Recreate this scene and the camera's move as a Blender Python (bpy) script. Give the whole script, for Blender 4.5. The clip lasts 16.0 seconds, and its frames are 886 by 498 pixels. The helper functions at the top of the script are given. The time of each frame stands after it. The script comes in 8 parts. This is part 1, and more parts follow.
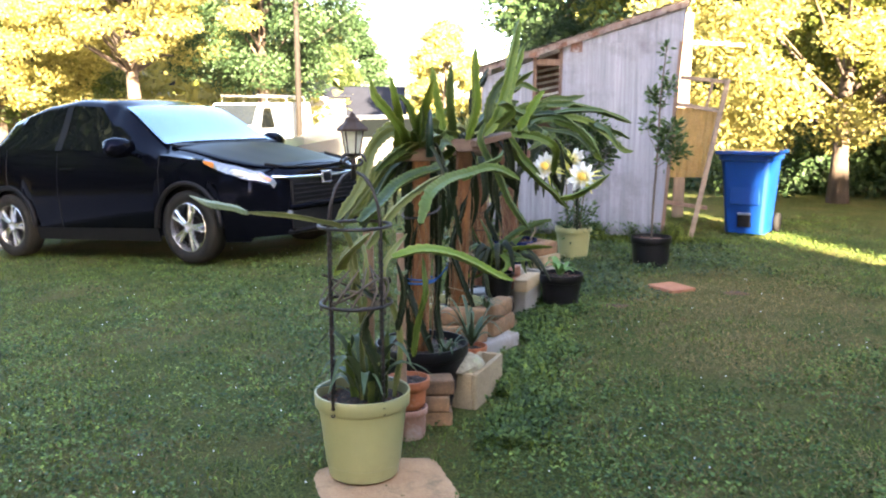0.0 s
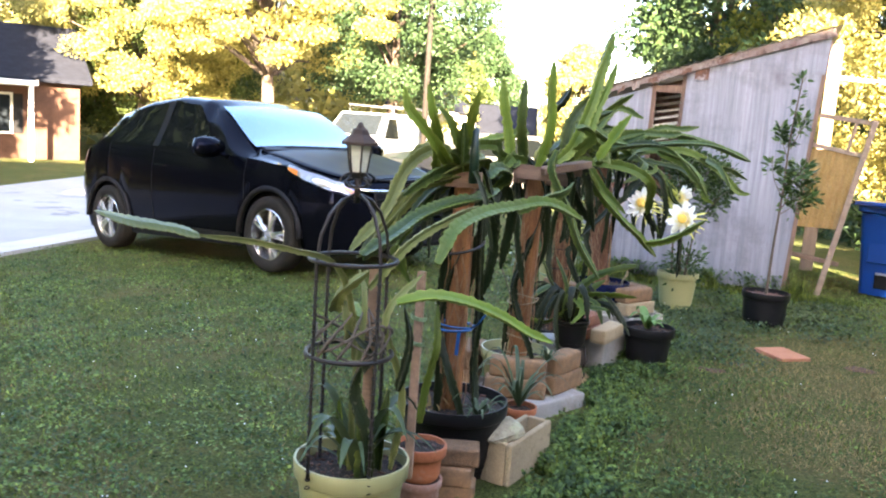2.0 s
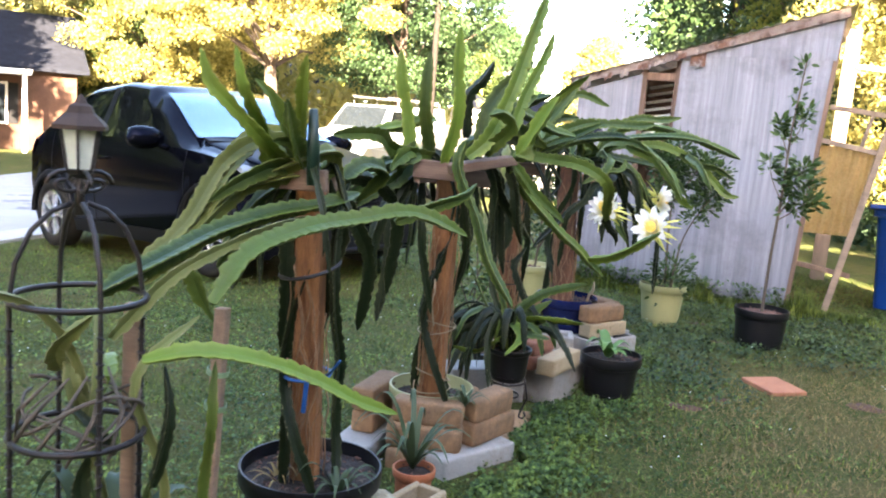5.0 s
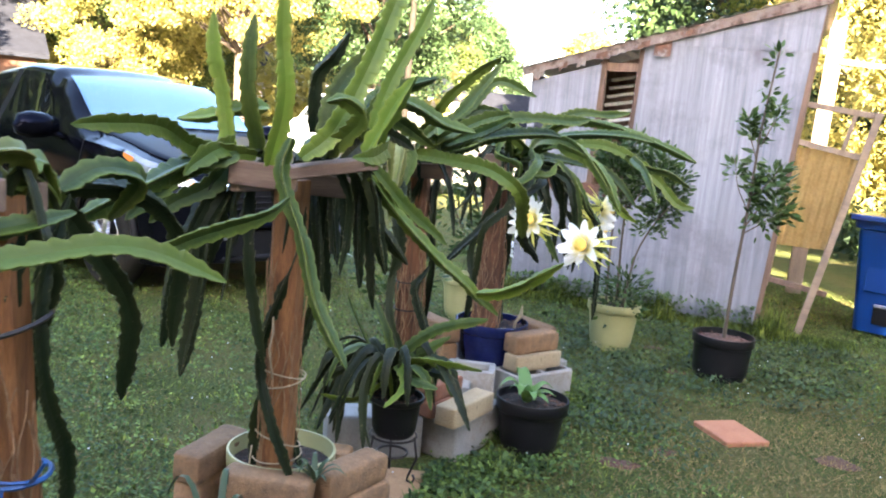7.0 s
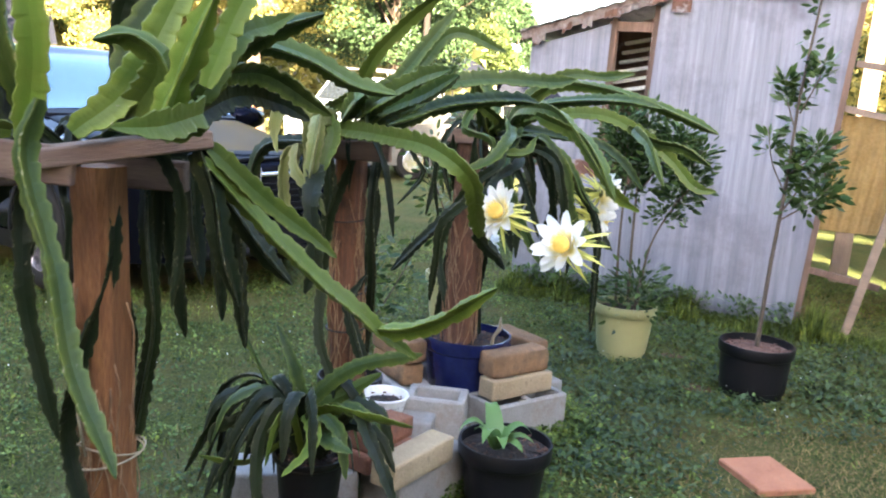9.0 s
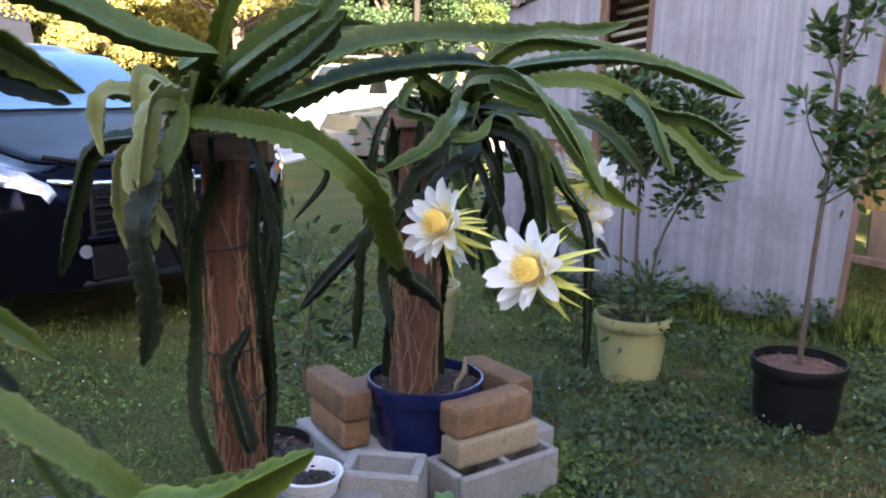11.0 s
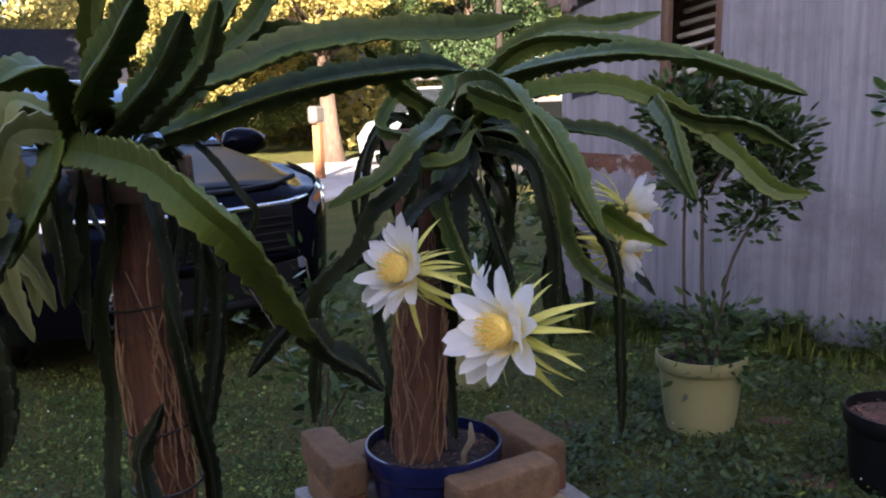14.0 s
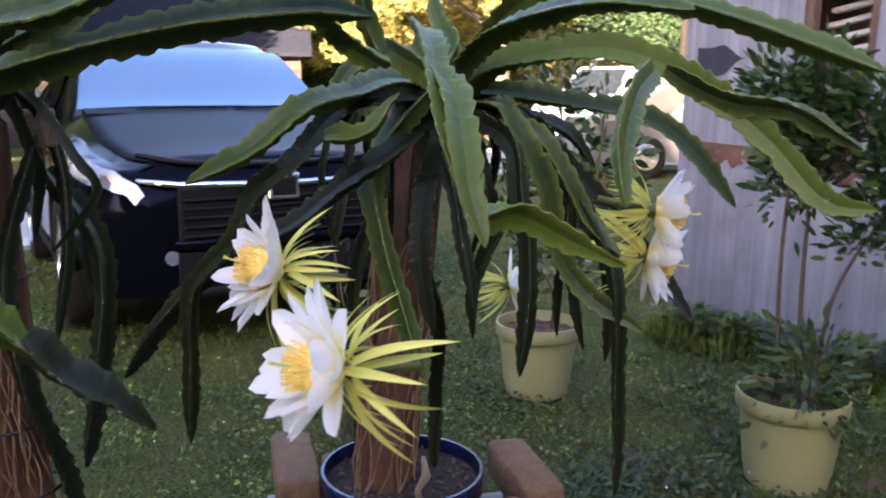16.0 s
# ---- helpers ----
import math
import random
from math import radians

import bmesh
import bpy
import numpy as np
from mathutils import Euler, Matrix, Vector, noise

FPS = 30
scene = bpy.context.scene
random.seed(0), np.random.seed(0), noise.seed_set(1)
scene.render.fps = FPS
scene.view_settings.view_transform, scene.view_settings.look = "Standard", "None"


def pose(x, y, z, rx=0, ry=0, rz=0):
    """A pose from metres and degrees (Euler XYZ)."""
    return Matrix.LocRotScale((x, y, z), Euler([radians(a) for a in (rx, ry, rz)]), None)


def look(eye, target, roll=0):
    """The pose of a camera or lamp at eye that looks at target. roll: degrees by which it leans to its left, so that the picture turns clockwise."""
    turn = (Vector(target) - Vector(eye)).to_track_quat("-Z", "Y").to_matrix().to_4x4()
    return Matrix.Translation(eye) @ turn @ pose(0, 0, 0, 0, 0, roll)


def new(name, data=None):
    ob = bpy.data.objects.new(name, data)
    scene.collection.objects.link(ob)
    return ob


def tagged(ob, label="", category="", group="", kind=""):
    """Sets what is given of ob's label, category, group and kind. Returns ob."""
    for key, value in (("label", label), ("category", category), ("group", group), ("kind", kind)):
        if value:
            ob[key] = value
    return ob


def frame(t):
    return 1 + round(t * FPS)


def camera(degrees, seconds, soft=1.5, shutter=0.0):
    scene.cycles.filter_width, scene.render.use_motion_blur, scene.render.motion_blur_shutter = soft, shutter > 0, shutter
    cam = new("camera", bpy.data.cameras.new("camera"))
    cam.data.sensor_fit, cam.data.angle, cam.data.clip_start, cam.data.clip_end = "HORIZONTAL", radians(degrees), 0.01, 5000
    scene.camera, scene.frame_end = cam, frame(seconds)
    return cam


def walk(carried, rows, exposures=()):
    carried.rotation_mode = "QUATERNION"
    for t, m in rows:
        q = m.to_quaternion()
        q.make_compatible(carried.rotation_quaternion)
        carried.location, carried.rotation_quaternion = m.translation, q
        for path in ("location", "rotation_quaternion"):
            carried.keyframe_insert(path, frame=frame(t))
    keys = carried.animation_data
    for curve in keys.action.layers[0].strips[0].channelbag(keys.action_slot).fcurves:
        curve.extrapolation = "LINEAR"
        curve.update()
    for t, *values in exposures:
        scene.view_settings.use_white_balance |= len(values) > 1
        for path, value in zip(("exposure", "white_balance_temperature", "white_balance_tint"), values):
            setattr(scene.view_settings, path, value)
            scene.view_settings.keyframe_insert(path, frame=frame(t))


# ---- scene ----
# ---------------------------------------------------------------- camera
cam = camera(55.0, 16.0, soft=2.0, shutter=0.4)
PATH = [
    (0, (0.451, -0.477, 1.645), (0.306, 1.492, 1.327), -0.3),
    (0.5, (0.505, -0.289, 1.642), (0.274, 1.675, 1.342), 0.2),
    (1, (0.618, -0.083, 1.646), (0.271, 1.863, 1.342), 1.4),
    (1.5, (0.771, 0.073, 1.649), (0.333, 2.006, 1.382), 3.3),
    (2, (0.765, 0.286, 1.647), (0.329, 2.217, 1.365), 3.8),
    (2.5, (0.76, 0.454, 1.644), (0.427, 2.399, 1.322), 3.9),
    (3, (0.879, 0.594, 1.656), (0.49, 2.532, 1.356), 2.2),
    (3.5, (1.046, 0.743, 1.66), (0.59, 2.673, 1.398), 3.6),
    (3.7, (1.072, 0.812, 1.654), (0.604, 2.737, 1.378), 3.8),
    (5.8, (1.172, 1.842, 1.649), (0.686, 3.756, 1.332), 4.2),
    (6, (1.185, 1.962, 1.684), (0.707, 3.874, 1.347), 4.0),
    (6.5, (1.24, 2.242, 1.665), (0.845, 4.173, 1.325), 3.7),
    (7, (1.392, 2.45, 1.679), (0.935, 4.372, 1.368), 5.3),
    (7.5, (1.404, 2.704, 1.669), (0.937, 4.619, 1.332), 4.3),
    (8, (1.417, 2.97, 1.667), (1.001, 4.899, 1.34), 3.6),
    (8.5, (1.452, 3.277, 1.653), (1.01, 5.2, 1.326), 3.8),
    (9, (1.497, 3.511, 1.628), (0.972, 5.408, 1.271), 4.0),
    (9.5, (1.454, 3.787, 1.646), (0.913, 5.684, 1.315), 2.2),
    (9.7, (1.456, 3.879, 1.644), (0.934, 5.777, 1.29), 1.8),
    (11.8, (1.486, 4.929, 1.552), (0.862, 6.79, 1.17), -1.1),
    (12, (1.517, 4.996, 1.555), (0.819, 6.835, 1.194), -0.8),
    (12.5, (1.572, 5.09, 1.548), (0.794, 6.899, 1.201), 0.5),
    (13, (1.567, 5.115, 1.554), (0.827, 6.937, 1.189), -0.8),
    (13.5, (1.58, 5.126, 1.553), (0.856, 6.957, 1.204), -1.6),
    (14, (1.613, 5.147, 1.55), (0.845, 6.962, 1.207), -1.9),
    (14.5, (1.643, 5.248, 1.526), (0.856, 7.051, 1.168), -1.5),
    (15, (1.702, 5.457, 1.517), (0.832, 7.229, 1.198), -1.5),
    (15.5, (1.769, 5.656, 1.485), (0.79, 7.362, 1.121), -2.9),
    (16, (1.892, 5.818, 1.505), (0.764, 7.424, 1.12), 0.6),
]
EXPOSURES = [(0, 4.88, 6500, 17), (1.5, 4.94, 6500, 17), (4.5, 4.99, 6450, 17), (6.2, 5.08, 6400, 16), (9.0, 4.98, 6300, 16), (9.7, 4.82, 6150, 18), (11.8, 3.92, 6000, 26), (12.6, 3.5, 6150, 29), (14.5, 3.43, 6150, 30), (15.4, 3.45, 6150, 30), (16, 4.22, 6250, 30)]
METRE = 0.82    # one unit of the plan below, in metres
walk(cam, [(t, look(Vector(eye) * METRE, Vector(target) * METRE, roll)) for t, eye, target, roll in PATH], EXPOSURES)


# ---------------------------------------------------------------- daylight: low sun from behind on the right
SUN_EL, SUN_AZ = radians(20.0), radians(160.0)   # azimuth clockwise from +y
world = bpy.data.worlds.new("sky")
scene.world = world
world.use_nodes = True
wn = world.node_tree.nodes
sky = wn.new("ShaderNodeTexSky")
sky.sky_type, sky.sun_disc = "NISHITA", False
sky.sun_elevation, sky.sun_rotation = SUN_EL, SUN_AZ
sky.air_density, sky.dust_density = 1.0, 2.0
world.node_tree.links.new(sky.outputs[0], wn["Background"].inputs[0])
wn["Background"].inputs[1].default_value = 0.062
sun_data = bpy.data.lights.new("sun", "SUN")
sun_data.energy, sun_data.angle, sun_data.color = 5.0, radians(0.6), (1.0, 0.83, 0.58)
sun = new("sun", sun_data)
sun_from = Vector((math.sin(SUN_AZ) * math.cos(SUN_EL), math.cos(SUN_AZ) * math.cos(SUN_EL), math.sin(SUN_EL)))
sun.matrix_world = look(sun_from * 60, (0, 0, 0))


# ---------------------------------------------------------------- building tools


class Shape:
    """Vertices and faces of one mesh, with an optional value per vertex."""

    def __init__(self):
        self.v, self.f, self.a = [], [], []

    def add(self, vs, fs, m=None, a=0.0):
        k = len(self.v)
        self.v += [tuple(m @ Vector(p)) for p in vs] if m is not None else [tuple(p) for p in vs]
        self.f += [tuple(i + k for i in q) for q in fs]
        self.a += [a] * len(vs)
        return self

    def box(self, sx, sy, sz, m=None, c=0.004):
        """A box with chamfered edges, its middle at the origin of m."""
        hx, hy, hz = sx / 2, sy / 2, sz / 2
        c = min(c, hx * 0.9, hy * 0.9, hz * 0.9)
        vs, idx = [], {}
        for x in (-1, 1):
            for y in (-1, 1):
                for z in (-1, 1):
                    for ax, p in enumerate(((x * hx, y * (hy - c), z * (hz - c)), (x * (hx - c), y * hy, z * (hz - c)), (x * (hx - c), y * (hy - c), z * hz))):
                        idx[x, y, z, ax] = len(vs)
                        vs.append(p)
        fs = []
        for ax in range(3):
            o = [i for i in range(3) if i != ax]
            for s in (-1, 1):
                ring = []
                for p, q in ((-1, -1), (1, -1), (1, 1), (-1, 1)):
                    k = [0, 0, 0]
                    k[ax], k[o[0]], k[o[1]] = s, p, q
                    ring.append(idx[k[0], k[1], k[2], ax])
                fs.append(ring if (s > 0) == (ax != 1) else ring[::-1])
            for p in (-1, 1):
                for q in (-1, 1):
                    k0, k1 = [0, 0, 0], [0, 0, 0]
                    k0[ax], k1[ax] = -1, 1
                    k0[o[0]] = k1[o[0]] = p
                    k0[o[1]] = k1[o[1]] = q
                    fs.append([idx[(*k0, o[0])], idx[(*k1, o[0])], idx[(*k1, o[1])], idx[(*k0, o[1])]])
        for x in (-1, 1):
            for y in (-1, 1):
                for z in (-1, 1):
                    fs.append([idx[x, y, z, 0], idx[x, y, z, 1], idx[x, y, z, 2]])
        return self.add(vs, fs, m)

    def tube(self, pts, radii, n=8, cap=True, a=0.0, m=None):
        """A round bar along the points."""
        pts = [Vector(p) for p in pts]
        radii = radii if isinstance(radii, (list, tuple)) else [radii] * len(pts)
        vs, fs, up = [], [], None
        for i, p in enumerate(pts):
            d = (pts[min(i + 1, len(pts) - 1)] - pts[max(i - 1, 0)]).normalized()
            if up is None:
                up = d.orthogonal().normalized()
            up = (up - d * up.dot(d)).normalized()
            side = d.cross(up)
            vs += [p + (up * math.cos(q) + side * math.sin(q)) * radii[i] for q in (2 * math.pi * j / n for j in range(n))]
        for i in range(len(pts) - 1):
            fs += [(i * n + j, i * n + (j + 1) % n, (i + 1) * n + (j + 1) % n, (i + 1) * n + j) for j in range(n)]
        if cap:
            fs += [tuple(range(n))[::-1], tuple((len(pts) - 1) * n + j for j in range(n))]
        return self.add(vs, fs, m, a)

    def lathe(self, prof, n=32, m=None, cap=True):
        """A turned body round z from (radius, height) pairs."""
        vs = [(r * math.cos(2 * math.pi * j / n), r * math.sin(2 * math.pi * j / n), z) for r, z in prof for j in range(n)]
        fs = [(i * n + j, i * n + (j + 1) % n, (i + 1) * n + (j + 1) % n, (i + 1) * n + j) for i in range(len(prof) - 1) for j in range(n)]
        if cap:
            fs += [tuple(range(n))[::-1], tuple((len(prof) - 1) * n + j for j in range(n))]
        return self.add(vs, fs, m)

    def ring(self, radius, thick, m=None, n=32, k=6):
        vs = [((radius + thick * math.cos(b)) * math.cos(a), (radius + thick * math.cos(b)) * math.sin(a), thick * math.sin(b))
              for a in (2 * math.pi * i / n for i in range(n)) for b in (2 * math.pi * j / k for j in range(k))]
        fs = [(i * k + j, ((i + 1) % n) * k + j, ((i + 1) % n) * k + (j + 1) % k, i * k + (j + 1) % k) for i in range(n) for j in range(k)]
        return self.add(vs, fs, m)

    def sheet(self, grid, thick=None):
        """A surface through rows of points."""
        n = len(grid[0])
        vs = [p for row in grid for p in row]
        fs = [(i * n + j, i * n + j + 1, (i + 1) * n + j + 1, (i + 1) * n + j) for i in range(len(grid) - 1) for j in range(n - 1)]
        return self.add(vs, fs)

    def mesh(self, name, smooth=False):
        me = bpy.data.meshes.new(name)
        me.from_pydata(self.v, [], self.f)
        if any(self.a):
            me.attributes.new("rib", "FLOAT", "POINT").data.foreach_set("value", self.a)
        if smooth:
            me.polygons.foreach_set("use_smooth", [True] * len(me.polygons))
        me.update()
        return me


def thing(name, label, category, loc=(0, 0, 0), rz=0, group="", kind=""):
    ob = new(name)
    ob.empty_display_size = 0.1
    ob.matrix_basis = pose(*loc, 0, 0, rz)
    return tagged(ob, label, category, group, kind)


def part(name, shape, material, parent=None, label="", smooth=False, m=None, round_at=None):
    """Links a shape (or a ready mesh) as one mesh object under a thing or a part."""
    me = shape if isinstance(shape, bpy.types.Mesh) else shape.mesh(name, smooth)
    if not me.materials:
        me.materials.append(material)
    if round_at is not None and smooth:
        me.set_sharp_from_angle(angle=radians(round_at))
    ob = new(name, me)
    if parent is not None:
        ob.parent = parent
    if m is not None:
        ob.matrix_basis = m
    return tagged(ob, label)


def curve_points(ctrl, step):
    """Even points along a smooth line through the control points."""
    c = [Vector(p) for p in ctrl]
    c = [c[0] * 2 - c[1]] + c + [c[-1] * 2 - c[-2]]
    out = []
    for i in range(1, len(c) - 2):
        a, b, d, e = c[i - 1], c[i], c[i + 1], c[i + 2]
        n = max(2, int((d - b).length / step))
        for k in range(n):
            t = k / n
            out.append(0.5 * (2 * b + (d - a) * t + (2 * a - 5 * b + 4 * d - e) * t * t + (3 * b - a - 3 * d + e) * t ** 3))
    return out + [c[-2]]


def at(x, y, z, rx=0, ry=0, rz=0):
    return pose(x, y, z, rx, ry, rz)


# ---------------------------------------------------------------- materials
def ramp(nt, fac, stops):
    r = nt.nodes.new("ShaderNodeValToRGB")
    while len(r.color_ramp.elements) < len(stops):
        r.color_ramp.elements.new(0.5)
    for e, (p, col) in zip(r.color_ramp.elements, stops):
        e.position, e.color = p, (*col, 1)
    nt.links.new(fac, r.inputs[0])
    return r.outputs[0]


def mixed(nt, fac, a, b, mode="MIX"):
    n = nt.nodes.new("ShaderNodeMix")
    n.data_type, n.blend_type = "RGBA", mode
    for sock, val in ((n.inputs[0], fac), (n.inputs[6], a), (n.inputs[7], b)):
        if isinstance(val, bpy.types.NodeSocket):
            nt.links.new(val, sock)
        elif isinstance(val, tuple):
            sock.default_value = (*val, 1)
        else:
            sock.default_value = val
    return n.outputs[2]


def noise_of(nt, scale, detail=4, rough=0.6, stretch=None, coords="Object"):
    tc = nt.nodes.new("ShaderNodeTexCoord")
    n = nt.nodes.new("ShaderNodeTexNoise")
    n.inputs["Scale"].default_value, n.inputs["Detail"].default_value, n.inputs["Roughness"].default_value = scale, detail, rough
    vec = tc.outputs[coords]
    if stretch:
        mp = nt.nodes.new("ShaderNodeMapping")
        mp.inputs["Scale"].default_value = stretch
        nt.links.new(vec, mp.inputs[0])
        vec = mp.outputs[0]
    nt.links.new(vec, n.inputs["Vector"])
    return n.outputs["Fac"]


def matter(name, col, col2=None, scale=8.0, rough=0.7, metal=0.0, bump=0.3, fine=60.0, stain=None, stain_at=(0.55, 0.7), stain_scale=3.0,
           stretch=None, vary=0.0, coat=0.0, spec=0.5, translucent=0.0, grain=0.35, ior=1.5):
    """A surface with colour at two scales, stains, grain and a variation per object."""
    mt = bpy.data.materials.new(name)
    mt.use_nodes = True
    nt = mt.node_tree
    b = nt.nodes["Principled BSDF"]
    col2 = col2 or tuple(c * 0.7 for c in col)
    big = noise_of(nt, scale, 5, 0.65, stretch)
    c = ramp(nt, big, [(0.3, col2), (0.7, col)])
    small = noise_of(nt, fine, 3, 0.6, stretch)
    c = mixed(nt, grain, c, ramp(nt, small, [(0.3, (0.55, 0.55, 0.55)), (0.7, (1.2, 1.2, 1.2))]), "MULTIPLY")
    if stain:
        s = ramp(nt, noise_of(nt, stain_scale, 6, 0.7), [(stain_at[0], (0, 0, 0)), (stain_at[1], (1, 1, 1))])
        c = mixed(nt, s, c, stain)
    if vary:
        oi = nt.nodes.new("ShaderNodeObjectInfo")
        hs = nt.nodes.new("ShaderNodeHueSaturation")
        mr = nt.nodes.new("ShaderNodeMapRange")
        mr.inputs[3].default_value, mr.inputs[4].default_value = 1 - vary, 1 + vary
        nt.links.new(oi.outputs["Random"], mr.inputs[0])
        nt.links.new(mr.outputs[0], hs.inputs["Value"])
        nt.links.new(c, hs.inputs["Color"])
        c = hs.outputs[0]
    nt.links.new(c, b.inputs["Base Color"])
    b.inputs["Roughness"].default_value, b.inputs["Metallic"].default_value = rough, metal
    b.inputs["Specular IOR Level"].default_value = spec
    b.inputs["Coat Weight"].default_value = coat
    b.inputs["IOR"].default_value = b.inputs["Coat IOR"].default_value = ior
    b.inputs["Coat Roughness"].default_value = 0.03
    if bump:
        bp = nt.nodes.new("ShaderNodeBump")
        bp.inputs["Strength"].default_value, bp.inputs["Distance"].default_value = bump, 0.01
        nt.links.new(small, bp.inputs["Height"])
        nt.links.new(bp.outputs[0], b.inputs["Normal"])
    if translucent:
        tr = nt.nodes.new("ShaderNodeBsdfTranslucent")
        nt.links.new(c, tr.inputs[0])
        mx = nt.nodes.new("ShaderNodeMixShader")
        mx.inputs[0].default_value = translucent
        nt.links.new(b.outputs[0], mx.inputs[1])
        nt.links.new(tr.outputs[0], mx.inputs[2])
        nt.links.new(mx.outputs[0], nt.nodes["Material Output"].inputs[0])
    return mt


def leafy(name, dark, light, translucent=0.3, rough=0.5, patchy=False):
    """Leaves, each of its own green."""
    mt = bpy.data.materials.new(name)
    mt.use_nodes = True
    nt = mt.node_tree
    b = nt.nodes["Principled BSDF"]
    g = nt.nodes.new("ShaderNodeNewGeometry")
    c = ramp(nt, g.outputs["Random Per Island"], [(0.0, dark), (1.0, light)])
    c = mixed(nt, 0.5, c, ramp(nt, noise_of(nt, 0.6, 3), [(0.35, (0.72, 0.74, 0.7)), (0.65, (1.25, 1.18, 1.0))]), "MULTIPLY")
    if patchy:
        c = mixed(nt, 0.85, c, ramp(nt, noise_of(nt, 2.6, 4, 0.65), [(0.34, (0.42, 0.56, 0.55)), (0.52, (1.0, 1.02, 1.0)), (0.68, (1.6, 1.42, 1.1))]), "MULTIPLY")
        c = mixed(nt, 0.9, c, ramp(nt, noise_of(nt, 15.0, 4, 0.7), [(0.36, (0.34, 0.42, 0.42)), (0.52, (0.95, 0.97, 0.95)), (0.66, (1.75, 1.62, 1.4))]), "MULTIPLY")
    nt.links.new(c, b.inputs["Base Color"])
    b.inputs["Roughness"].default_value = rough
    b.inputs["Specular IOR Level"].default_value = 0.3
    tr = nt.nodes.new("ShaderNodeBsdfTranslucent")
    nt.links.new(c, tr.inputs[0])
    mx = nt.nodes.new("ShaderNodeMixShader")
    mx.inputs[0].default_value = translucent
    nt.links.new(b.outputs[0], mx.inputs[1])
    nt.links.new(tr.outputs[0], mx.inputs[2])
    nt.links.new(mx.outputs[0], nt.nodes["Material Output"].inputs[0])
    return mt


def cactus_skin(name, deep, rim, tip):
    """Waxy stem skin: pale rib edges, dark flanks, blotches."""
    mt = bpy.data.materials.new(name)
    mt.use_nodes = True
    nt = mt.node_tree
    b = nt.nodes["Principled BSDF"]
    at_ = nt.nodes.new("ShaderNodeAttribute")
    at_.attribute_name = "rib"
    oi = nt.nodes.new("ShaderNodeObjectInfo")
    base = ramp(nt, oi.outputs["Random"], [(0.0, deep), (0.55, tuple(1.5 * k for k in deep)), (1.0, tip)])
    base = mixed(nt, ramp(nt, noise_of(nt, 9, 5, 0.65), [(0.4, (0, 0, 0)), (0.65, (0.5, 0.5, 0.5))]), base, tuple(0.6 * k for k in rim))
    c = mixed(nt, ramp(nt, at_.outputs["Fac"], [(0.45, (0, 0, 0)), (1.0, (0.75, 0.75, 0.75))]), base, rim)
    c = mixed(nt, ramp(nt, noise_of(nt, 26, 4, 0.7), [(0.66, (0, 0, 0)), (0.74, (0.7, 0.7, 0.7))]), c, (0.16, 0.15, 0.09))
    edge = ramp(nt, at_.outputs["Fac"], [(0.88, (0, 0, 0)), (0.98, (0.7, 0.7, 0.7))])
    spots = ramp(nt, noise_of(nt, 75, 2, 0.5), [(0.60, (0, 0, 0)), (0.66, (1, 1, 1))])
    c = mixed(nt, mixed(nt, 1.0, edge, spots, "MULTIPLY"), c, (0.27, 0.24, 0.13))
    nt.links.new(c, b.inputs["Base Color"])
    b.inputs["Roughness"].default_value = 0.5
    b.inputs["Specular IOR Level"].default_value = 0.22
    bp = nt.nodes.new("ShaderNodeBump")
    bp.inputs["Strength"].default_value, bp.inputs["Distance"].default_value = 0.25, 0.008
    nt.links.new(noise_of(nt, 45, 3), bp.inputs["Height"])
    nt.links.new(bp.outputs[0], b.inputs["Normal"])
    return mt


def petal_skin(name):
    """Thin white petals, buttery towards their foot, that let light through."""
    mt = leafy(name, (0.95, 0.955, 0.95), (0.985, 0.98, 0.965), 0.5, 0.6)
    nt = mt.node_tree
    tc, sx = nt.nodes.new("ShaderNodeTexCoord"), nt.nodes.new("ShaderNodeSeparateXYZ")
    nt.links.new(tc.outputs["Object"], sx.inputs[0])
    c = ramp(nt, sx.outputs[0], [(0.012, (0.97, 0.86, 0.42)), (0.058, (0.975, 0.97, 0.94))])
    for nd in list(nt.nodes):
        if nd.bl_idname == "ShaderNodeBsdfPrincipled":
            nt.links.new(c, nd.inputs["Base Color"])
        if nd.bl_idname == "ShaderNodeBsdfTranslucent":
            nt.links.new(c, nd.inputs[0])
    return mt


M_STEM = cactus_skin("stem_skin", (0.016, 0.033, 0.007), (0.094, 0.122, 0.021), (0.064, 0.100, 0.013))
# older stems; the shade beneath the crowns is put into this dark skin
M_STEM_OLD_SHADED = cactus_skin("old_shaded_stem_skin", (0.0044, 0.0089, 0.003), (0.0252, 0.0311, 0.0104), (0.0111, 0.0192, 0.0052))
M_STEM_YOUNG = cactus_skin("young_stem_skin", (0.062, 0.105, 0.012), (0.17, 0.215, 0.035), (0.115, 0.165, 0.020))
M_STEM_OLIVE = cactus_skin("olive_stem_skin", (0.045, 0.056, 0.012), (0.150, 0.160, 0.045), (0.085, 0.100, 0.022))
M_STEM_PALE = cactus_skin("pale_stem_skin", (0.0888, 0.1036, 0.0296), (0.1998, 0.1998, 0.0814), (0.1258, 0.1406, 0.0444))
M_POST = matter("weathered_post", (0.36, 0.155, 0.052), (0.15, 0.058, 0.022), 5, 0.75, 0, 0.6, 40, (0.0666, 0.0333, 0.0185), (0.6, 0.75), 4, (6, 6, 0.5), 0.15)
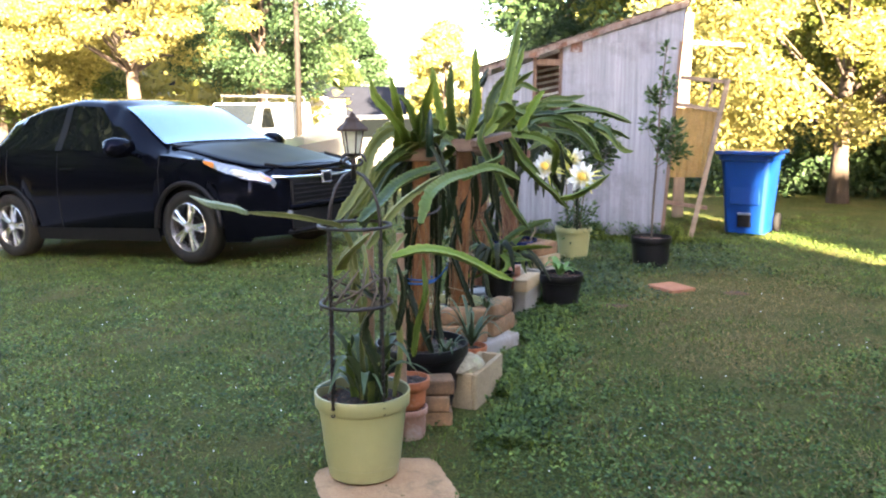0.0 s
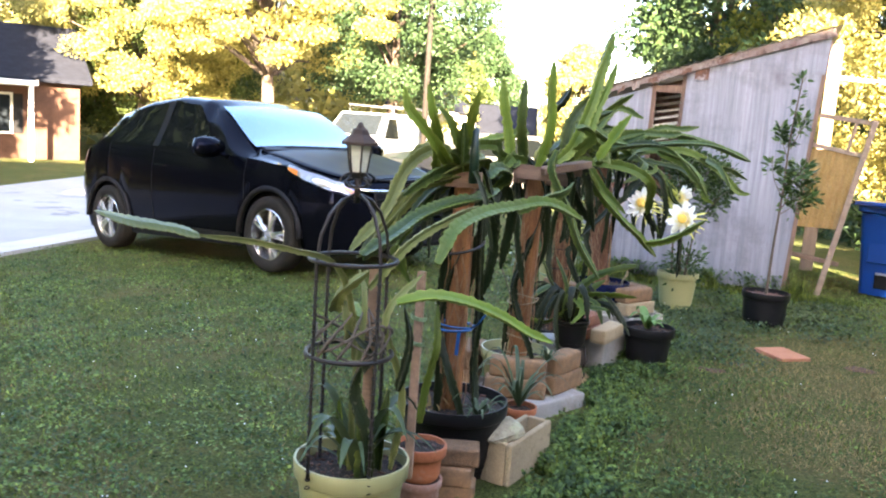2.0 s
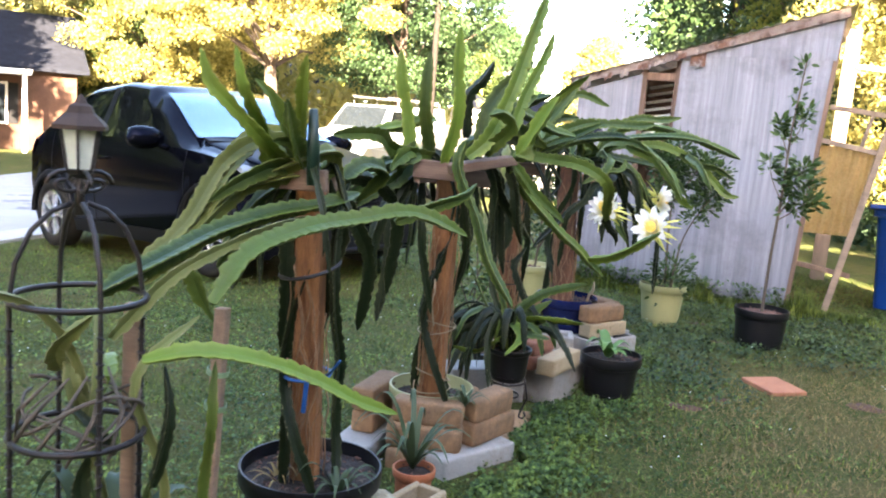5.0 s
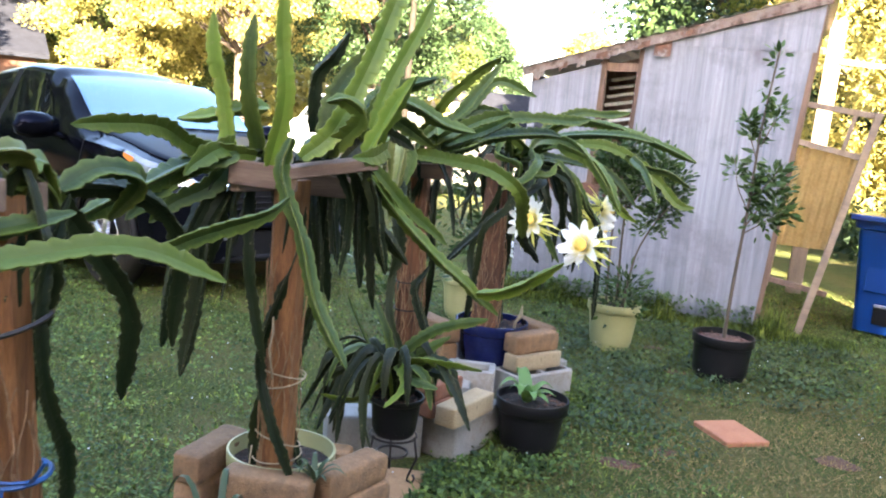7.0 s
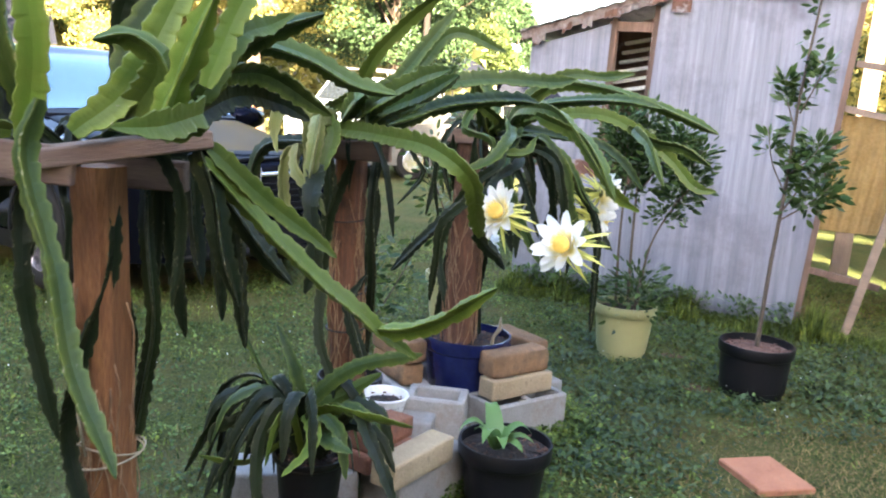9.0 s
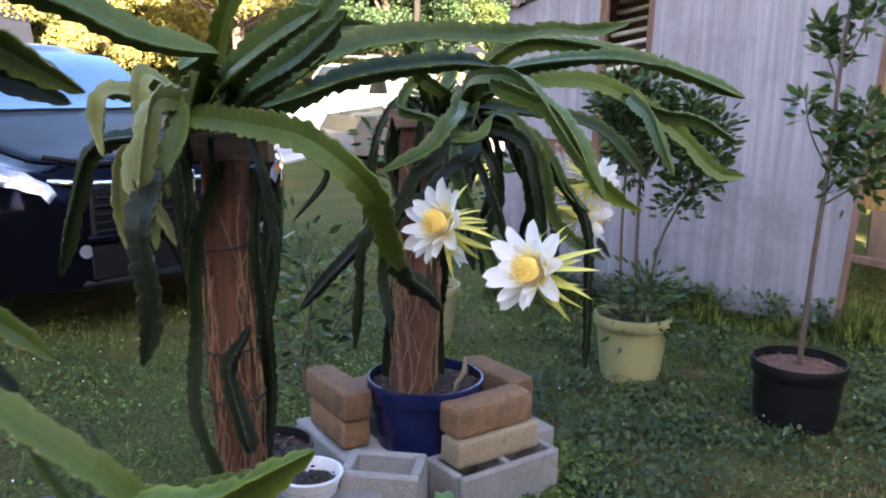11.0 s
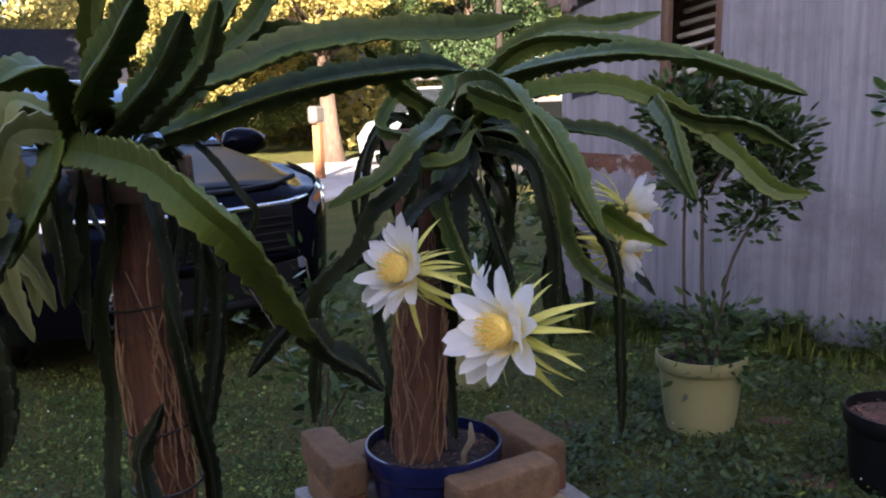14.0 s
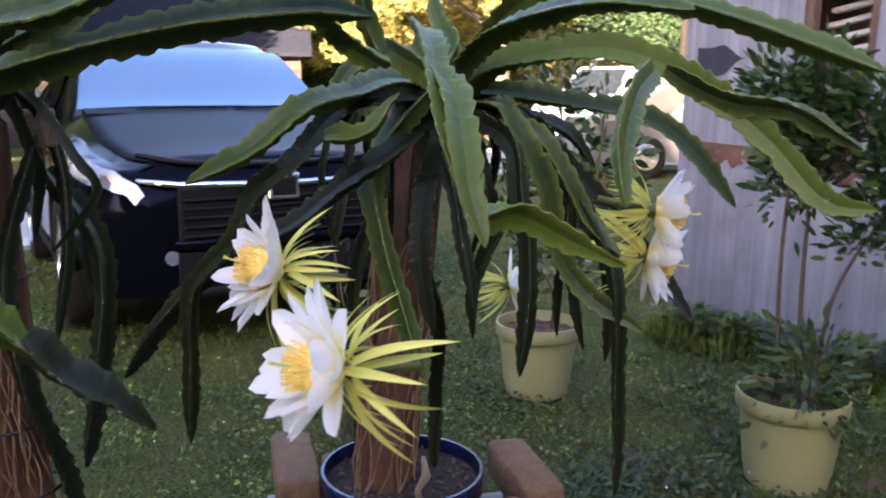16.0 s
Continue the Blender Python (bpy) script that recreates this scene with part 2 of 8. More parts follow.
M_POST_RED = matter("red_split_post", (0.222, 0.0925, 0.0407), (0.0888, 0.0355, 0.0178), 5, 0.85, 0, 1.0, 34, (0.0444, 0.0222, 0.0148), (0.52, 0.7), 5, (9, 9, 0.4), 0.1)
M_BOARD = matter("grey_board", (0.222, 0.1406, 0.0888), (0.1258, 0.074, 0.0518), 5, 0.8, 0, 0.5, 50, None, stretch=(0.6, 6, 6), vary=0.15)
M_STAKE = matter("stake_wood", (0.35, 0.215, 0.13), (0.22, 0.135, 0.085), 5, 0.8, 0, 0.4, 50, stretch=(6, 6, 0.6))
M_GREENPOT = matter("sage_plastic", (0.292, 0.284, 0.132), (0.270, 0.262, 0.118), 3, 0.42, 0, 0.02, 30, (0.22, 0.20, 0.09), (0.55, 0.85), 3, grain=0.06)
M_BLACKPOT = matter("black_plastic", (0.0067, 0.0067, 0.0081), (0.0044, 0.0044, 0.0059), 6, 0.45, 0, 0.1, 40, (0.0296, 0.0259, 0.0222), (0.62, 0.8), 6, grain=0.1, spec=0.25)
M_BLUEPOT = matter("blue_glaze", (0.0089, 0.0148, 0.074), (0.0059, 0.0089, 0.0444), 6, 0.2, 0, 0.05, 40)
M_CLAY = matter("terracotta", (0.40, 0.130, 0.048), (0.32, 0.10, 0.042), 6, 0.8, 0, 0.2, 60, (0.333, 0.222, 0.1628), (0.6, 0.75), 7)
M_CLAY_PALE = matter("weathered_terracotta", (0.40, 0.22, 0.15), (0.30, 0.15, 0.10), 6, 0.85, 0, 0.2, 60, (0.45, 0.36, 0.30), (0.5, 0.7), 7)
M_CEMENT = matter("cement_block", (0.3404, 0.3182, 0.2886), (0.2516, 0.2368, 0.2146), 7, 0.92, 0, 0.7, 120, (0.222, 0.1628, 0.1184), (0.55, 0.75), 5, vary=0.1)
M_BEIGE = matter("buff_brick", (0.42, 0.325, 0.195), (0.32, 0.24, 0.14), 7, 0.92, 0, 0.6, 110, (0.17, 0.125, 0.075), (0.6, 0.72), 6, vary=0.15)
M_BROWN = matter("brown_paver", (0.30, 0.168, 0.080), (0.125, 0.072, 0.036), 5, 0.92, 0, 0.7, 110, (0.085, 0.058, 0.036), (0.5, 0.7), 6, vary=0.3)
M_REDBRICK = matter("red_brick", (0.2664, 0.111, 0.0592), (0.1776, 0.0666, 0.037), 7, 0.9, 0, 0.6, 110, (0.0888, 0.0518, 0.037), (0.55, 0.7), 6, vary=0.25)
M_SLAB = matter("red_paving", (0.40, 0.165, 0.082), (0.31, 0.12, 0.06), 6, 0.9, 0, 0.4, 90, (0.22, 0.15, 0.09), (0.6, 0.75), 8)
M_SANDSLAB = matter("sandy_paving", (0.44, 0.265, 0.135), (0.30, 0.17, 0.085), 5, 0.92, 0, 0.6, 90, (0.17, 0.12, 0.06), (0.52, 0.72), 7)
M_IRON = matter("black_iron", (0.0148, 0.0148, 0.0148), (0.0259, 0.0148, 0.0111), 20, 0.5, 0.3, 0.2, 90, (0.0592, 0.0259, 0.0148), (0.62, 0.75), 12)
M_SOIL = matter("potting_soil", (0.030, 0.018, 0.012), (0.011, 0.0075, 0.0055), 30, 0.95, 0, 1.0, 120, (0.1036, 0.0666, 0.0444), (0.58, 0.62), 40)
M_MULCH = matter("bark_mulch", (0.1628, 0.0814, 0.0518), (0.0592, 0.0296, 0.0222), 30, 0.95, 0, 1.0, 90)
M_BARK = matter("bark", (0.111, 0.0777, 0.0555), (0.0444, 0.0333, 0.0222), 4, 0.95, 0, 1.0, 25, stretch=(3, 3, 0.6))
M_TWIG = matter("twig_bark", (0.111, 0.0814, 0.0555), (0.0666, 0.0518, 0.037), 20, 0.85, 0, 0.4, 60)
M_ROCK = matter("lichen_rock", (0.40, 0.36, 0.25), (0.20, 0.17, 0.11), 14, 0.95, 0, 1.0, 80, (0.30, 0.31, 0.18), (0.5, 0.65), 14)
M_LEAF = leafy("shrub_leaf", (0.0281, 0.0629, 0.0163), (0.0777, 0.1258, 0.0333), 0.2, 0.35)
M_LEAF_DARK = leafy("gardenia_leaf", (0.018, 0.044, 0.013), (0.062, 0.105, 0.027), 0.2, 0.35)
M_LEAF_PALE = leafy("hosta_leaf", (0.0814, 0.1776, 0.0518), (0.1628, 0.2812, 0.0888), 0.3, 0.4)
M_AGAVE = leafy("agave_leaf", (0.022, 0.044, 0.019), (0.062, 0.092, 0.042), 0.1, 0.5)
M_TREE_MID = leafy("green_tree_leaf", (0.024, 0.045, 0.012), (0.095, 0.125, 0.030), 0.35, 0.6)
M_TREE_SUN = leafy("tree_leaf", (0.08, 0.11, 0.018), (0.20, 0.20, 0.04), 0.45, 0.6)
# the low sun's yellow glare is put into this leaf colour
M_TREE_SUNLIT = leafy("sunlit_gold_leaf", (0.15, 0.146, 0.036), (0.385, 0.34, 0.115), 0.4, 0.6)
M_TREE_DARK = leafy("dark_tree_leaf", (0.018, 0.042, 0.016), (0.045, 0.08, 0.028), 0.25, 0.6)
M_GRASS = leafy("grass_blade", (0.046, 0.070, 0.012), (0.172, 0.214, 0.042), 0.3, 0.6, True)
M_CLOVER = leafy("clover_leaf", (0.020, 0.046, 0.011), (0.158, 0.230, 0.052), 0.25, 0.6, True)
M_WEED = leafy("low_weed_leaf", (0.016, 0.036, 0.014), (0.070, 0.105, 0.034), 0.2, 0.5)
M_EARTH = matter("red_earth", (0.130, 0.058, 0.032), (0.060, 0.030, 0.019), 18, 0.95, 0, 1.0, 90, (0.16, 0.10, 0.06), (0.56, 0.66), 30)
M_DRY = leafy("dry_blade", (0.17, 0.115, 0.045), (0.29, 0.21, 0.085), 0.2, 0.8)
M_PETAL = petal_skin("white_petal")
M_THROAT = matter("pale_throat", (0.98, 0.96, 0.82), (0.97, 0.92, 0.66), 40, 0.6, 0, 0.0, 90, grain=0.03)
M_SEPAL = leafy("lime_sepal", (0.56, 0.56, 0.09), (0.84, 0.80, 0.26), 0.3, 0.5)
M_STAMEN = matter("yellow_stamen", (0.99, 0.80, 0.24), (0.97, 0.64, 0.10), 90, 0.7, 0, 0.25, 260, grain=0.08)
M_TIN = matter("weathered_tin", (0.262, 0.266, 0.300), (0.136, 0.140, 0.168), 3.0, 0.6, 0.1, 0.1, 50, (0.105, 0.100, 0.118), (0.50, 0.74), 1.6, (6, 6, 0.18), grain=0.3)
M_RUST = matter("rusty_iron", (0.16, 0.075, 0.045), (0.07, 0.035, 0.024), 8, 0.9, 0, 0.6, 70, (0.28, 0.25, 0.24), (0.55, 0.66), 6)
M_OLDWOOD = matter("old_wood", (0.1924, 0.1184, 0.0814), (0.0962, 0.0592, 0.0407), 4, 0.9, 0, 0.6, 40, (0.2516, 0.222, 0.1998), (0.6, 0.75), 4, (5, 5, 0.6), 0.2)
M_ROTWOOD = matter("rotten_wood", (0.148, 0.0888, 0.0629), (0.222, 0.1924, 0.1776), 6, 0.95, 0, 0.8, 60, (0.0518, 0.0296, 0.0222), (0.5, 0.65), 9)
M_PALEWOOD = matter("pale_wood", (0.2664, 0.1924, 0.1332), (0.1776, 0.1258, 0.0888), 4, 0.85, 0, 0.4, 40, stretch=(5, 5, 0.6), vary=0.1)
M_FIBRE = matter("fibreglass", (0.52, 0.39, 0.20), (0.40, 0.28, 0.13), 3, 0.5, 0, 0.1, 40, translucent=0.8)
M_TARP = matter("blue_tarp", (0.0163, 0.0192, 0.037), (0.0089, 0.0104, 0.0222), 5, 0.6, 0, 0.2, 40)
M_BINBLUE = matter("blue_bin", (0.002, 0.036, 0.19), (0.002, 0.030, 0.16), 3, 0.38, 0, 0.02, 40, grain=0.05)
M_BINLID = matter("blue_bin_lid", (0.002, 0.036, 0.19), (0.002, 0.030, 0.16), 3, 0.16, 0, 0.02, 40, grain=0.05, coat=1.0)
M_POLE = matter("tarred_pole", (0.03, 0.026, 0.022), (0.02, 0.017, 0.014), 6, 0.9, 0, 0.4, 40, spec=0.1)
M_TYRE = matter("tyre", (0.010, 0.010, 0.010), (0.016, 0.015, 0.013), 12, 0.85, 0, 0.3, 80, spec=0.15)
M_ALLOY = matter("alloy", (0.65, 0.65, 0.66), (0.55, 0.55, 0.56), 20, 0.25, 0.9, 0.0, 40)
M_CHROME = matter("chrome", (0.8, 0.8, 0.8), (0.75, 0.75, 0.75), 10, 0.08, 1.0, 0.0, 40)
M_PAINT = matter("dark_paint", (0.0022, 0.0025, 0.0040), (0.0019, 0.0021, 0.0034), 3, 0.11, 0.0, 0.0, 60, coat=0.0, spec=0.3, grain=0.0, ior=1.22)
# reflections tinted blue, so the mirrored gold trees read as sky
M_PAINT.node_tree.nodes["Principled BSDF"].inputs["Specular Tint"].default_value = (0.40, 0.48, 0.95, 1)
M_BONNET = matter("dull_sky_paint", (0.0045, 0.0053, 0.0095), (0.0034, 0.0040, 0.0070), 5, 0.30, 0.0, 0.0, 60, spec=0.07, grain=0.1, ior=1.22)
M_TRIM = matter("black_trim", (0.007, 0.007, 0.008), (0.005, 0.005, 0.006), 10, 0.55, 0, 0.1, 80, spec=0.15)
M_CARGLASS = matter("car_window", (0.004, 0.005, 0.005), (0.004, 0.005, 0.005), 3, 0.03, 0, 0.0, 40, spec=0.2, grain=0.0, ior=1.25)
# metallic blue stands in for the bright sky mirrored in the glass
M_WINDSCREEN = matter("sky_mirror_windscreen", (0.16, 0.25, 0.33), (0.16, 0.25, 0.33), 3, 0.02, 0.75, 0.0, 40, coat=0.3, grain=0.0)
M_LAMPGLASS = matter("headlamp", (0.26, 0.27, 0.30), (0.14, 0.15, 0.17), 14, 0.08, 0.4, 0.0, 30, coat=1.0)
M_LAMPBOWL = matter("reflector_bowl", (0.50, 0.50, 0.48), (0.40, 0.40, 0.40), 10, 0.25, 0.2, 0.0, 30, coat=1.0)
M_AMBER = matter("amber_lens", (0.444, 0.148, 0.0296), (0.37, 0.111, 0.0222), 9, 0.15, 0, 0.0, 30, coat=1.0)
M_REDLAMP = matter("red_lens", (0.259, 0.0148, 0.0148), (0.185, 0.0074, 0.0074), 9, 0.15, 0, 0.0, 30, coat=1.0)
M_WHITECAR = matter("white_paint", (0.19, 0.21, 0.24), (0.17, 0.19, 0.21), 2, 0.3, 0, 0.0, 30, coat=0.4)
M_SILVERCAR = matter("silver_paint", (0.16, 0.155, 0.15), (0.14, 0.136, 0.132), 2, 0.3, 0.4, 0.0, 30, coat=0.6)
M_TANCAR = matter("tan_paint", (0.185, 0.148, 0.0962), (0.148, 0.1184, 0.074), 2, 0.4, 0, 0.0, 30, coat=0.3)
M_ROOF = matter("roof_shingle", (0.017, 0.019, 0.026), (0.011, 0.012, 0.016), 4, 0.95, 0, 0.5, 20, spec=0.05)
M_SIDING = matter("pale_siding", (0.40, 0.38, 0.35), (0.34, 0.32, 0.29), 1.5, 0.8, 0, 0.1, 20)
M_HOUSEBRICK = matter("house_brick", (0.095, 0.05, 0.033), (0.065, 0.034, 0.023), 3, 0.9, 0, 0.3, 20, spec=0.2)
M_WHITE = matter("white_woodwork", (0.75, 0.74, 0.70), (0.68, 0.67, 0.63), 4, 0.6, 0, 0.1, 40)
M_PANE = matter("dark_pane", (0.0148, 0.0185, 0.0222), (0.0111, 0.0148, 0.0185), 2, 0.05, 0, 0.0, 20)
M_ASPHALT = matter("asphalt", (0.36, 0.35, 0.34), (0.29, 0.285, 0.28), 0.7, 0.9, 0, 0.5, 90, (0.17, 0.17, 0.17), (0.6, 0.62), 1.1)
M_CONCRETE = matter("concrete", (0.46, 0.44, 0.40), (0.38, 0.36, 0.33), 1.5, 0.9, 0, 0.3, 60)
M_REDCAR = matter("dark_red_paint", (0.03, 0.009, 0.008), (0.022, 0.007, 0.006), 2, 0.35, 0, 0.0, 30, coat=0.4)
M_BLUETIE = matter("blue_tape", (0.004, 0.075, 0.26), (0.004, 0.060, 0.21), 20, 0.5, 0, 0.0, 40)
M_DARKGREEN = matter("green_tube", (0.0044, 0.0259, 0.0163), (0.0037, 0.0207, 0.0133), 10, 0.45, 0, 0.0, 40, grain=0.1)
M_TWINE = matter("twine", (0.3848, 0.3108, 0.2072), (0.2812, 0.2146, 0.1332), 40, 0.9, 0, 0.3, 200)
M_GREENTIE = matter("green_tape", (0.222, 0.3108, 0.1628), (0.1776, 0.2516, 0.1258), 20, 0.5, 0, 0.0, 40)
M_ROOT = matter("aerial_root", (0.34, 0.20, 0.10), (0.17, 0.09, 0.045), 30, 0.9, 0, 0.3, 100)


# ---------------------------------------------------------------- ground, road
def ground_z(x, y):
    """A level yard that falls away to the street and behind the vehicles."""
    d, e = max(0.0, y - 13.0), max(0.0, -1.9 - x)
    z = -0.020 * min(47.0, d) * min(1.0, d / 6.0)
    z += 0.06 * min(15.0, max(0.0, -16.0 - x)) * min(1.0, max(0.0, (y - 28.0) / 15.0))
    return z - 0.062 * min(e, 6.0) * min(1.0, e / 1.0) * min(1.0, max(0.2, (23.0 - y) / 6.0))


def soil_and_turf():
    mt = bpy.data.materials.new("turf")
    mt.use_nodes = True
    nt = mt.node_tree
    b = nt.nodes["Principled BSDF"]
    c = ramp(nt, noise_of(nt, 60, 5, 0.7), [(0.38, (0.021, 0.031, 0.008)), (0.60, (0.110, 0.130, 0.030))])
    c = mixed(nt, ramp(nt, noise_of(nt, 1.1, 5, 0.7), [(0.45, (0, 0, 0)), (0.72, (0.75, 0.75, 0.75))]), c, (0.150, 0.112, 0.044))
    c = mixed(nt, ramp(nt, noise_of(nt, 3.0, 6, 0.7), [(0.62, (0, 0, 0)), (0.72, (0.8, 0.8, 0.8))]), c, (0.150, 0.080, 0.038))
    nt.links.new(c, b.inputs["Base Color"])
    b.inputs["Roughness"].default_value = 0.95
    b.inputs["Specular IOR Level"].default_value = 0.15
    bp = nt.nodes.new("ShaderNodeBump")
    bp.inputs["Strength"].default_value, bp.inputs["Distance"].default_value = 1.0, 0.03
    nt.links.new(noise_of(nt, 90, 4), bp.inputs["Height"])
    nt.links.new(bp.outputs[0], b.inputs["Normal"])
    return mt


M_TURF = soil_and_turf()


def build_ground():
    xs = [-400, -200, -100, -60, -40, -30, -22, -16] + [-12 + i * 0.5 for i in range(49)] + [16, 22, 30, 45, 70, 120, 250, 400]
    ys = [-300, -120, -60, -30, -15, -8] + [-4 + i * 0.5 for i in range(49)] + [22, 24, 27, 30, 34, 40, 48, 60, 80, 120, 200, 400]
    s = Shape()
    s.sheet([[(x, y, ground_z(x, y) + (0.018 * noise.noise((x * 0.9, y * 0.9, 0)) if abs(x) < 12 and abs(y) < 20 else 0)) for x in xs] for y in ys])
    g = part("ground", s, M_TURF, smooth=True)
    g.data.flip_normals() if g.data.polygons[0].normal.z < 0 else None
    tagged(g, "lawn of mown grass, clover and bare reddish patches", "lawn", kind="structure")


def ribbon(name, x0, x1, ys, lift, material, label, category):
    s = Shape()
    s.sheet([[(x0, y, ground_z(x0, y) - 0.2)] + [(x, y, ground_z(x, y) + lift) for x in x0_x1] + [(x1, y, ground_z(x1, y) - 0.2)] for y in ys for x0_x1 in [[x0 + (x1 - x0) * k / 4 for k in range(5)]]])
    ob = part(name, s, material)
    if ob.data.polygons[2].normal.z < 0:
        ob.data.flip_normals()
    return tagged(ob, label, category, kind="structure")


build_ground()
ROAD_Y = [-60, -30, -10, 0, 4, 8, 10, 12, 13, 14, 15, 16, 17, 18, 20, 22, 25, 30, 36, 45, 60, 90, 150]
ribbon("road", -13.8, -7.6, ROAD_Y, 0.035, M_ASPHALT, "grey patched asphalt street beside the lawn", "road")
ribbon("pavement", -7.6, -6.9, ROAD_Y, 0.05, M_CONCRETE, "pale concrete gutter along the street", "kerb")


# ---------------------------------------------------------------- shed of corrugated tin
SHED_A, SHED_B = Vector((0.14, 10.72, 0)), Vector((2.42, 10.38, 0))
SHED_U = (SHED_B - SHED_A).normalized()          # along the front
SHED_N = Vector((-SHED_U.y, SHED_U.x, 0))        # into the shed
SHED_W = (SHED_B - SHED_A).length
SHED_YAW = math.degrees(math.atan2(SHED_U.y, SHED_U.x))


def shed_at(u, d, z):
    lean = 0.070 * z * max(0.0, u) / SHED_W        # the wall leans outward to its high end
    return SHED_A + SHED_U * (u + lean) + SHED_N * d + Vector((0, 0, z))


def roof_z(u):
    return 2.19 + (2.96 - 2.19) * max(-0.1, u) / SHED_W


def tin_sheet(u0, u1, zb, zt, d, pitch=0.068, depth=0.0018):
    """A corrugated sheet between two heights, given as functions of u."""
    n = int((u1 - u0) / pitch * 6)
    s = Shape()
    rows = []
    for k in range(9):
        row = []
        for i in range(n + 1):
            u = u0 + (u1 - u0) * i / n
            z = zb(u) + (zt(u) - zb(u)) * k / 8
            row.append(shed_at(u, d + depth * math.sin(2 * math.pi * u / pitch), z))
        rows.append(row)
    s.sheet(rows)
    return s


def bar_between(name, a, b, w, t, material, parent, label=""):
    a, b = Vector(a), Vector(b)
    d = b - a
    m = Matrix.Translation((a + b) / 2) @ d.to_track_quat("X", "Z").to_matrix().to_4x4()
    return part(name, Shape().box(d.length, t, w), material, parent, label, m=m)


def build_shed():
    shed = thing("shed", "old leaning shed of grey corrugated tin with rust and rotten eaves", "shed", kind="structure")
    rag = lambda u: 0.05 * noise.noise((u * 7, 3, 0))
    def low(u): return -0.02
    def seam(u): return 2.51 + rag(u) * 0.2
    part("tin_sheet", tin_sheet(0.97, SHED_W, low, seam, 0), M_TIN, shed, smooth=True)
    part("tin_sheet", tin_sheet(1.12, SHED_W, lambda u: 2.48, lambda u: roof_z(u) - 0.03, -0.012), M_TIN, shed, smooth=True)
    part("tin_sheet", tin_sheet(0.0, 0.62, lambda u: 1.16 + rag(u), lambda u: roof_z(u) - 0.12, 0.01), M_TIN, shed, smooth=True)
    part("tin_sheet", tin_sheet(0.0, 1.00, low, lambda u: 1.19 - 0.05 * u, -0.012), M_TIN, shed, smooth=True)
    part("rust_strip", tin_sheet(0.03, 0.98, lambda u: 1.105 - 0.05 * u + 0.060 * noise.noise((u * 19, 1, 5)) - 0.075 * abs(noise.noise((u * 5, 2, 5))), lambda u: 1.194 - 0.05 * u, -0.018), M_RUST, shed, "ragged rusty edge", smooth=True)
    part("rust_patch", tin_sheet(1.05, 1.19, lambda u: 2.37 + rag(u), lambda u: 2.54 + rag(u), -0.03), M_RUST, shed, "rust hole with curled edge", smooth=True)
    part("tarp", tin_sheet(0.07, 0.36, lambda u: 1.53 + 0.5 * (u - 0.1) + rag(u) * 1.5, lambda u: 1.72 - 0.25 * (u - 0.1) + rag(u + 3) * 1.5, 0.004), M_TARP, shed, "dark blue scrap of tarpaulin", smooth=True)
    # inner slats in the gap; light from behind is put into their white
    for k in range(7):
        a, b = shed_at(0.60, 0.30 + 0.06 * k, 1.66 + 0.085 * k), shed_at(1.10, 0.22 + 0.06 * k, 1.76 + 0.085 * k)
        bar_between("bright_slat", a, b, 0.028, 0.06, M_WHITE, shed)
    part("inner_lining", tin_sheet(0.0, 1.2, lambda u: 0.2, lambda u: roof_z(u) - 0.05, 0.75), M_OLDWOOD, shed)
    # studs and rails seen through the gap
    for u in (0.03, 0.645, 0.955, 1.66, 2.20):
        p = shed_at(u, 0.07, 0)
        part("stud", Shape().box(0.045, 0.09, roof_z(u) - 0.08, at(0, 0, (roof_z(u) - 0.08) / 2)), M_OLDWOOD, shed, m=Matrix.Translation(p) @ at(0, 0, 0, 0, 1.5 * u, SHED_YAW))
    for z, u0, u1 in ((1.80, 0, 0.62), (2.26, 0.6, 1.0), (0.55, 0, SHED_W)):
        a, b = shed_at(u0, 0.05, z), shed_at(u1, 0.05, z)
        part("rail", Shape().box((b - a).length, 0.03, 0.08), M_OLDWOOD, shed, m=Matrix.Translation((a + b) / 2) @ at(0, 0, 0, 0, 0, SHED_YAW))
    # rotten eave board and roof sheets
    a, b = shed_at(-0.08, -0.03, roof_z(0) - 0.03), shed_at(SHED_W + 0.03, -0.03, roof_z(SHED_W) - 0.03)
    tilt = math.degrees(math.atan2(b.z - a.z, (b.xy - a.xy).length))
    m = Matrix.Translation((a + b) / 2) @ at(0, 0, 0, 0, -tilt, SHED_YAW)
    part("eave_board", Shape().box((b - a).length, 0.025, 0.09), M_ROTWOOD, shed, "rotten eave board", m=m)
    s = Shape()
    rows = []
    for k in range(2):
        rows.append([shed_at(-0.12 + (SHED_W + 0.2) * i / 160, -0.07 + 3.2 * k, roof_z(-0.12 + (SHED_W + 0.2) * i / 160) + 0.025 + 0.009 * math.sin(i * 0.95)) for i in range(161)])
    s.sheet(rows)
    part("roof_sheet", s, M_TIN, shed, smooth=True)
    # torn flashing and rotten bits along the eave
    g = random.Random(14)
    for k in range(9):
        u0 = 0.05 + 0.17 * k + g.uniform(-0.04, 0.04)
        dr, wd = g.uniform(0.01, 0.08), g.uniform(0.05, 0.14)
        part("torn_flashing", tin_sheet(u0, u0 + wd, lambda u: roof_z(u) - 0.05 - dr + rag(u * 3) * 0.9, lambda u: roof_z(u) - 0.02, -0.045 - 0.003 * k, pitch=0.05, depth=0.004), M_RUST if k % 2 else M_ROTWOOD, shed, "torn rusty flashing")
    # long back and high side
    for d, h in ((3.1, 0),):
        s = Shape()
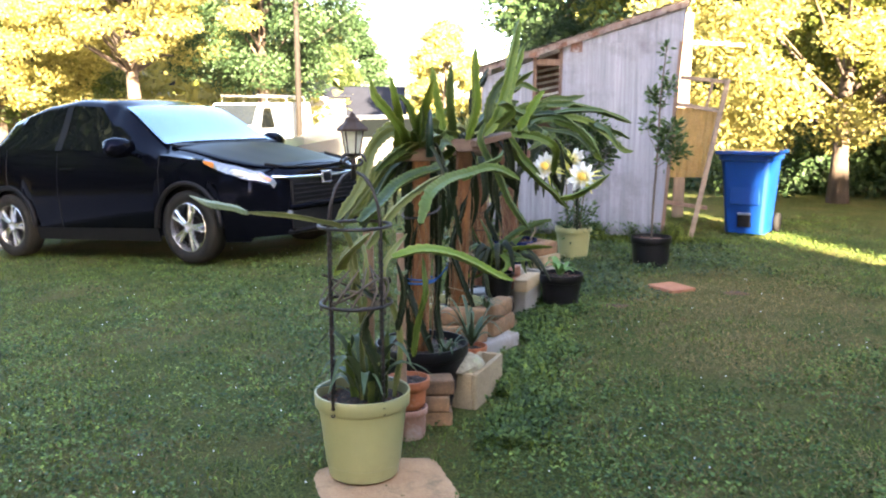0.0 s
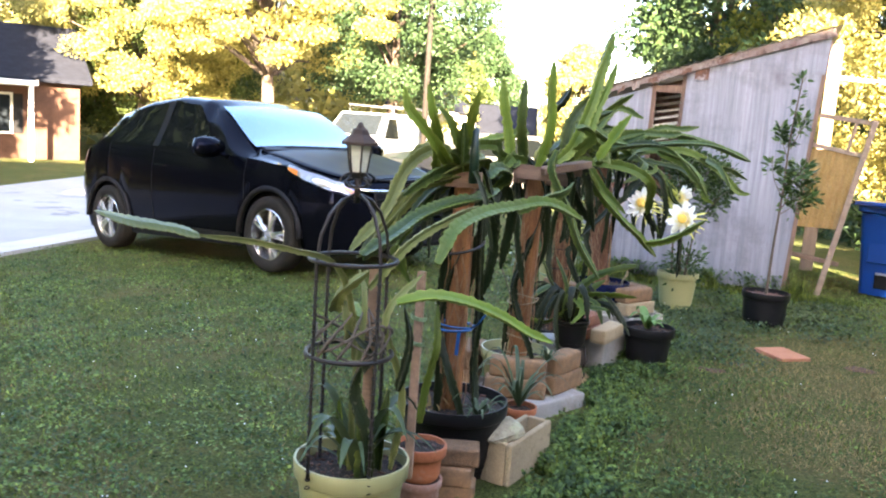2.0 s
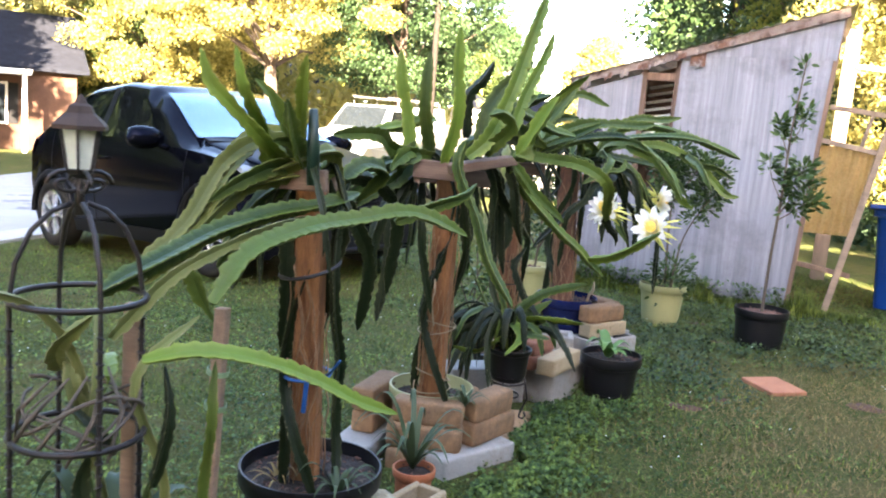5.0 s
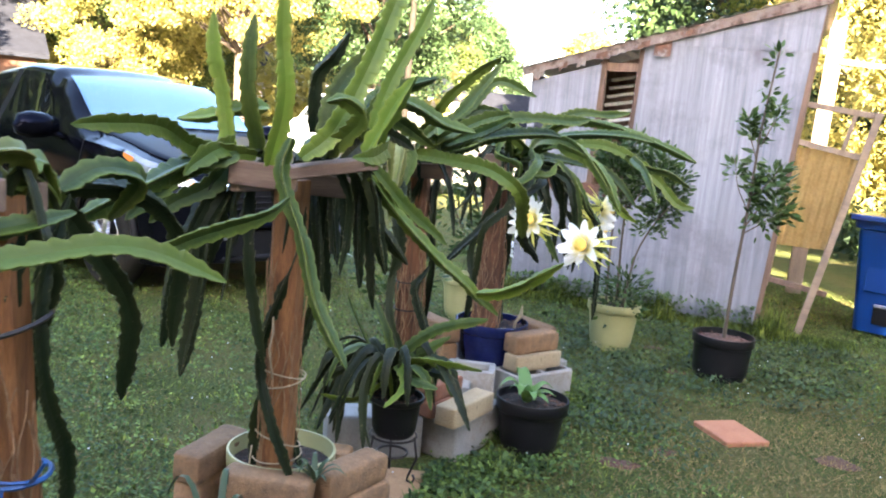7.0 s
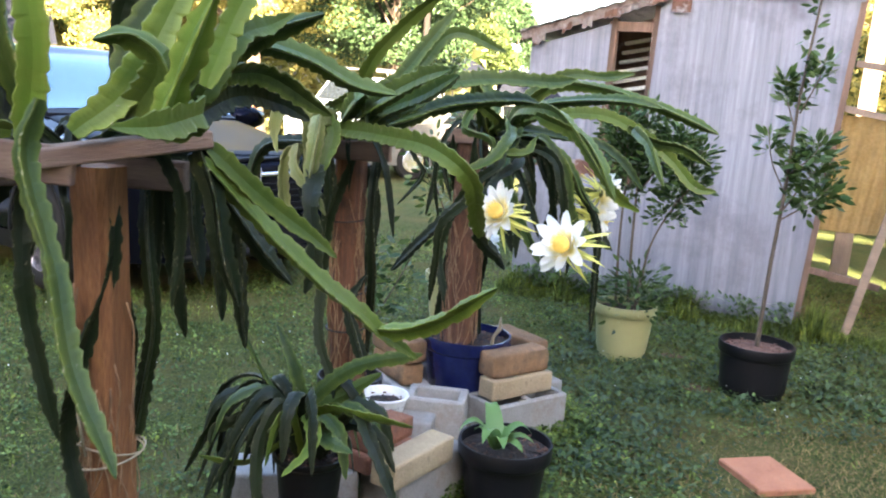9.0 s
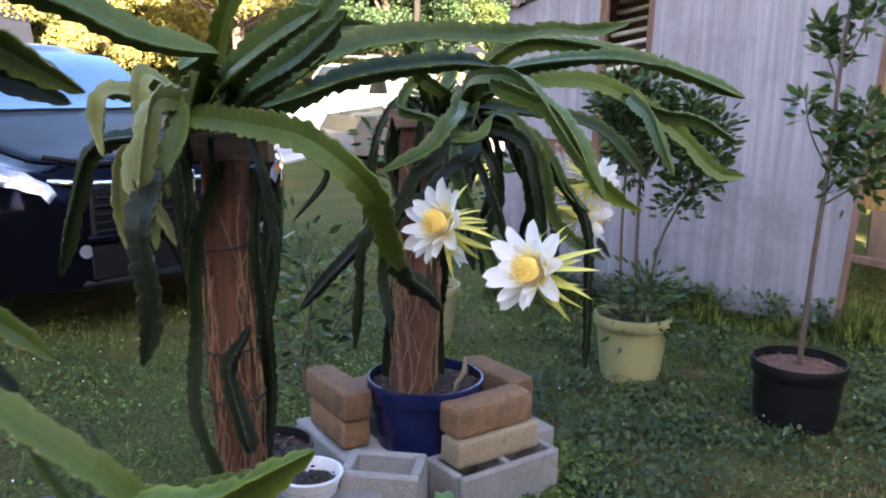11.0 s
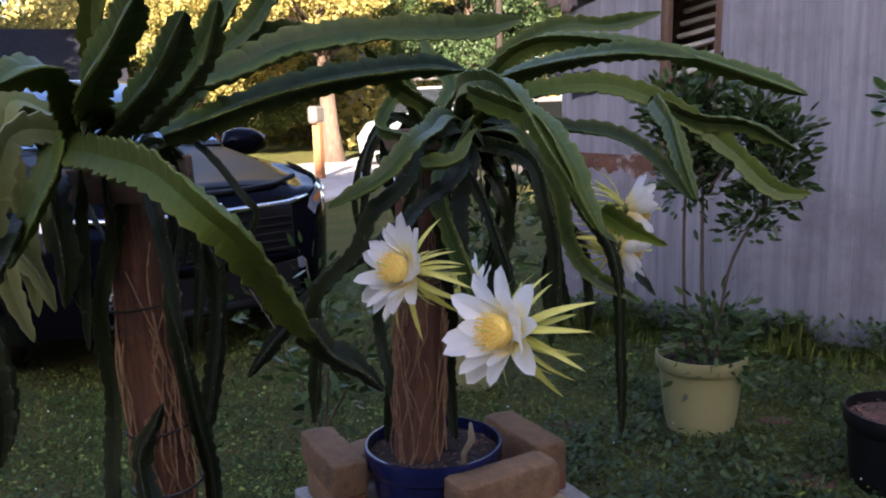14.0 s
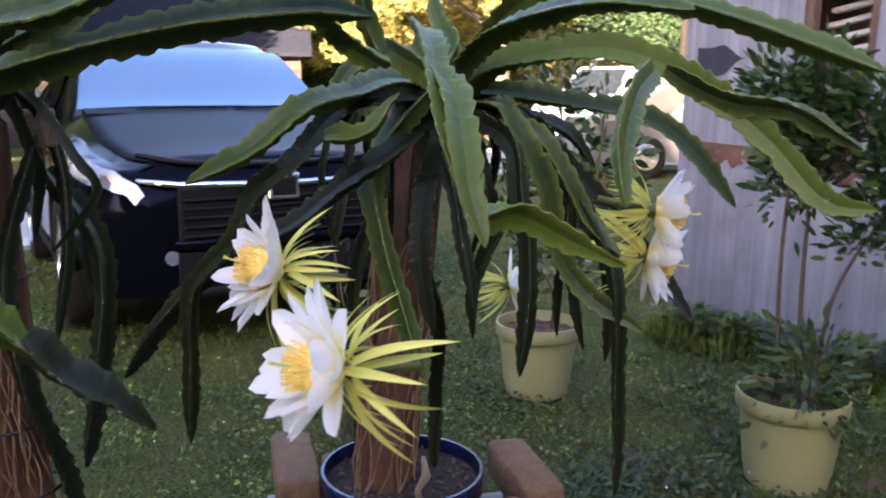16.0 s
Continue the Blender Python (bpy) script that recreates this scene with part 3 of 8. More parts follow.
        s.sheet([[shed_at(u, d, z) for u in (0, 0.6, 1.2, 1.8, SHED_W)] for z in (0, 1.0, 2.15)])
        part("back_wall", s, M_TIN, shed)
    s = Shape()
    s.sheet([[shed_at(0, 0.02 + 0.068 * i / 6, z) + SHED_U * 0.008 * math.sin(i * 1.047) for i in range(270)] for z in (0, 1, 2.15)])
    part("side_wall", s, M_TIN, shed, smooth=True)
    # high open side: corner post, pale rail lit by the sun
    p = shed_at(SHED_W + 0.01, 0.03, 0)
    part("corner_post", Shape().box(0.045, 0.07, 2.93, at(0, 0, 1.465)), M_OLDWOOD, shed, m=Matrix.Translation(p) @ at(0, 0, 0, 0, 3.6, SHED_YAW))
    for d in (3.0,):
        p = shed_at(SHED_W, d, 0)
        part("corner_post", Shape().box(0.08, 0.08, 2.9, at(0, 0, 1.45)), M_PALEWOOD, shed, m=Matrix.Translation(p) @ at(0, 0, 0, 0, 3.6, SHED_YAW))


def build_frame():
    """The pale frame of the open side, standing in the sun behind the gate."""
    t = thing("door_frame", "pale sunlit timber door frame behind the gate", "door frame")
    part("side_board", Shape().box(0.17, 0.05, 3.1, at(0, 0, 1.55), 0.006), M_PALEWOOD, t, m=at(3.12, 12.9, 0, 0, 0.8, 0))
    bar_between("lintel", (3.22, 12.87, 2.66), (4.0, 12.82, 2.60), 0.06, 0.05, M_PALEWOOD, t)


def build_gate():
    gate = thing("gate", "leaning wooden screen gate with an amber corrugated panel", "gate")
    bar_between("gate_post", shed_at(2.66, 0.0, 0.0), shed_at(2.86, 0.0, 2.02), 0.06, 0.05, M_PALEWOOD, gate)
    bar_between("top_rail", shed_at(2.33, 0.03, 2.05), shed_at(2.85, 0.03, 1.99), 0.05, 0.04, M_PALEWOOD, gate)
    bar_between("middle_rail", shed_at(2.31, 0.03, 1.73), shed_at(2.80, 0.03, 1.64), 0.05, 0.04, M_PALEWOOD, gate)
    bar_between("upright", shed_at(2.66, 0.03, 1.66), shed_at(2.70, 0.03, 2.03), 0.035, 0.04, M_PALEWOOD, gate)
    bar_between("bottom_rail", shed_at(2.25, 0.03, 0.52), shed_at(2.82, 0.03, 0.44), 0.05, 0.04, M_OLDWOOD, gate)
    s = Shape()
    n = 60
    s.sheet([[shed_at(2.22 + 0.53 * i / n + 0.03 * z, 0.06 + 0.01 * math.sin(i * 0.8), z) for i in range(n + 1)] for z in (0.82, 1.2, 1.68)])
    part("panel", s, M_FIBRE, gate, "amber corrugated plastic panel", smooth=True)


build_shed()
build_frame()
build_gate()


# ---------------------------------------------------------------- the dark crossover car
def lerp_table(tab, x):
    for (x0, y0), (x1, y1) in zip(tab, tab[1:]):
        if x <= x1:
            k = max(0.0, (x - x0) / (x1 - x0))
            k = k * k * (3 - 2 * k) * 0.35 + k * 0.65
            return y0 + (y1 - y0) * k
    return tab[-1][1]


CAR_TOP = [(-2.12, 0.98), (-2.06, 1.07), (-1.75, 1.335), (-1.45, 1.475), (-0.9, 1.575), (-0.4, 1.605), (0.05, 1.565), (0.30, 1.485), (1.00, 1.083), (2.05, 0.862), (2.13, 0.812), (2.17, 0.735), (2.18, 0.60)]
CAR_BELT = [(-2.12, 0.90), (-1.9, 1.02), (-1.5, 1.13), (-0.5, 1.06), (1.0, 0.99), (1.5, 0.93), (1.85, 0.855), (2.05, 0.79), (2.12, 0.73), (2.18, 0.56)]
CAR_WIDE = [(-2.12, 0.62), (-2.05, 0.74), (-1.8, 0.85), (-1.3, 0.885), (1.3, 0.885), (1.72, 0.88), (1.88, 0.855), (2.0, 0.80), (2.08, 0.725), (2.13, 0.655), (2.16, 0.59), (2.18, 0.51)]
CAR_ROOFW = [(-2.12, 0.50), (-1.9, 0.54), (-1.2, 0.60), (0.2, 0.61), (0.6, 0.68), (1.0, 0.75), (1.6, 0.74), (1.9, 0.68), (2.08, 0.57), (2.18, 0.38)]


def car_low(x):
    z = 0.20 if abs(x) < 1.95 else 0.24
    for ax in (-1.305, 1.305):
        d = abs(x - ax)
        if d < 0.385:
            z = max(z, 0.33 + math.sqrt(0.385 ** 2 - d * d))
    return z


def car_ring(x):
    """Half a cross-section of the body, from sill to the middle of the roof."""
    top, w, wr = lerp_table(CAR_TOP, x), lerp_table(CAR_WIDE, x), lerp_table(CAR_ROOFW, x)
    belt = min(lerp_table(CAR_BELT, x), top - 0.04)
    low = car_low(x)
    mid = max(low + 0.02, min(0.62, belt - 0.1))
    return [(w - 0.06, low), (w - 0.025, low + (mid - low) * 0.35), (w, mid), (w - 0.005, mid + (belt - mid) * 0.55), (w - 0.045, belt),
            (wr + (w - 0.05 - wr) * 0.45, belt + (top - 0.05 - belt) * 0.5), (wr, top - 0.06), (wr - 0.07, top - 0.022), (wr * 0.5, top - 0.006), (0.0, top)]


def car_point(x, k, side, out=0.0):
    """A point of the body: k counts along the ring; out lifts it off the surface."""
    r = car_ring(x)
    i = min(int(k), len(r) - 2)
    f = k - i
    y, z = r[i][0] + (r[i + 1][0] - r[i][0]) * f, r[i][1] + (r[i + 1][1] - r[i][1]) * f
    dy, dz = r[i + 1][0] - r[i][0], r[i + 1][1] - r[i][1]
    ln = math.hypot(dy, dz) or 1
    return (x, side * (y + out * dz / ln), z - out * dy / ln)


def car_patch(xs, k0, k1, side, out=0.006, nk=4, slant0=0.0, slant1=0.0):
    """A piece of the body's skin, lifted a little: windows, seams, lamps."""
    s = Shape()
    rows = []
    for j in range(nk + 1):
        f = j / nk
        x0, x1 = xs[0] + slant0 * f, xs[1] + slant1 * f
        rows.append([car_point(x0 + (x1 - x0) * i / 10, k0 + (k1 - k0) * f, side, out) for i in range(11)])
    s.sheet(rows)
    return s


def wheel_parts(parent, x, y, side):
    w = part("wheel", Shape().lathe([(0.10, -0.02), (0.10, 0.02)], 12), M_TRIM, parent, m=at(x, y, 0.335, 90 * -side, 0, 0))
    # local z points outward
    part("tyre", Shape().lathe([(0.222, -0.09), (0.30, -0.10), (0.328, -0.08), (0.335, 0.0), (0.328, 0.08), (0.30, 0.10), (0.228, 0.095), (0.222, 0.05), (0.222, -0.09)], 40, cap=False), M_TYRE, w, smooth=True)
    rim = Shape().lathe([(0.205, 0.02), (0.226, 0.09), (0.216, 0.096), (0.205, 0.05), (0.19, -0.04)], 40, cap=False)
    for i in range(5):
        for o in (-0.17, 0.17):
            a = 2 * math.pi * i / 5 + o
            b = 2 * math.pi * i / 5 + o * 0.55
            rim.tube([(0.05 * math.cos(b), 0.05 * math.sin(b), 0.065), (0.13 * math.cos(a * 0.5 + b * 0.5), 0.13 * math.sin(a * 0.5 + b * 0.5), 0.075), (0.21 * math.cos(a), 0.21 * math.sin(a), 0.07)], [0.026, 0.020, 0.018], 6)
    rim.lathe([(0.055, 0.05), (0.055, 0.08), (0.03, 0.085), (0.0, 0.085)], 16, cap=False)
    part("rim", rim, M_ALLOY, w, "bright five-spoke alloy rim", smooth=True, round_at=40)
    part("brake_disc", Shape().lathe([(0.0, -0.02), (0.16, -0.02), (0.16, 0.0), (0.0, 0.0)], 24), M_TRIM, w)
    return w


def build_car():
    car = thing("car", "black compact crossover car parked on the grass", "car", (-4.043, 10.413, -0.125))
    car.matrix_basis = pose(-4.043, 10.413, -0.125, 0, -3.2, -26) @ Matrix.Scale(1.245, 4)
    xs = [-2.12, -2.09] + [-2.05 + i * 0.035 for i in range(120)] + [2.135, 2.15, 2.165, 2.18]
    grid = []
    for x in xs:
        r = car_ring(x)
        grid.append([(x, -y, z) for y, z in r] + [(x, y, z) for y, z in r[-2::-1]])
    s = Shape().sheet(grid)
    n = len(grid[0])
    s.f += [tuple(range(n)), tuple((len(xs) - 1) * n + j for j in reversed(range(n)))]
    body = part("body", s, M_PAINT, car, smooth=True, round_at=50)
    part("underbody", Shape().box(3.9, 1.45, 0.5, at(0, 0, 0.48)), M_TRIM, car)
    for side in (-1, 1):
        part("side_window", car_patch((-0.42, 0.56), 4.12, 5.9, side, 0.008, slant0=0.02, slant1=-0.56), M_CARGLASS, car, smooth=True)
        part("side_window", car_patch((-1.30, -0.52), 4.12, 5.9, side, 0.008, slant0=0.12, slant1=0.02), M_CARGLASS, car, smooth=True)
        part("quarter_window", car_patch((-1.62, -1.36), 4.3, 5.7, side, 0.008, slant0=0.22, slant1=0.12), M_CARGLASS, car, smooth=True)
        part("pillar_trim", car_patch((-0.52, -0.42), 4.1, 5.95, side, 0.009), M_TRIM, car)
        for x0 in (0.98, -0.47, -1.28):
            part("door_seam", car_patch((x0 - 0.006, x0 + 0.006), 0.6, 4.0, side, 0.003, nk=8), M_TRIM, body)
        part("sill_cladding", car_patch((-0.9, 0.9), 0.0, 0.85, side, 0.012), M_TRIM, car, smooth=True)
        for ax in (-1.305, 1.305):
            arch = Shape()
            arc = [(ax + 0.405 * math.cos(t), side * 0.872, 0.33 + 0.405 * math.sin(t)) for t in (math.pi * i / 24 for i in range(25))]
            arch.tube(arc, 0.028, 6)
            part("wheel_arch", arch, M_TRIM, car, "matt black wheel-arch cladding", smooth=True)
        # headlamp wrapping round the corner
        lamp = Shape()
        rows = []
        for j in range(6):
            f = j / 5
            rows.append([car_point(1.54 + 0.60 * i / 36, 4.02 - f * (0.16 + 0.66 * min(1.0, 1.4 * i / 36)), side, 0.020) for i in range(37)])
        lamp.sheet(rows)
        hl = part("headlight", lamp, M_LAMPGLASS, car, "clear wrap-round headlamp", smooth=True)
        lens = Shape().sheet([[car_point(1.94 + 0.10 * f * math.cos(math.pi * q / 8), 3.62 + 0.26 * f * math.sin(math.pi * q / 8), side, 0.028 + 0.012 * (1 - f * f)) for q in range(17)] for f in (0.02, 0.35, 0.7, 1.0)])
        part("lens", lens, M_LAMPBOWL, hl, "pale reflector bowl", smooth=True)
        for x0, x1, k0 in ((1.56, 1.68, 3.99), (2.06, 2.125, 3.95)):
            amb = Shape()
            amb.sheet([[car_point(x0 + (x1 - x0) * i / 4, k0 - (0.18 + (0.2 if x0 < 2 else 0.42) * i / 4) * j / 3, side, 0.032) for i in range(5)] for j in range(4)])
            part("indicator", amb, M_AMBER, hl, "amber indicator", smooth=True)
        tail = Shape()
        tail.sheet([[car_point(-2.08 + 0.30 * i / 6, 3.3 + 0.8 * j / 3, side, 0.012) for i in range(7)] for j in range(4)])
        part("tail_light", tail, M_REDLAMP, car, "red tail lamp", smooth=True)
        # mirror
        mir = Shape()
        mir.lathe([(0.0, -0.11), (0.05, -0.10), (0.075, -0.04), (0.08, 0.03), (0.06, 0.09), (0.0, 0.11)], 14, at(0.68, side * 1.04, 1.08, 90, 0, 0) @ Matrix.Diagonal((1.15, 1.2, 1.45, 1)))
        mir.tube([(0.70, side * 0.84, 1.0), (0.68, side * 0.93, 1.03)], 0.025, 6)
        part("door_mirror", mir, M_PAINT, car, smooth=True)
        for x0 in (-0.30,):
            part("door_handle", Shape().box(0.20, 0.03, 0.03, at(x0, side * 0.895, 0.90), 0.012), M_PAINT, car)
        for ax in (-1.305, 1.305):
            wheel_parts(car, ax, side * 0.79, side)
        part("fog_lamp", Shape().lathe([(0.0, 0.0), (0.032, 0.0), (0.032, 0.012), (0.0, 0.016)], 16, at(2.172, side * 0.50, 0.42, 0, 86, side * 12)), M_LAMPGLASS, car)
    # bonnet, dulled against gold reflections, with the sky's blue put into its colour
    ks = [6.7 + 2.3 * i / 10 for i in range(11)]
    bonnet = Shape().sheet([[car_point(x, k, -1, 0.004) for k in ks] + [car_point(x, k, 1, 0.004) for k in ks[-2::-1]] for x in [1.03 + 1.05 * i / 24 for i in range(25)]])
    part("bonnet", bonnet, M_BONNET, car, "dull blue-black bonnet", smooth=True)
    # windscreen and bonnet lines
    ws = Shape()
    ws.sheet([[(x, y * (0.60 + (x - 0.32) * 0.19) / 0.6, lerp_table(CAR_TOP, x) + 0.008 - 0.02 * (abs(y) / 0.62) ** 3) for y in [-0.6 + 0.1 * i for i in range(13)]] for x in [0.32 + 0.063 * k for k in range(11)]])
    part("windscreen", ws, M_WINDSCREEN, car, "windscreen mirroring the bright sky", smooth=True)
    part("cowl", Shape().box(0.09, 1.38, 0.02, at(1.015, 0, 1.075, 0, 20, 0)), M_TRIM, car)
    for y0 in (-0.42, 0.12):
        part("wiper", Shape().tube([(1.00, y0, 1.09), (0.97, y0 + 0.25, 1.105), (0.98, y0 + 0.5, 1.10)], 0.008, 5), M_TRIM, car)
    # nose: grille, bright bar, plain badge, lower mouth
    g = Shape()
    for z in (0.56, 0.60, 0.64, 0.68, 0.72):
        g.box(0.02, 0.90, 0.012, at(2.205, 0, z - 0.05), 0.004)
    g.box(0.03, 0.94, 0.24, at(2.185, 0, 0.605), 0.01)
    part("grille", g, M_TRIM, car)
    part("chrome_bar", Shape().tube([(2.10, -0.62, 0.755), (2.175, -0.46, 0.738), (2.215, -0.12, 0.73), (2.215, 0.12, 0.73), (2.175, 0.46, 0.738), (2.10, 0.62, 0.755)], 0.016, 8), M_CHROME, car, smooth=True)
    badge = Shape().box(0.018, 0.15, 0.12, at(2.222, 0, 0.715), 0.02)
    part("badge_field", Shape().box(0.018, 0.115, 0.085, at(2.228, 0, 0.715), 0.015), M_TRIM, car)
    part("bonnet_gap", Shape().tube([(2.02, -0.60, 0.868), (2.10, -0.42, 0.832), (2.135, -0.15, 0.818), (2.135, 0.15, 0.818), (2.10, 0.42, 0.832), (2.02, 0.60, 0.868)], 0.014, 6), M_TRIM, body, smooth=True)
    part("badge", badge, M_ALLOY, car, "plain chrome badge", smooth=False)
    part("bumper_mouth", Shape().box(0.05, 0.96, 0.16, at(2.168, 0, 0.36)), M_TRIM, car)
    part("bumper_lip", Shape().tube([(1.98, -0.72, 0.27), (2.15, -0.5, 0.26), (2.19, 0, 0.26), (2.15, 0.5, 0.26), (1.98, 0.72, 0.27)], 0.03, 8), M_TRIM, car, smooth=True)
    part("bumper_bar", Shape().tube([(2.0, -0.70, 0.47), (2.17, -0.45, 0.475), (2.195, 0, 0.475), (2.17, 0.45, 0.475), (2.0, 0.70, 0.47)], 0.035, 8), M_PAINT, car, smooth=True)


build_car()


# ---------------------------------------------------------------- trees and far woods
def leaf_cloud(centres, spread, count, size, seed, flat=0.6, droop=0.3):
    """Many small folded leaves round the clump centres, as one mesh."""
    g = np.random.default_rng(seed)
    c = np.array(centres)[g.integers(0, len(centres), count)]
    off = g.normal(size=(count, 3))
    off /= np.maximum(1e-6, np.linalg.norm(off, axis=1, keepdims=True))
    off *= (g.random((count, 1)) ** 0.45) * spread
    off[:, 2] *= flat
    p = c + off
    d = g.normal(size=(count, 3))
    d[:, 2] -= droop
    d /= np.linalg.norm(d, axis=1, keepdims=True)
    q = np.cross(d, g.normal(size=(count, 3)))
    q /= np.linalg.norm(q, axis=1, keepdims=True)
    ln = size * (0.6 + 0.8 * g.random((count, 1)))
    w = ln * (0.32 + 0.2 * g.random((count, 1)))
    return leaf_mesh(p, d * ln, q * w, 3)


def leaf_mesh(p, d, q, k=6):
    """Four- or six-cornered leaves from feet, lengths and half-widths."""
    if k == 3:
        corners = [p - q, p + d * 0.25 + q, p + d]
    else:
        corners = [p, p + d * 0.3 + q * 0.9, p + d * 0.68 + q * 0.75, p + d, p + d * 0.68 - q * 0.75, p + d * 0.3 - q * 0.9]
    v = np.stack(corners if k in (3, 6) else [p, p + d * 0.45 + q, p + d, p + d * 0.45 - q], 1).reshape(-1, 3)
    n = len(p)
    me = bpy.data.meshes.new("leaves")
    me.vertices.add(n * k)
    me.vertices.foreach_set("co", v.ravel())
    me.loops.add(n * k)
    me.loops.foreach_set("vertex_index", np.arange(n * k, dtype=np.int32))
    me.polygons.add(n)
    me.polygons.foreach_set("loop_start", np.arange(0, n * k, k, dtype=np.int32))
    me.update()
    return me


def tree(label, x, y, height, radius, crown_from, leaves, size, material, seed, trunk=0.18, clumps=46, spread=0.32, name="tree", lean=(0, 0)):
    """A tapered trunk with limbs and a ragged crown of leaf clumps."""
    g = random.Random(seed)
    z0 = ground_z(x, y)
    t = thing(name, label, "tree", (x, y, z0))
    top = Vector((lean[0], lean[1], height * 0.82))
    axis = lambda k: Vector((lean[0] * k + 0.15 * math.sin(3 * k + seed), lean[1] * k + 0.15 * math.cos(2.5 * k + seed) - 0.15, height * 0.82 * k - 0.1))
    s = Shape()
    s.tube([axis(k / 8) for k in range(9)], [trunk * (1.25 - 0.3 * (k > 0) - 0.85 * k / 8) for k in range(9)], 9)
    centres = []
    for i in range(clumps):
        h = crown_from + (1 - crown_from) * (i + g.random()) / clumps
        prof = math.sin(math.pi * min(1, max(0.06, (h - crown_from) / (1 - crown_from) * 0.86 + 0.14))) ** 0.7
        a, r = i * 2.4 + g.random(), radius * prof * (0.35 + 0.65 * g.random() ** 0.5)
        base = axis(min(0.95, h * 0.85))
        c = Vector((base.x + r * math.cos(a), base.y + r * math.sin(a), height * h))
        centres.append(tuple(c))
        if i % 3 == 0:
            b0 = axis(max(crown_from * 0.9 + 0.06, min(0.93, h - 0.12 - 0.1 * g.random())))
            m = (b0 + c) / 2 + Vector((0, 0, 0.08 * radius))
            s.tube([b0, m, c], [trunk * 0.22, trunk * 0.12, trunk * 0.04], 5)
    part("trunk", s, M_BARK, t, smooth=True)
    part("crown", leaf_cloud(centres, radius * spread, int(leaves * 6.6), size * 0.48, seed), material, t)
    return t


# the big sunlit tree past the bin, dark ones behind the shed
tree("broad sunlit shade tree with a forked trunk", 6.6, 15.5, 8.6, 4.0, 0.12, 18000, 0.15, M_TREE_SUNLIT, 11, 0.17, 120, 0.17)
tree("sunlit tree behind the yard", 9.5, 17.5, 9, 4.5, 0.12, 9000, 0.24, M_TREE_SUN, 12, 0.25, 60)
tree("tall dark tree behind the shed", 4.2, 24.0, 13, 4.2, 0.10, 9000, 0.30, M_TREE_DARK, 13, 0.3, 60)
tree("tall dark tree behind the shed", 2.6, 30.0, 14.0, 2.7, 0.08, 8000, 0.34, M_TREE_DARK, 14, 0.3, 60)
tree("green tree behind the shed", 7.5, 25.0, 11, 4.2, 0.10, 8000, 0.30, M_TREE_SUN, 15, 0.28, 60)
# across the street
tree("tall sunlit oak with a pale trunk", -13.3, 31.0, 10.5, 4.8, 0.40, 16000, 0.22, M_TREE_SUNLIT, 21, 0.36, 130, 0.17)
tree("sunlit leafy tree across the street", -18.8, 31.5, 9.2, 4.8, 0.28, 13000, 0.22, M_TREE_SUNLIT, 22, 0.32, 130, 0.18)
tree("sunlit leafy tree across the street", -29.0, 27.0, 9.5, 5.2, 0.28, 11000, 0.26, M_TREE_SUNLIT, 23, 0.32, 120, 0.19)
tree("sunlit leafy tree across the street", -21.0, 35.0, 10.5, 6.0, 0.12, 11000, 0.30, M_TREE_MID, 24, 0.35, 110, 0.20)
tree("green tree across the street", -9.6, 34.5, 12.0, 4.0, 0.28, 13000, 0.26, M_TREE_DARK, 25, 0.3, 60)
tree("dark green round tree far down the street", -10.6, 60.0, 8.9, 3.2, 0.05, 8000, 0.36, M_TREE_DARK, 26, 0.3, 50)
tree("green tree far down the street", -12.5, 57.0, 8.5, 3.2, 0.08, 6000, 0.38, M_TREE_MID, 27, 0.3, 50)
tree("sunlit tree far down the street", -3.9, 64.0, 9.0, 2.9, 0.05, 6000, 0.42, M_TREE_SUNLIT, 28, 0.3, 50)
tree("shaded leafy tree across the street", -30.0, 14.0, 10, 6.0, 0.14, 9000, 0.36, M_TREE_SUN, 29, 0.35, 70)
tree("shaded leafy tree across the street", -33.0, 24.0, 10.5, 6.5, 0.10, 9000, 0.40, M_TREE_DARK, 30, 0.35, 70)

# unseen trees added behind and beside the yard, to block light from the sky
for k, (tx, ty, th, tr) in enumerate(((-23, 3, 12, 5.5), (-27, -6, 13, 6), (-19, -13, 12, 5.5), (-34, 4, 14, 6.5), (-12, -19, 13, 6), (17, 6, 11, 5), (19, -3, 12, 5), (16, 14, 11, 5))):
    tree("unseen leafy tree added to block the sky", tx, ty, th, tr, 0.08, 1400, 1.0, M_TREE_DARK, 60 + k, 0.3, 50, 0.36)


# unseen tree, added to lay dappled shade on the street
tree("unseen leafy tree added to shade the street", -6.6, -5.0, 11, 3.6, 0.35, 1500, 0.9, M_TREE_DARK, 81, 0.3, 50, 0.34)


# unseen tree, added to keep the brick house's roof in shade
tree("unseen leafy tree added to shade the brick house", -18.5, 9.5, 11, 3.8, 0.3, 1500, 0.9, M_TREE_DARK, 82, 0.3, 50, 0.34)


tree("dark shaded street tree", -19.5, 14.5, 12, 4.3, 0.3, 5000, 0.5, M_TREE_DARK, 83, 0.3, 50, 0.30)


# unseen tree, its height set so that its shadow covers the parked cars
tree("unseen tall dense tree added to shade the cars", 6.7, -14.8, 15.5, 3.5, 0.25, 2600, 1.2, M_TREE_DARK, 84, 0.4, 80, 0.34)


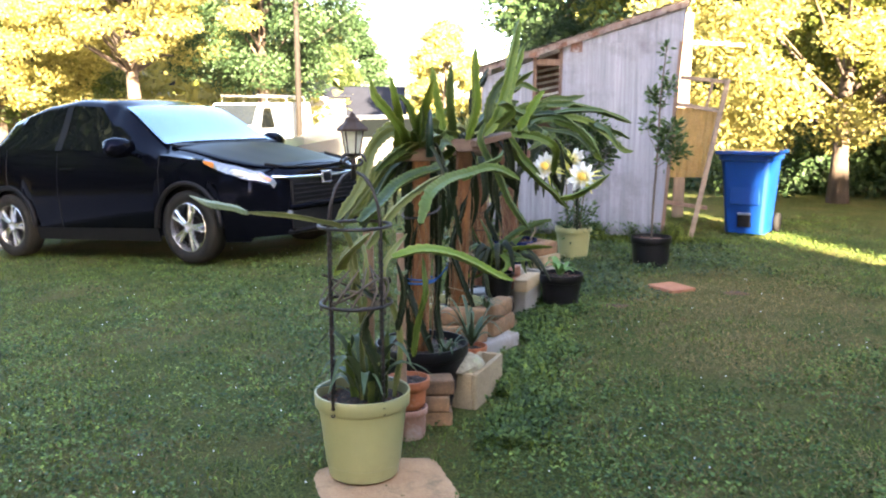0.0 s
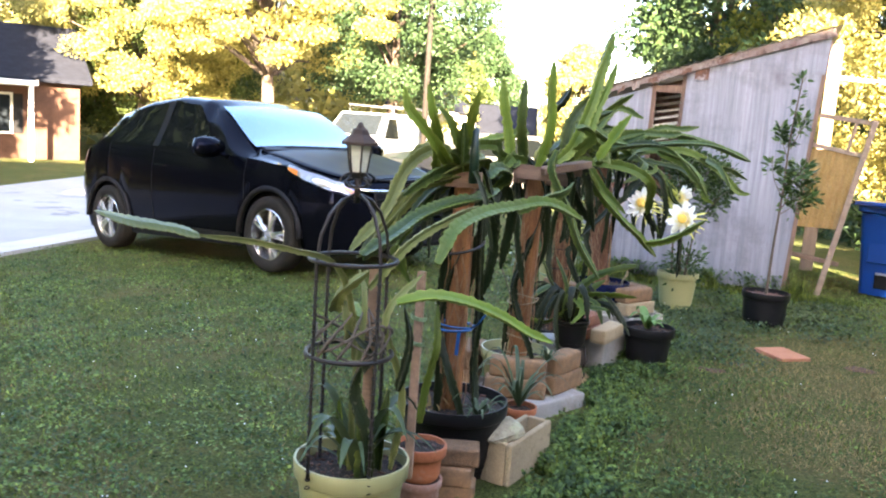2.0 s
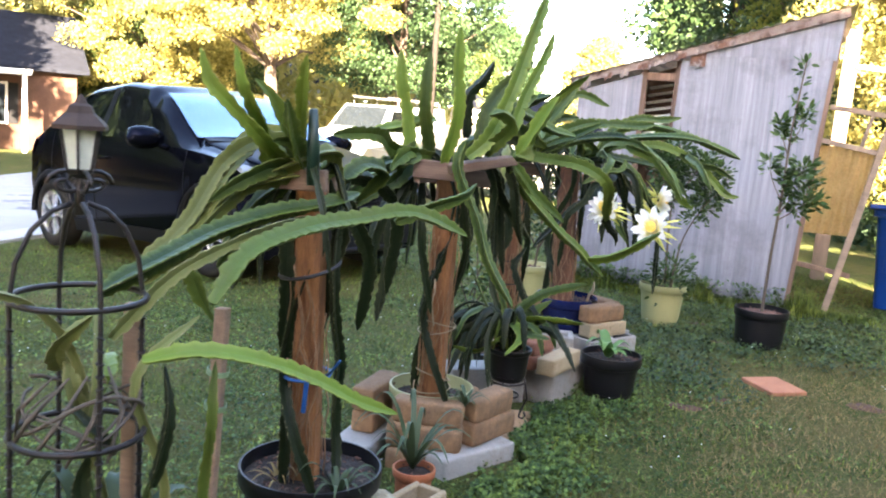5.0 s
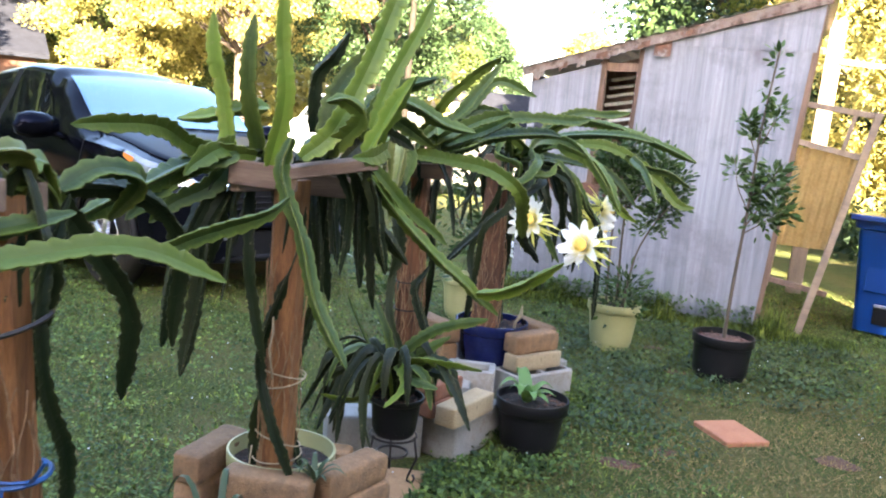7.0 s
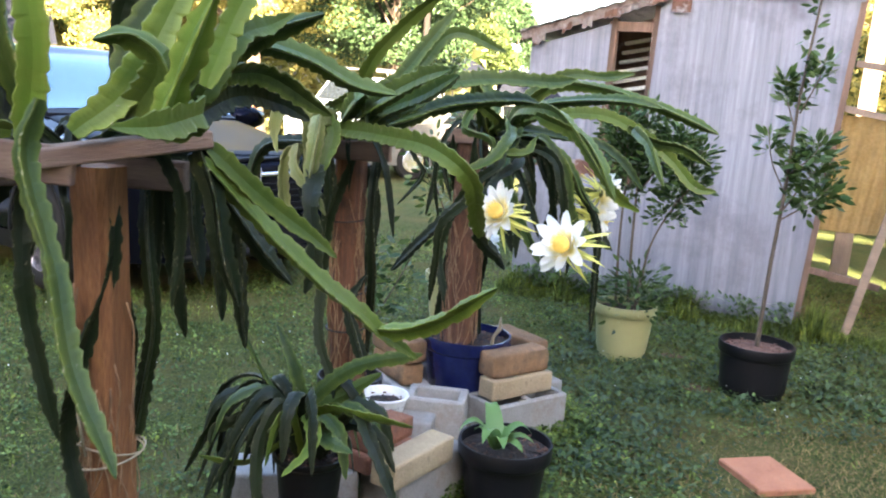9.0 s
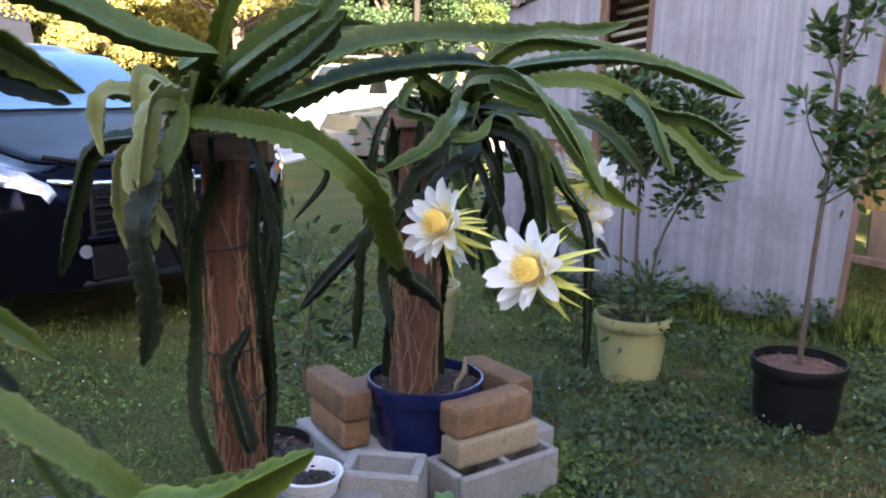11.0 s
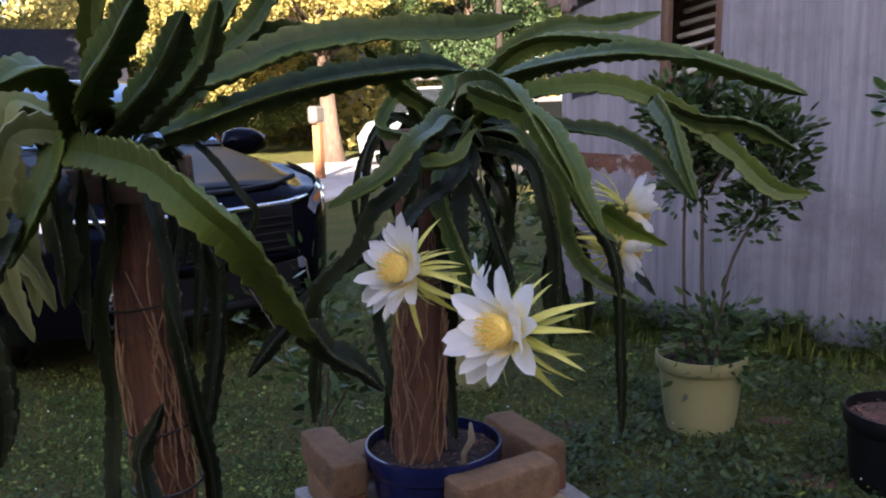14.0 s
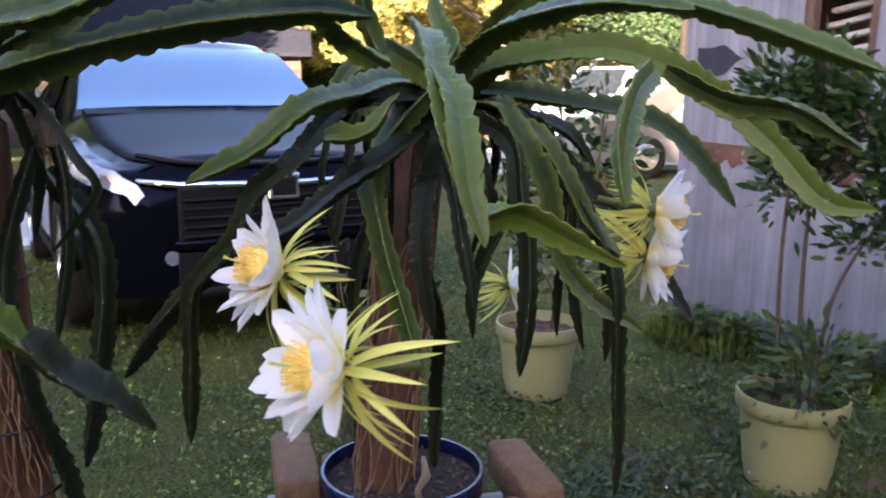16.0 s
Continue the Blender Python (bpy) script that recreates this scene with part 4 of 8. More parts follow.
def woods():
    """The far belt of woodland that closes the view."""
    g = random.Random(5)
    for name, mat, n, r0, r1, h, seed in (("woods", M_TREE_SUNLIT, 90, 44, 60, 9.5, 41), ("woods", M_TREE_SUN, 110, 60, 90, 12, 42)):
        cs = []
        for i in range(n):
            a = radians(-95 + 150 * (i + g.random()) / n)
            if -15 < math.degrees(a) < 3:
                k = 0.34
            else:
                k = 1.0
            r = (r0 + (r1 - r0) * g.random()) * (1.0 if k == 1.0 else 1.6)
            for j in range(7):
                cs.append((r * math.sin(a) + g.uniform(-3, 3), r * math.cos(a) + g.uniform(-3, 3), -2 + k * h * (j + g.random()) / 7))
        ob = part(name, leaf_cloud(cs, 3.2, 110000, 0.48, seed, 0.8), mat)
        tagged(ob, "distant belt of sunlit summer woodland", "woods", kind="stuff")


woods()


def undergrowth():
    g = random.Random(8)
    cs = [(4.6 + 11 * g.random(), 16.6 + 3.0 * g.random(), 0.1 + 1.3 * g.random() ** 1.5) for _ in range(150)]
    # the dark leaf colour stands in for shade over these bushes
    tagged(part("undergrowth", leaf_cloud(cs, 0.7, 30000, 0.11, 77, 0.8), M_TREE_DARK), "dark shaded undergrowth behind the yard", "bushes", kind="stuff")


undergrowth()


# ---------------------------------------------------------------- houses, vehicles and poles in the distance
def house(label, x, y, rz, w, d, h, roof_h, wall_mat, windows, porch=False, hip=False):
    z0 = ground_z(x, y)
    t = thing("house", label, "house", (x, y, z0), rz)
    part("wall", Shape().box(w, d, h, at(0, 0, h / 2), 0.01), wall_mat, t)
    o, r = 0.35, (0.3 if hip else 0.0) * w
    s = Shape()
    a = [(-w / 2 - o, -d / 2 - o, h), (w / 2 + o, -d / 2 - o, h), (w / 2 + o, d / 2 + o, h), (-w / 2 - o, d / 2 + o, h), (-w / 2 - o + r, 0, h + roof_h), (w / 2 + o - r, 0, h + roof_h)]
    b = [(p[0], p[1], p[2] - 0.12) for p in a[:4]]
    s.add(a + b, [(0, 1, 5, 4), (2, 3, 4, 5), (1, 2, 5), (3, 0, 4), (6, 7, 1, 0), (7, 8, 2, 1), (8, 9, 3, 2), (9, 6, 0, 3), (9, 8, 7, 6)])
    part("roof", s, M_ROOF, t)
    for wx, wz, ww, wh in windows:
        win = part("window", Shape().box(ww + 0.16, 0.06, wh + 0.16, at(wx, -d / 2 - 0.02, wz)), M_WHITE, t)
        part("pane", Shape().box(ww, 0.05, wh, at(wx, -d / 2 - 0.035, wz)), M_PANE, win)
        for sx in (-1, 1):
            part("shutter", Shape().box(0.28, 0.05, wh + 0.1, at(wx + sx * (ww / 2 + 0.24), -d / 2 - 0.03, wz)), M_TRIM, win)
    if porch:
        part("porch_roof", Shape().box(w * 0.5, 1.8, 0.16, at(w * 0.1, -d / 2 - 0.9, h - 0.2)), M_WHITE, t)
        for px in (-0.12, 0.1, 0.33):
            part("porch_post", Shape().box(0.14, 0.14, h - 0.28, at(w * px, -d / 2 - 1.65, (h - 0.28) / 2)), M_WHITE, t)
    return t


WIN = [(-2.6, 1.5, 0.9, 1.2), (2.4, 1.5, 0.9, 1.2)]
house("pale single-storey house with a dark hip roof and shutters", -12.9, 52.0, 12, 6.8, 6, 3.5, 1.1, M_SIDING, WIN, True, True)
house("small white outbuilding with a pale roof", -8.0, 55.0, 5, 3.2, 5, 2.4, 1.8, M_WHITE, [(0.0, 1.4, 0.8, 0.9)])
house("low house with a dark gable roof behind the trees", -24.4, 51.3, 20, 8, 8, 3.6, 2.6, M_SIDING, WIN)
house("brick house with a white porch in the sun", -24.2, 25.2, 45, 10, 7, 2.7, 2.0, M_HOUSEBRICK, WIN, True)


def plain_vehicle(name, label, category, x, y, rz, ln, w, prof, paint, belt, wheel_r=0.33, windows=(), size=1.22):
    """A vehicle in the distance: a body drawn out from its side outline, with glass and wheels."""
    t = thing(name, label, category, (x, y, ground_z(x, y)), rz)
    t.matrix_basis = t.matrix_basis @ Matrix.Scale(size, 4)
    s = Shape()
    n = len(prof)
    tuck = lambda z: w / 2 - max(0, z - belt) * 0.22
    s.add([(px, sd * tuck(pz), pz) for sd in (-1, 1) for px, pz in prof],
          [tuple(range(n)), tuple(range(2 * n - 1, n - 1, -1))] + [(i, n + i, n + (i + 1) % n, (i + 1) % n) for i in range(n)])
    part("body", s, paint, t)
    for sd in (-1, 1):
        for x0, x1, x2, x3, z0, z1 in windows:
            q = Shape().add([(x0, sd * (tuck(z0) + 0.012), z0), (x1, sd * (tuck(z0) + 0.012), z0), (x2, sd * (tuck(z1) + 0.012), z1), (x3, sd * (tuck(z1) + 0.012), z1)], [(0, 1, 2, 3)])
            part("side_window", q, M_CARGLASS, t)
        for wx in (-ln * 0.31, ln * 0.31):
            wh = part("wheel", Shape().lathe([(0.0, -0.1), (wheel_r * 0.9, -0.1), (wheel_r, -0.07), (wheel_r, 0.07), (wheel_r * 0.9, 0.1), (wheel_r * 0.62, 0.1)], 28), M_TYRE, t, m=at(wx, sd * (w / 2 - 0.09), wheel_r, -90 * sd, 0, 0))
            cap = Shape().lathe([(wheel_r * 0.64, 0.095), (wheel_r * 0.58, 0.115), (wheel_r * 0.2, 0.11), (0.0, 0.12)], 28, cap=False)
            for i in range(12):
                a = math.pi * i / 6
                cap.box(0.03, 0.06, 0.012, at(wheel_r * 0.42 * math.cos(a), wheel_r * 0.42 * math.sin(a), 0.118, 0, 0, math.degrees(a)))
            part("wheel_cover", cap, M_ALLOY, wh, smooth=True, round_at=30)
    return t


SEDAN = [(-2.3, 0.25), (2.3, 0.25), (2.35, 0.6), (2.2, 0.85), (1.1, 1.0), (0.45, 1.45), (-1.0, 1.47), (-1.75, 1.05), (-2.3, 0.98)]
plain_vehicle("car", "silver-beige saloon parked behind the yard", "car", -3.45, 22.7, 222, 4.7, 1.75, SEDAN, M_SILVERCAR, 0.95, 0.33,
              ((-0.2, 0.95, 0.5, -0.2, 1.0, 1.38), (-1.3, -0.3, -0.3, -0.95, 1.02, 1.38)))
VAN = [(-2.6, 0.35), (2.5, 0.35), (2.6, 0.8), (2.2, 1.15), (1.45, 1.3), (0.8, 2.0), (-2.55, 2.05)]
van = plain_vehicle("van", "white work van with a ladder rack", "van", -9.0, 31.0, 258, 5.2, 1.95, VAN, M_WHITECAR, 1.1, 0.35, ((0.30, 1.20, 0.75, 0.30, 1.28, 1.85),))
part("windscreen", Shape().add([(1.42, -0.80, 1.35), (1.42, 0.80, 1.35), (0.88, 0.70, 1.93), (0.88, -0.70, 1.93)], [(0, 1, 2, 3)]), M_PANE, van, "dark windscreen", m=at(0.012, 0, 0.012))
for rx in (-2.2, -0.9, 0.4):
    part("rack_bar", Shape().tube([(rx, -0.75, 2.02), (rx, -0.75, 2.2), (rx, 0.75, 2.2), (rx, 0.75, 2.02)], 0.02, 6), M_SILVERCAR, van)
for ry in (-0.6, 0.6):
    part("rack_rail", Shape().tube([(-2.4, ry, 2.23), (0.7, ry, 2.23)], 0.025, 6), M_SILVERCAR, van)
JEEP = [(-1.9, 0.45), (1.9, 0.45), (1.9, 1.0), (0.75, 1.05), (0.55, 1.75), (-1.85, 1.78)]
plain_vehicle("car", "tan boxy off-road car across the street", "car", -31.5, 52.0, 60, 3.9, 1.7, JEEP, M_TANCAR, 1.05, 0.38, ((-0.4, 0.6, 0.45, -0.4, 1.1, 1.65), (-1.7, -0.5, -0.5, -1.7, 1.1, 1.65)))
TRUCK = [(-2.7, 0.45), (2.6, 0.45), (2.65, 1.0), (1.3, 1.1), (0.8, 1.75), (-0.5, 1.75), (-0.6, 1.1), (-2.7, 1.1)]
plain_vehicle("truck", "dark red pickup truck across the street", "truck", -27.0, 53.0, 70, 5.3, 1.8, TRUCK, M_REDCAR, 1.1, 0.38, ((-0.4, 1.0, 0.7, -0.4, 1.15, 1.65),))


def pole(x, y, h, r, label, name="utility_pole"):
    t = thing(name, label, "pole", (x, y, ground_z(x, y)))
    part("shaft", Shape().tube([(0, 0, -0.2), (0.03, 0, h)], [r, r * 0.7], 10), M_POLE, t, smooth=True)
    if h > 5:
        part("crossarm", Shape().box(2.2, 0.1, 0.12, at(0, 0, h - 0.6)), M_POLE, t)


pole(-7.2, 31.0, 11, 0.12, "dark wooden utility pole")
post = thing("mailbox_post", "short square timber post by the street", "post", (-9.4, 23.5, ground_z(-9.4, 23.5)))
part("shaft", Shape().box(0.20, 0.20, 1.6, at(0, 0, 0.75), 0.01), M_POST, post)
part("box", Shape().box(0.26, 0.46, 0.42, at(0, -0.05, 1.6), 0.06), M_SILVERCAR, post)
for k, (za, zb) in enumerate(((8.3, 7.6), (7.6, 7.0))):
    pts = [(-30 + 24 * i / 12, 22 + 10 * i / 12, za + (zb - za) * i / 12 - 1.2 * math.sin(math.pi * i / 12)) for i in range(13)]
    w = part("power_line", Shape().tube(pts, 0.015, 4), M_TRIM)
    tagged(w, "thin dark overhead power line", "cable")

# unseen house added behind the yard, so that its shade lies over the lawn
own = house("unseen plain two-storey house added to shade the yard", 4.4, -8.5, 0, 10.15, 7.0, 7.4, 2.9, M_HOUSEBRICK, [])
# second unseen house, added to shade the ground beyond the sunlit strip
house("unseen two-storey house added to shade the undergrowth", 15.2, -5.8, 0, 8.0, 6.0, 5.2, 3.5, M_HOUSEBRICK, [])
drive = ribbon("driveway", -6.9, -4.6, [24.0 + 0.8 * i for i in range(30)], 0.03, M_CONCRETE, "pale sunlit concrete drive", "driveway")


# ---------------------------------------------------------------- pots, posts, bricks
def pot(label, x, y, z, r, h, material, soil=M_SOIL, base=0.74, lip=0.009, lip_h=0.068, name="plant_pot", fill=0.86, group=""):
    """A tapered pot with a rolled rim and a fill of soil."""
    t = thing(name, label, "plant pot", (x, y, z), group=group)
    rb, w = r * base, 0.008
    k = lambda zz: rb + (r - lip - rb) * zz / h
    out = [(0.0, 0.0), (rb - 0.01, 0.0), (rb, 0.01), (k(h * 0.16), h * 0.16), (k(h * 0.16) + 0.004, h * 0.17), (k(h - lip_h), h - lip_h - 0.006), (r - 0.006, h - lip_h), (r, h - lip_h + 0.008), (r + 0.002, h - 0.006), (r, h), (r - w, h), (r - w - 0.004, h - lip_h), (k(h * 0.5) - w, h * 0.5), (0.0, h * 0.5)]
    part("body", Shape().lathe(out, 48, cap=False), material, t, smooth=True, round_at=35)
    s = Shape()
    n, ri = 40, k(h * fill) - w + 0.012
    rows = [[(rr * ri * math.cos(2 * math.pi * j / n), rr * ri * math.sin(2 * math.pi * j / n), h * fill + 0.012 * noise.noise((j * 0.7, rr * 9, x * 5)) * (rr < 0.95) + 0.02 * (1 - rr)) for j in range(n + 1)] for rr in (0.01, 0.3, 0.55, 0.8, 1.0)]
    s.sheet(rows)
    part("soil", s, soil, t, "dark crumbly soil", smooth=True)
    chips, cg = Shape(), random.Random(int(x * 137 + y * 71))
    for _ in range(int(2600 * ri * ri)):
        rr, a = ri * 0.96 * math.sqrt(cg.random()), cg.uniform(0, 6.28)
        q = cg.uniform(0.5, 1.5)
        chips.box(0.017 * q, 0.008 * q, 0.007, at(rr * math.cos(a), rr * math.sin(a), h * fill + cg.uniform(0.004, 0.016), cg.uniform(-25, 25), cg.uniform(-25, 25), cg.uniform(0, 180)))
    tagged(part("bark_litter", chips, M_MULCH, t), "brown crumbs and bits of bark", kind="stuff")
    return t


pot("sage-green plastic pot with a trellis and cactus stems", -0.19, 3.20, 0.01, 0.215, 0.395, M_GREENPOT)
pot("pale weathered terracotta pot under another pot", -0.035, 3.66, 0.0, 0.098, 0.165, M_CLAY_PALE, lip=0.008, lip_h=0.04, base=0.85)
pot("orange terracotta pot with a wooden stake", -0.035, 3.655, 0.162, 0.11, 0.155, M_CLAY, lip=0.012, lip_h=0.05)
pot("wide black plastic pot at the foot of a timber post", -0.015, 4.19, 0.0, 0.262, 0.36, M_BLACKPOT)
pot("small terracotta pot with an aloe", 0.254, 4.66, 0.0, 0.09, 0.21, M_CLAY, lip=0.01, lip_h=0.04)
pot("sage-green plastic pot inside a ring of pavers", 0.105, 5.43, 0.0, 0.212, 0.325, M_GREENPOT, fill=0.8)
pot("black plastic pot with a broad-leaved seedling", 0.93, 6.70, 0.0, 0.188, 0.285, M_BLACKPOT)
pot("shallow white plastic bowl on the blocks", 0.30, 7.00, 0.192, 0.115, 0.085, M_WHITE, lip=0.004, lip_h=0.01, name="bowl", fill=0.5)
pot("black plastic pot behind the basket plant", 0.07, 7.16, 0.0, 0.155, 0.28, M_BLACKPOT)
pot("black plastic pot at the foot of a timber post", 0.23, 6.66, 0.0, 0.15, 0.20, M_BLACKPOT)
pot("deep blue glazed pot inside a ring of bricks", 0.53, 7.57, 0.05, 0.225, 0.40, M_BLUEPOT, fill=0.9)
pot("sage-green plastic pot with a shrub before the shed", 1.22, 9.10, 0.0, 0.205, 0.365, M_GREENPOT, group="green pots by the shed")
pot("sage-green plastic pot with a leafy bush behind the row", -0.03, 9.37, 0.0, 0.205, 0.365, M_GREENPOT, M_MULCH, group="green pots by the shed")
pot("black nursery pot with a tall sapling", 2.02, 8.72, 0.0, 0.215, 0.315, M_BLACKPOT, M_MULCH, base=0.84)


def timber_post(label, x, y, z, top, w=0.1, lean=(0.0, 0.0), rz=0, name="timber_post", material=None):
    t = thing(name, label, "post", (x, y, z), rz)
    s = Shape()
    h = top - z
    g = random.Random(int(x * 100 + y * 10))
    rows = []
    for k in range(13):
        f = k / 12
        ring = []
        for j in range(16):
            a = 2 * math.pi * (j + 0.5) / 16
            rr = w / 2 * min(1 / max(abs(math.cos(a)), 1e-3), 1 / max(abs(math.sin(a)), 1e-3))
            rr = min(rr, w * 0.66) * (1 + 0.05 * noise.noise((math.cos(a) * 3, f * 2.0, x * 7 + math.sin(a) * 3)))
            ring.append((rr * math.cos(a) + lean[0] * f, rr * math.sin(a) + lean[1] * f, h * f))
        rows.append(ring + [ring[0]])
    s.sheet(rows)
    s.f += [tuple(12 * 17 + j for j in range(16))]
    part("post", s, material or M_POST, t)
    return t, h


def plank(parent, a, b, w, th, material=None, name="board"):
    return bar_between(name, a, b, w, th, material or M_BOARD, parent)


post1, h1 = timber_post("timber post with a cross-board and climbing cactus", -0.022, 4.16, 0.28, 1.42, 0.092, (0.03, -0.14))
plank(post1, (-0.055, -0.205, h1 + 0.005), (0.115, -0.225, h1 + 0.01), 0.07, 0.03)
plank(post1, (-0.06, -0.06, h1 - 0.01), (0.085, -0.06, h1 - 0.01), 0.07, 0.03)
part("tube", Shape().tube([(0.086, -0.265, h1 + 0.0), (0.087, -0.28, h1 + 0.12), (0.086, -0.29, h1 + 0.235)], [0.021, 0.020, 0.014], 12), M_DARKGREEN, post1, "dark green plastic tube", smooth=True)
post2, h2 = timber_post("timber post with a frame of grey boards on top", 0.13, 5.33, 0.22, 1.41, 0.105, (0.05, -0.13))
plank(post2, (-0.045, -0.41, h2 + 0.03), (0.165, -0.35, h2 + 0.02), 0.08, 0.03)
plank(post2, (0.10, -0.385, h2 + 0.035), (0.33, -0.115, h2 + 0.085), 0.04, 0.085)
plank(post2, (-0.05, -0.06, h2 - 0.02), (0.22, -0.02, h2 - 0.02), 0.075, 0.03)
plank(post2, (-0.03, -0.40, h2 - 0.005), (-0.02, -0.06, h2 - 0.02), 0.06, 0.03)
post3, h3 = timber_post("split timber post with hanging aerial roots", 0.24, 6.68, 0.12, 1.42, 0.108, (0.0, -0.06), material=M_POST_RED)
plank(post3, (-0.34, 0.08, h3 - 0.03), (0.07, 0.06, h3 - 0.01), 0.075, 0.03)
plank(post3, (-0.15, -0.13, h3 - 0.03), (0.19, -0.14, h3 - 0.02), 0.075, 0.03)
post4, h4 = timber_post("split timber post standing in the blue pot", 0.50, 7.52, 0.38, 1.46, 0.14, (-0.06, 0.24), material=M_POST_RED)
plank(post4, (-0.18, 0.14, h4 - 0.03), (0.16, 0.16, h4 - 0.03), 0.07, 0.03)
plank(post4, (-0.18, 0.33, h4 - 0.03), (0.16, 0.33, h4 - 0.03), 0.07, 0.03)


def block_mesh(sx, sy, sz, c=0.008, cores=0, w=0.03):
    """A brick or block; with cores, a hollow cement block open on top."""
    s = Shape()
    if not cores:
        s.box(sx, sy, sz, None, c)
    else:
        s.box(sx, w, sz, at(0, -sy / 2 + w / 2, 0), c)
        s.box(sx, w, sz, at(0, sy / 2 - w / 2, 0), c)
        for i in range(cores + 1):
            s.box(w, sy - 2 * w - 0.002, sz - 0.002, at(-sx / 2 + w / 2 + (sx - w) * i / cores, 0, 0), c * 0.5)
    return s.mesh("block")


def worn_block(sx, sy, sz, c, seed):
    """A solid brick with rounded, chipped and slightly uneven edges."""
    g = Shape()
    ks = [-1.0, -0.86, -0.45, 0.0, 0.45, 0.86, 1.0]
    def skin(a, b, w):
        p = [a, b, w]
        v = [p[0] * sx / 2, p[1] * sy / 2, p[2] * sz / 2]
        h = (sx / 2 - c, sy / 2 - c, sz / 2 - c)
        q = [max(-h[i], min(h[i], v[i])) for i in range(3)]
        d = [v[i] - q[i] for i in range(3)]
        ln = math.sqrt(sum(x * x for x in d))
        k = c / ln if ln > c else 1.0
        r = 1.0 - 0.30 * max(0.0, noise.noise((v[0] * 19 + seed, v[1] * 19, v[2] * 19)))
        v = [q[i] + d[i] * k * r for i in range(3)]
        o = 0.0035 * noise.noise((v[0] * 11, v[1] * 11 + seed, v[2] * 11))
        return tuple(v[i] * (1 + o / (sx, sy, sz)[i]) for i in range(3))
    for ax in range(3):
        for sd in (-1, 1):
            rows = []
            for a in ks:
                row = []
                for b in ks:
                    w = [0, 0, 0]
                    w[ax], w[(ax + 1) % 3], w[(ax + 2) % 3] = sd, a, b * sd
                    row.append(skin(*w))
                rows.append(row)
            g.sheet(rows)
    seen, idx, vs = {}, [], []
    for v in g.v:
        key = tuple(round(x, 5) for x in v)
        if key not in seen:
            seen[key] = len(vs)
            vs.append(v)
        idx.append(seen[key])
    g.v, g.f, g.a = vs, [tuple(idx[i] for i in q) for q in g.f], [0.0] * len(vs)
    return g.mesh("block", True)


BRICKS = {
    "paver": (worn_block(0.365, 0.125, 0.118, 0.020, 3), M_BROWN, "paving_stone", "worn brown wall stone with rounded edges"),
    "paver_b": (worn_block(0.34, 0.125, 0.114, 0.022, 8), M_BROWN, "paving_stone", "worn brown wall stone with rounded edges"),
    "buff": (worn_block(0.385, 0.115, 0.10, 0.009, 5), M_BEIGE, "brick", "buff concrete brick beside the pots"),
    "red": (worn_block(0.26, 0.125, 0.083, 0.010, 6), M_REDBRICK, "brick", "worn red clay brick in a stack"),
    "dark": (worn_block(0.26, 0.13, 0.083, 0.010, 7), M_BROWN, "brick", "weathered dark brown brick in a stack"),
    "cement": (block_mesh(0.47, 0.23, 0.21, 0.010, 2), M_CEMENT, "cement_block", "grey hollow cement block"),
    "solid": (worn_block(0.47, 0.20, 0.21, 0.010, 9), M_CEMENT, "cement_block", "grey cement block laid flat"),
    "trough": (block_mesh(0.46, 0.155, 0.21, 0.008, 1, 0.030), M_BEIGE, "cement_block", "buff hollow cement block open at its top"),
    "cap": (block_mesh(0.28, 0.21, 0.23, 0.008, 1, 0.036), M_CEMENT, "cement_block", "pale hollow cement half block"),
}


def brick(kind, x, y, z, rz, ry=0):
    """One brick, its underside at z."""
    me, mat, name, label = BRICKS[kind]
    hz = max(v.co.z for v in me.vertices)
    ob = part(name, me, mat, None, m=at(x, y, z + hz, 0, ry, rz))
    return tagged(ob, label, "brick" if "brick" in name else "block", group="bricks and blocks along the row")


# beside the first pots
brick("trough", 0.298, 4.30, 0.0, 72)
for k in range(3):
    brick("dark", 0.045 + (0.0, -0.012, 0.008)[k], 3.86 + (0.0, -0.01, 0.004)[k], 0.084 * k, (8, 4, 12)[k])
# ring round the second green pot
brick("solid", 0.345, 5.29, -0.115, 56)
brick("solid", -0.17, 5.28, -0.115, 88)
for k in range(3):
    brick("paver" if k % 2 else "paver_b", 0.145 + 0.008 * k, 5.175 + 0.01 * k, -0.025 + 0.118 * k, 8 - 2 * k)
for k in range(2):
    brick("paver_b" if k else "paver", 0.40 - 0.006 * k, 5.43, 0.096 + 0.116 * k, 66 + 2 * k)
    brick("paver" if k else "paver_b", -0.17 + 0.006 * k, 5.37, 0.096 + 0.116 * k, 88 - 2 * k)
    brick("paver", 0.11, 5.72, 0.0 + 0.118 * k, 4)
# blocks behind the basket plant
brick("solid", 0.20, 6.31, 0.0, 26)
brick("solid", 0.60, 6.58, 0.0, 72)
brick("buff", 0.635, 6.42, 0.212, 72)
brick("red", 0.49, 6.44, 0.212, 66)
brick("red", 0.485, 6.45, 0.296, 70)
brick("solid", 0.30, 7.02, -0.02, 8)
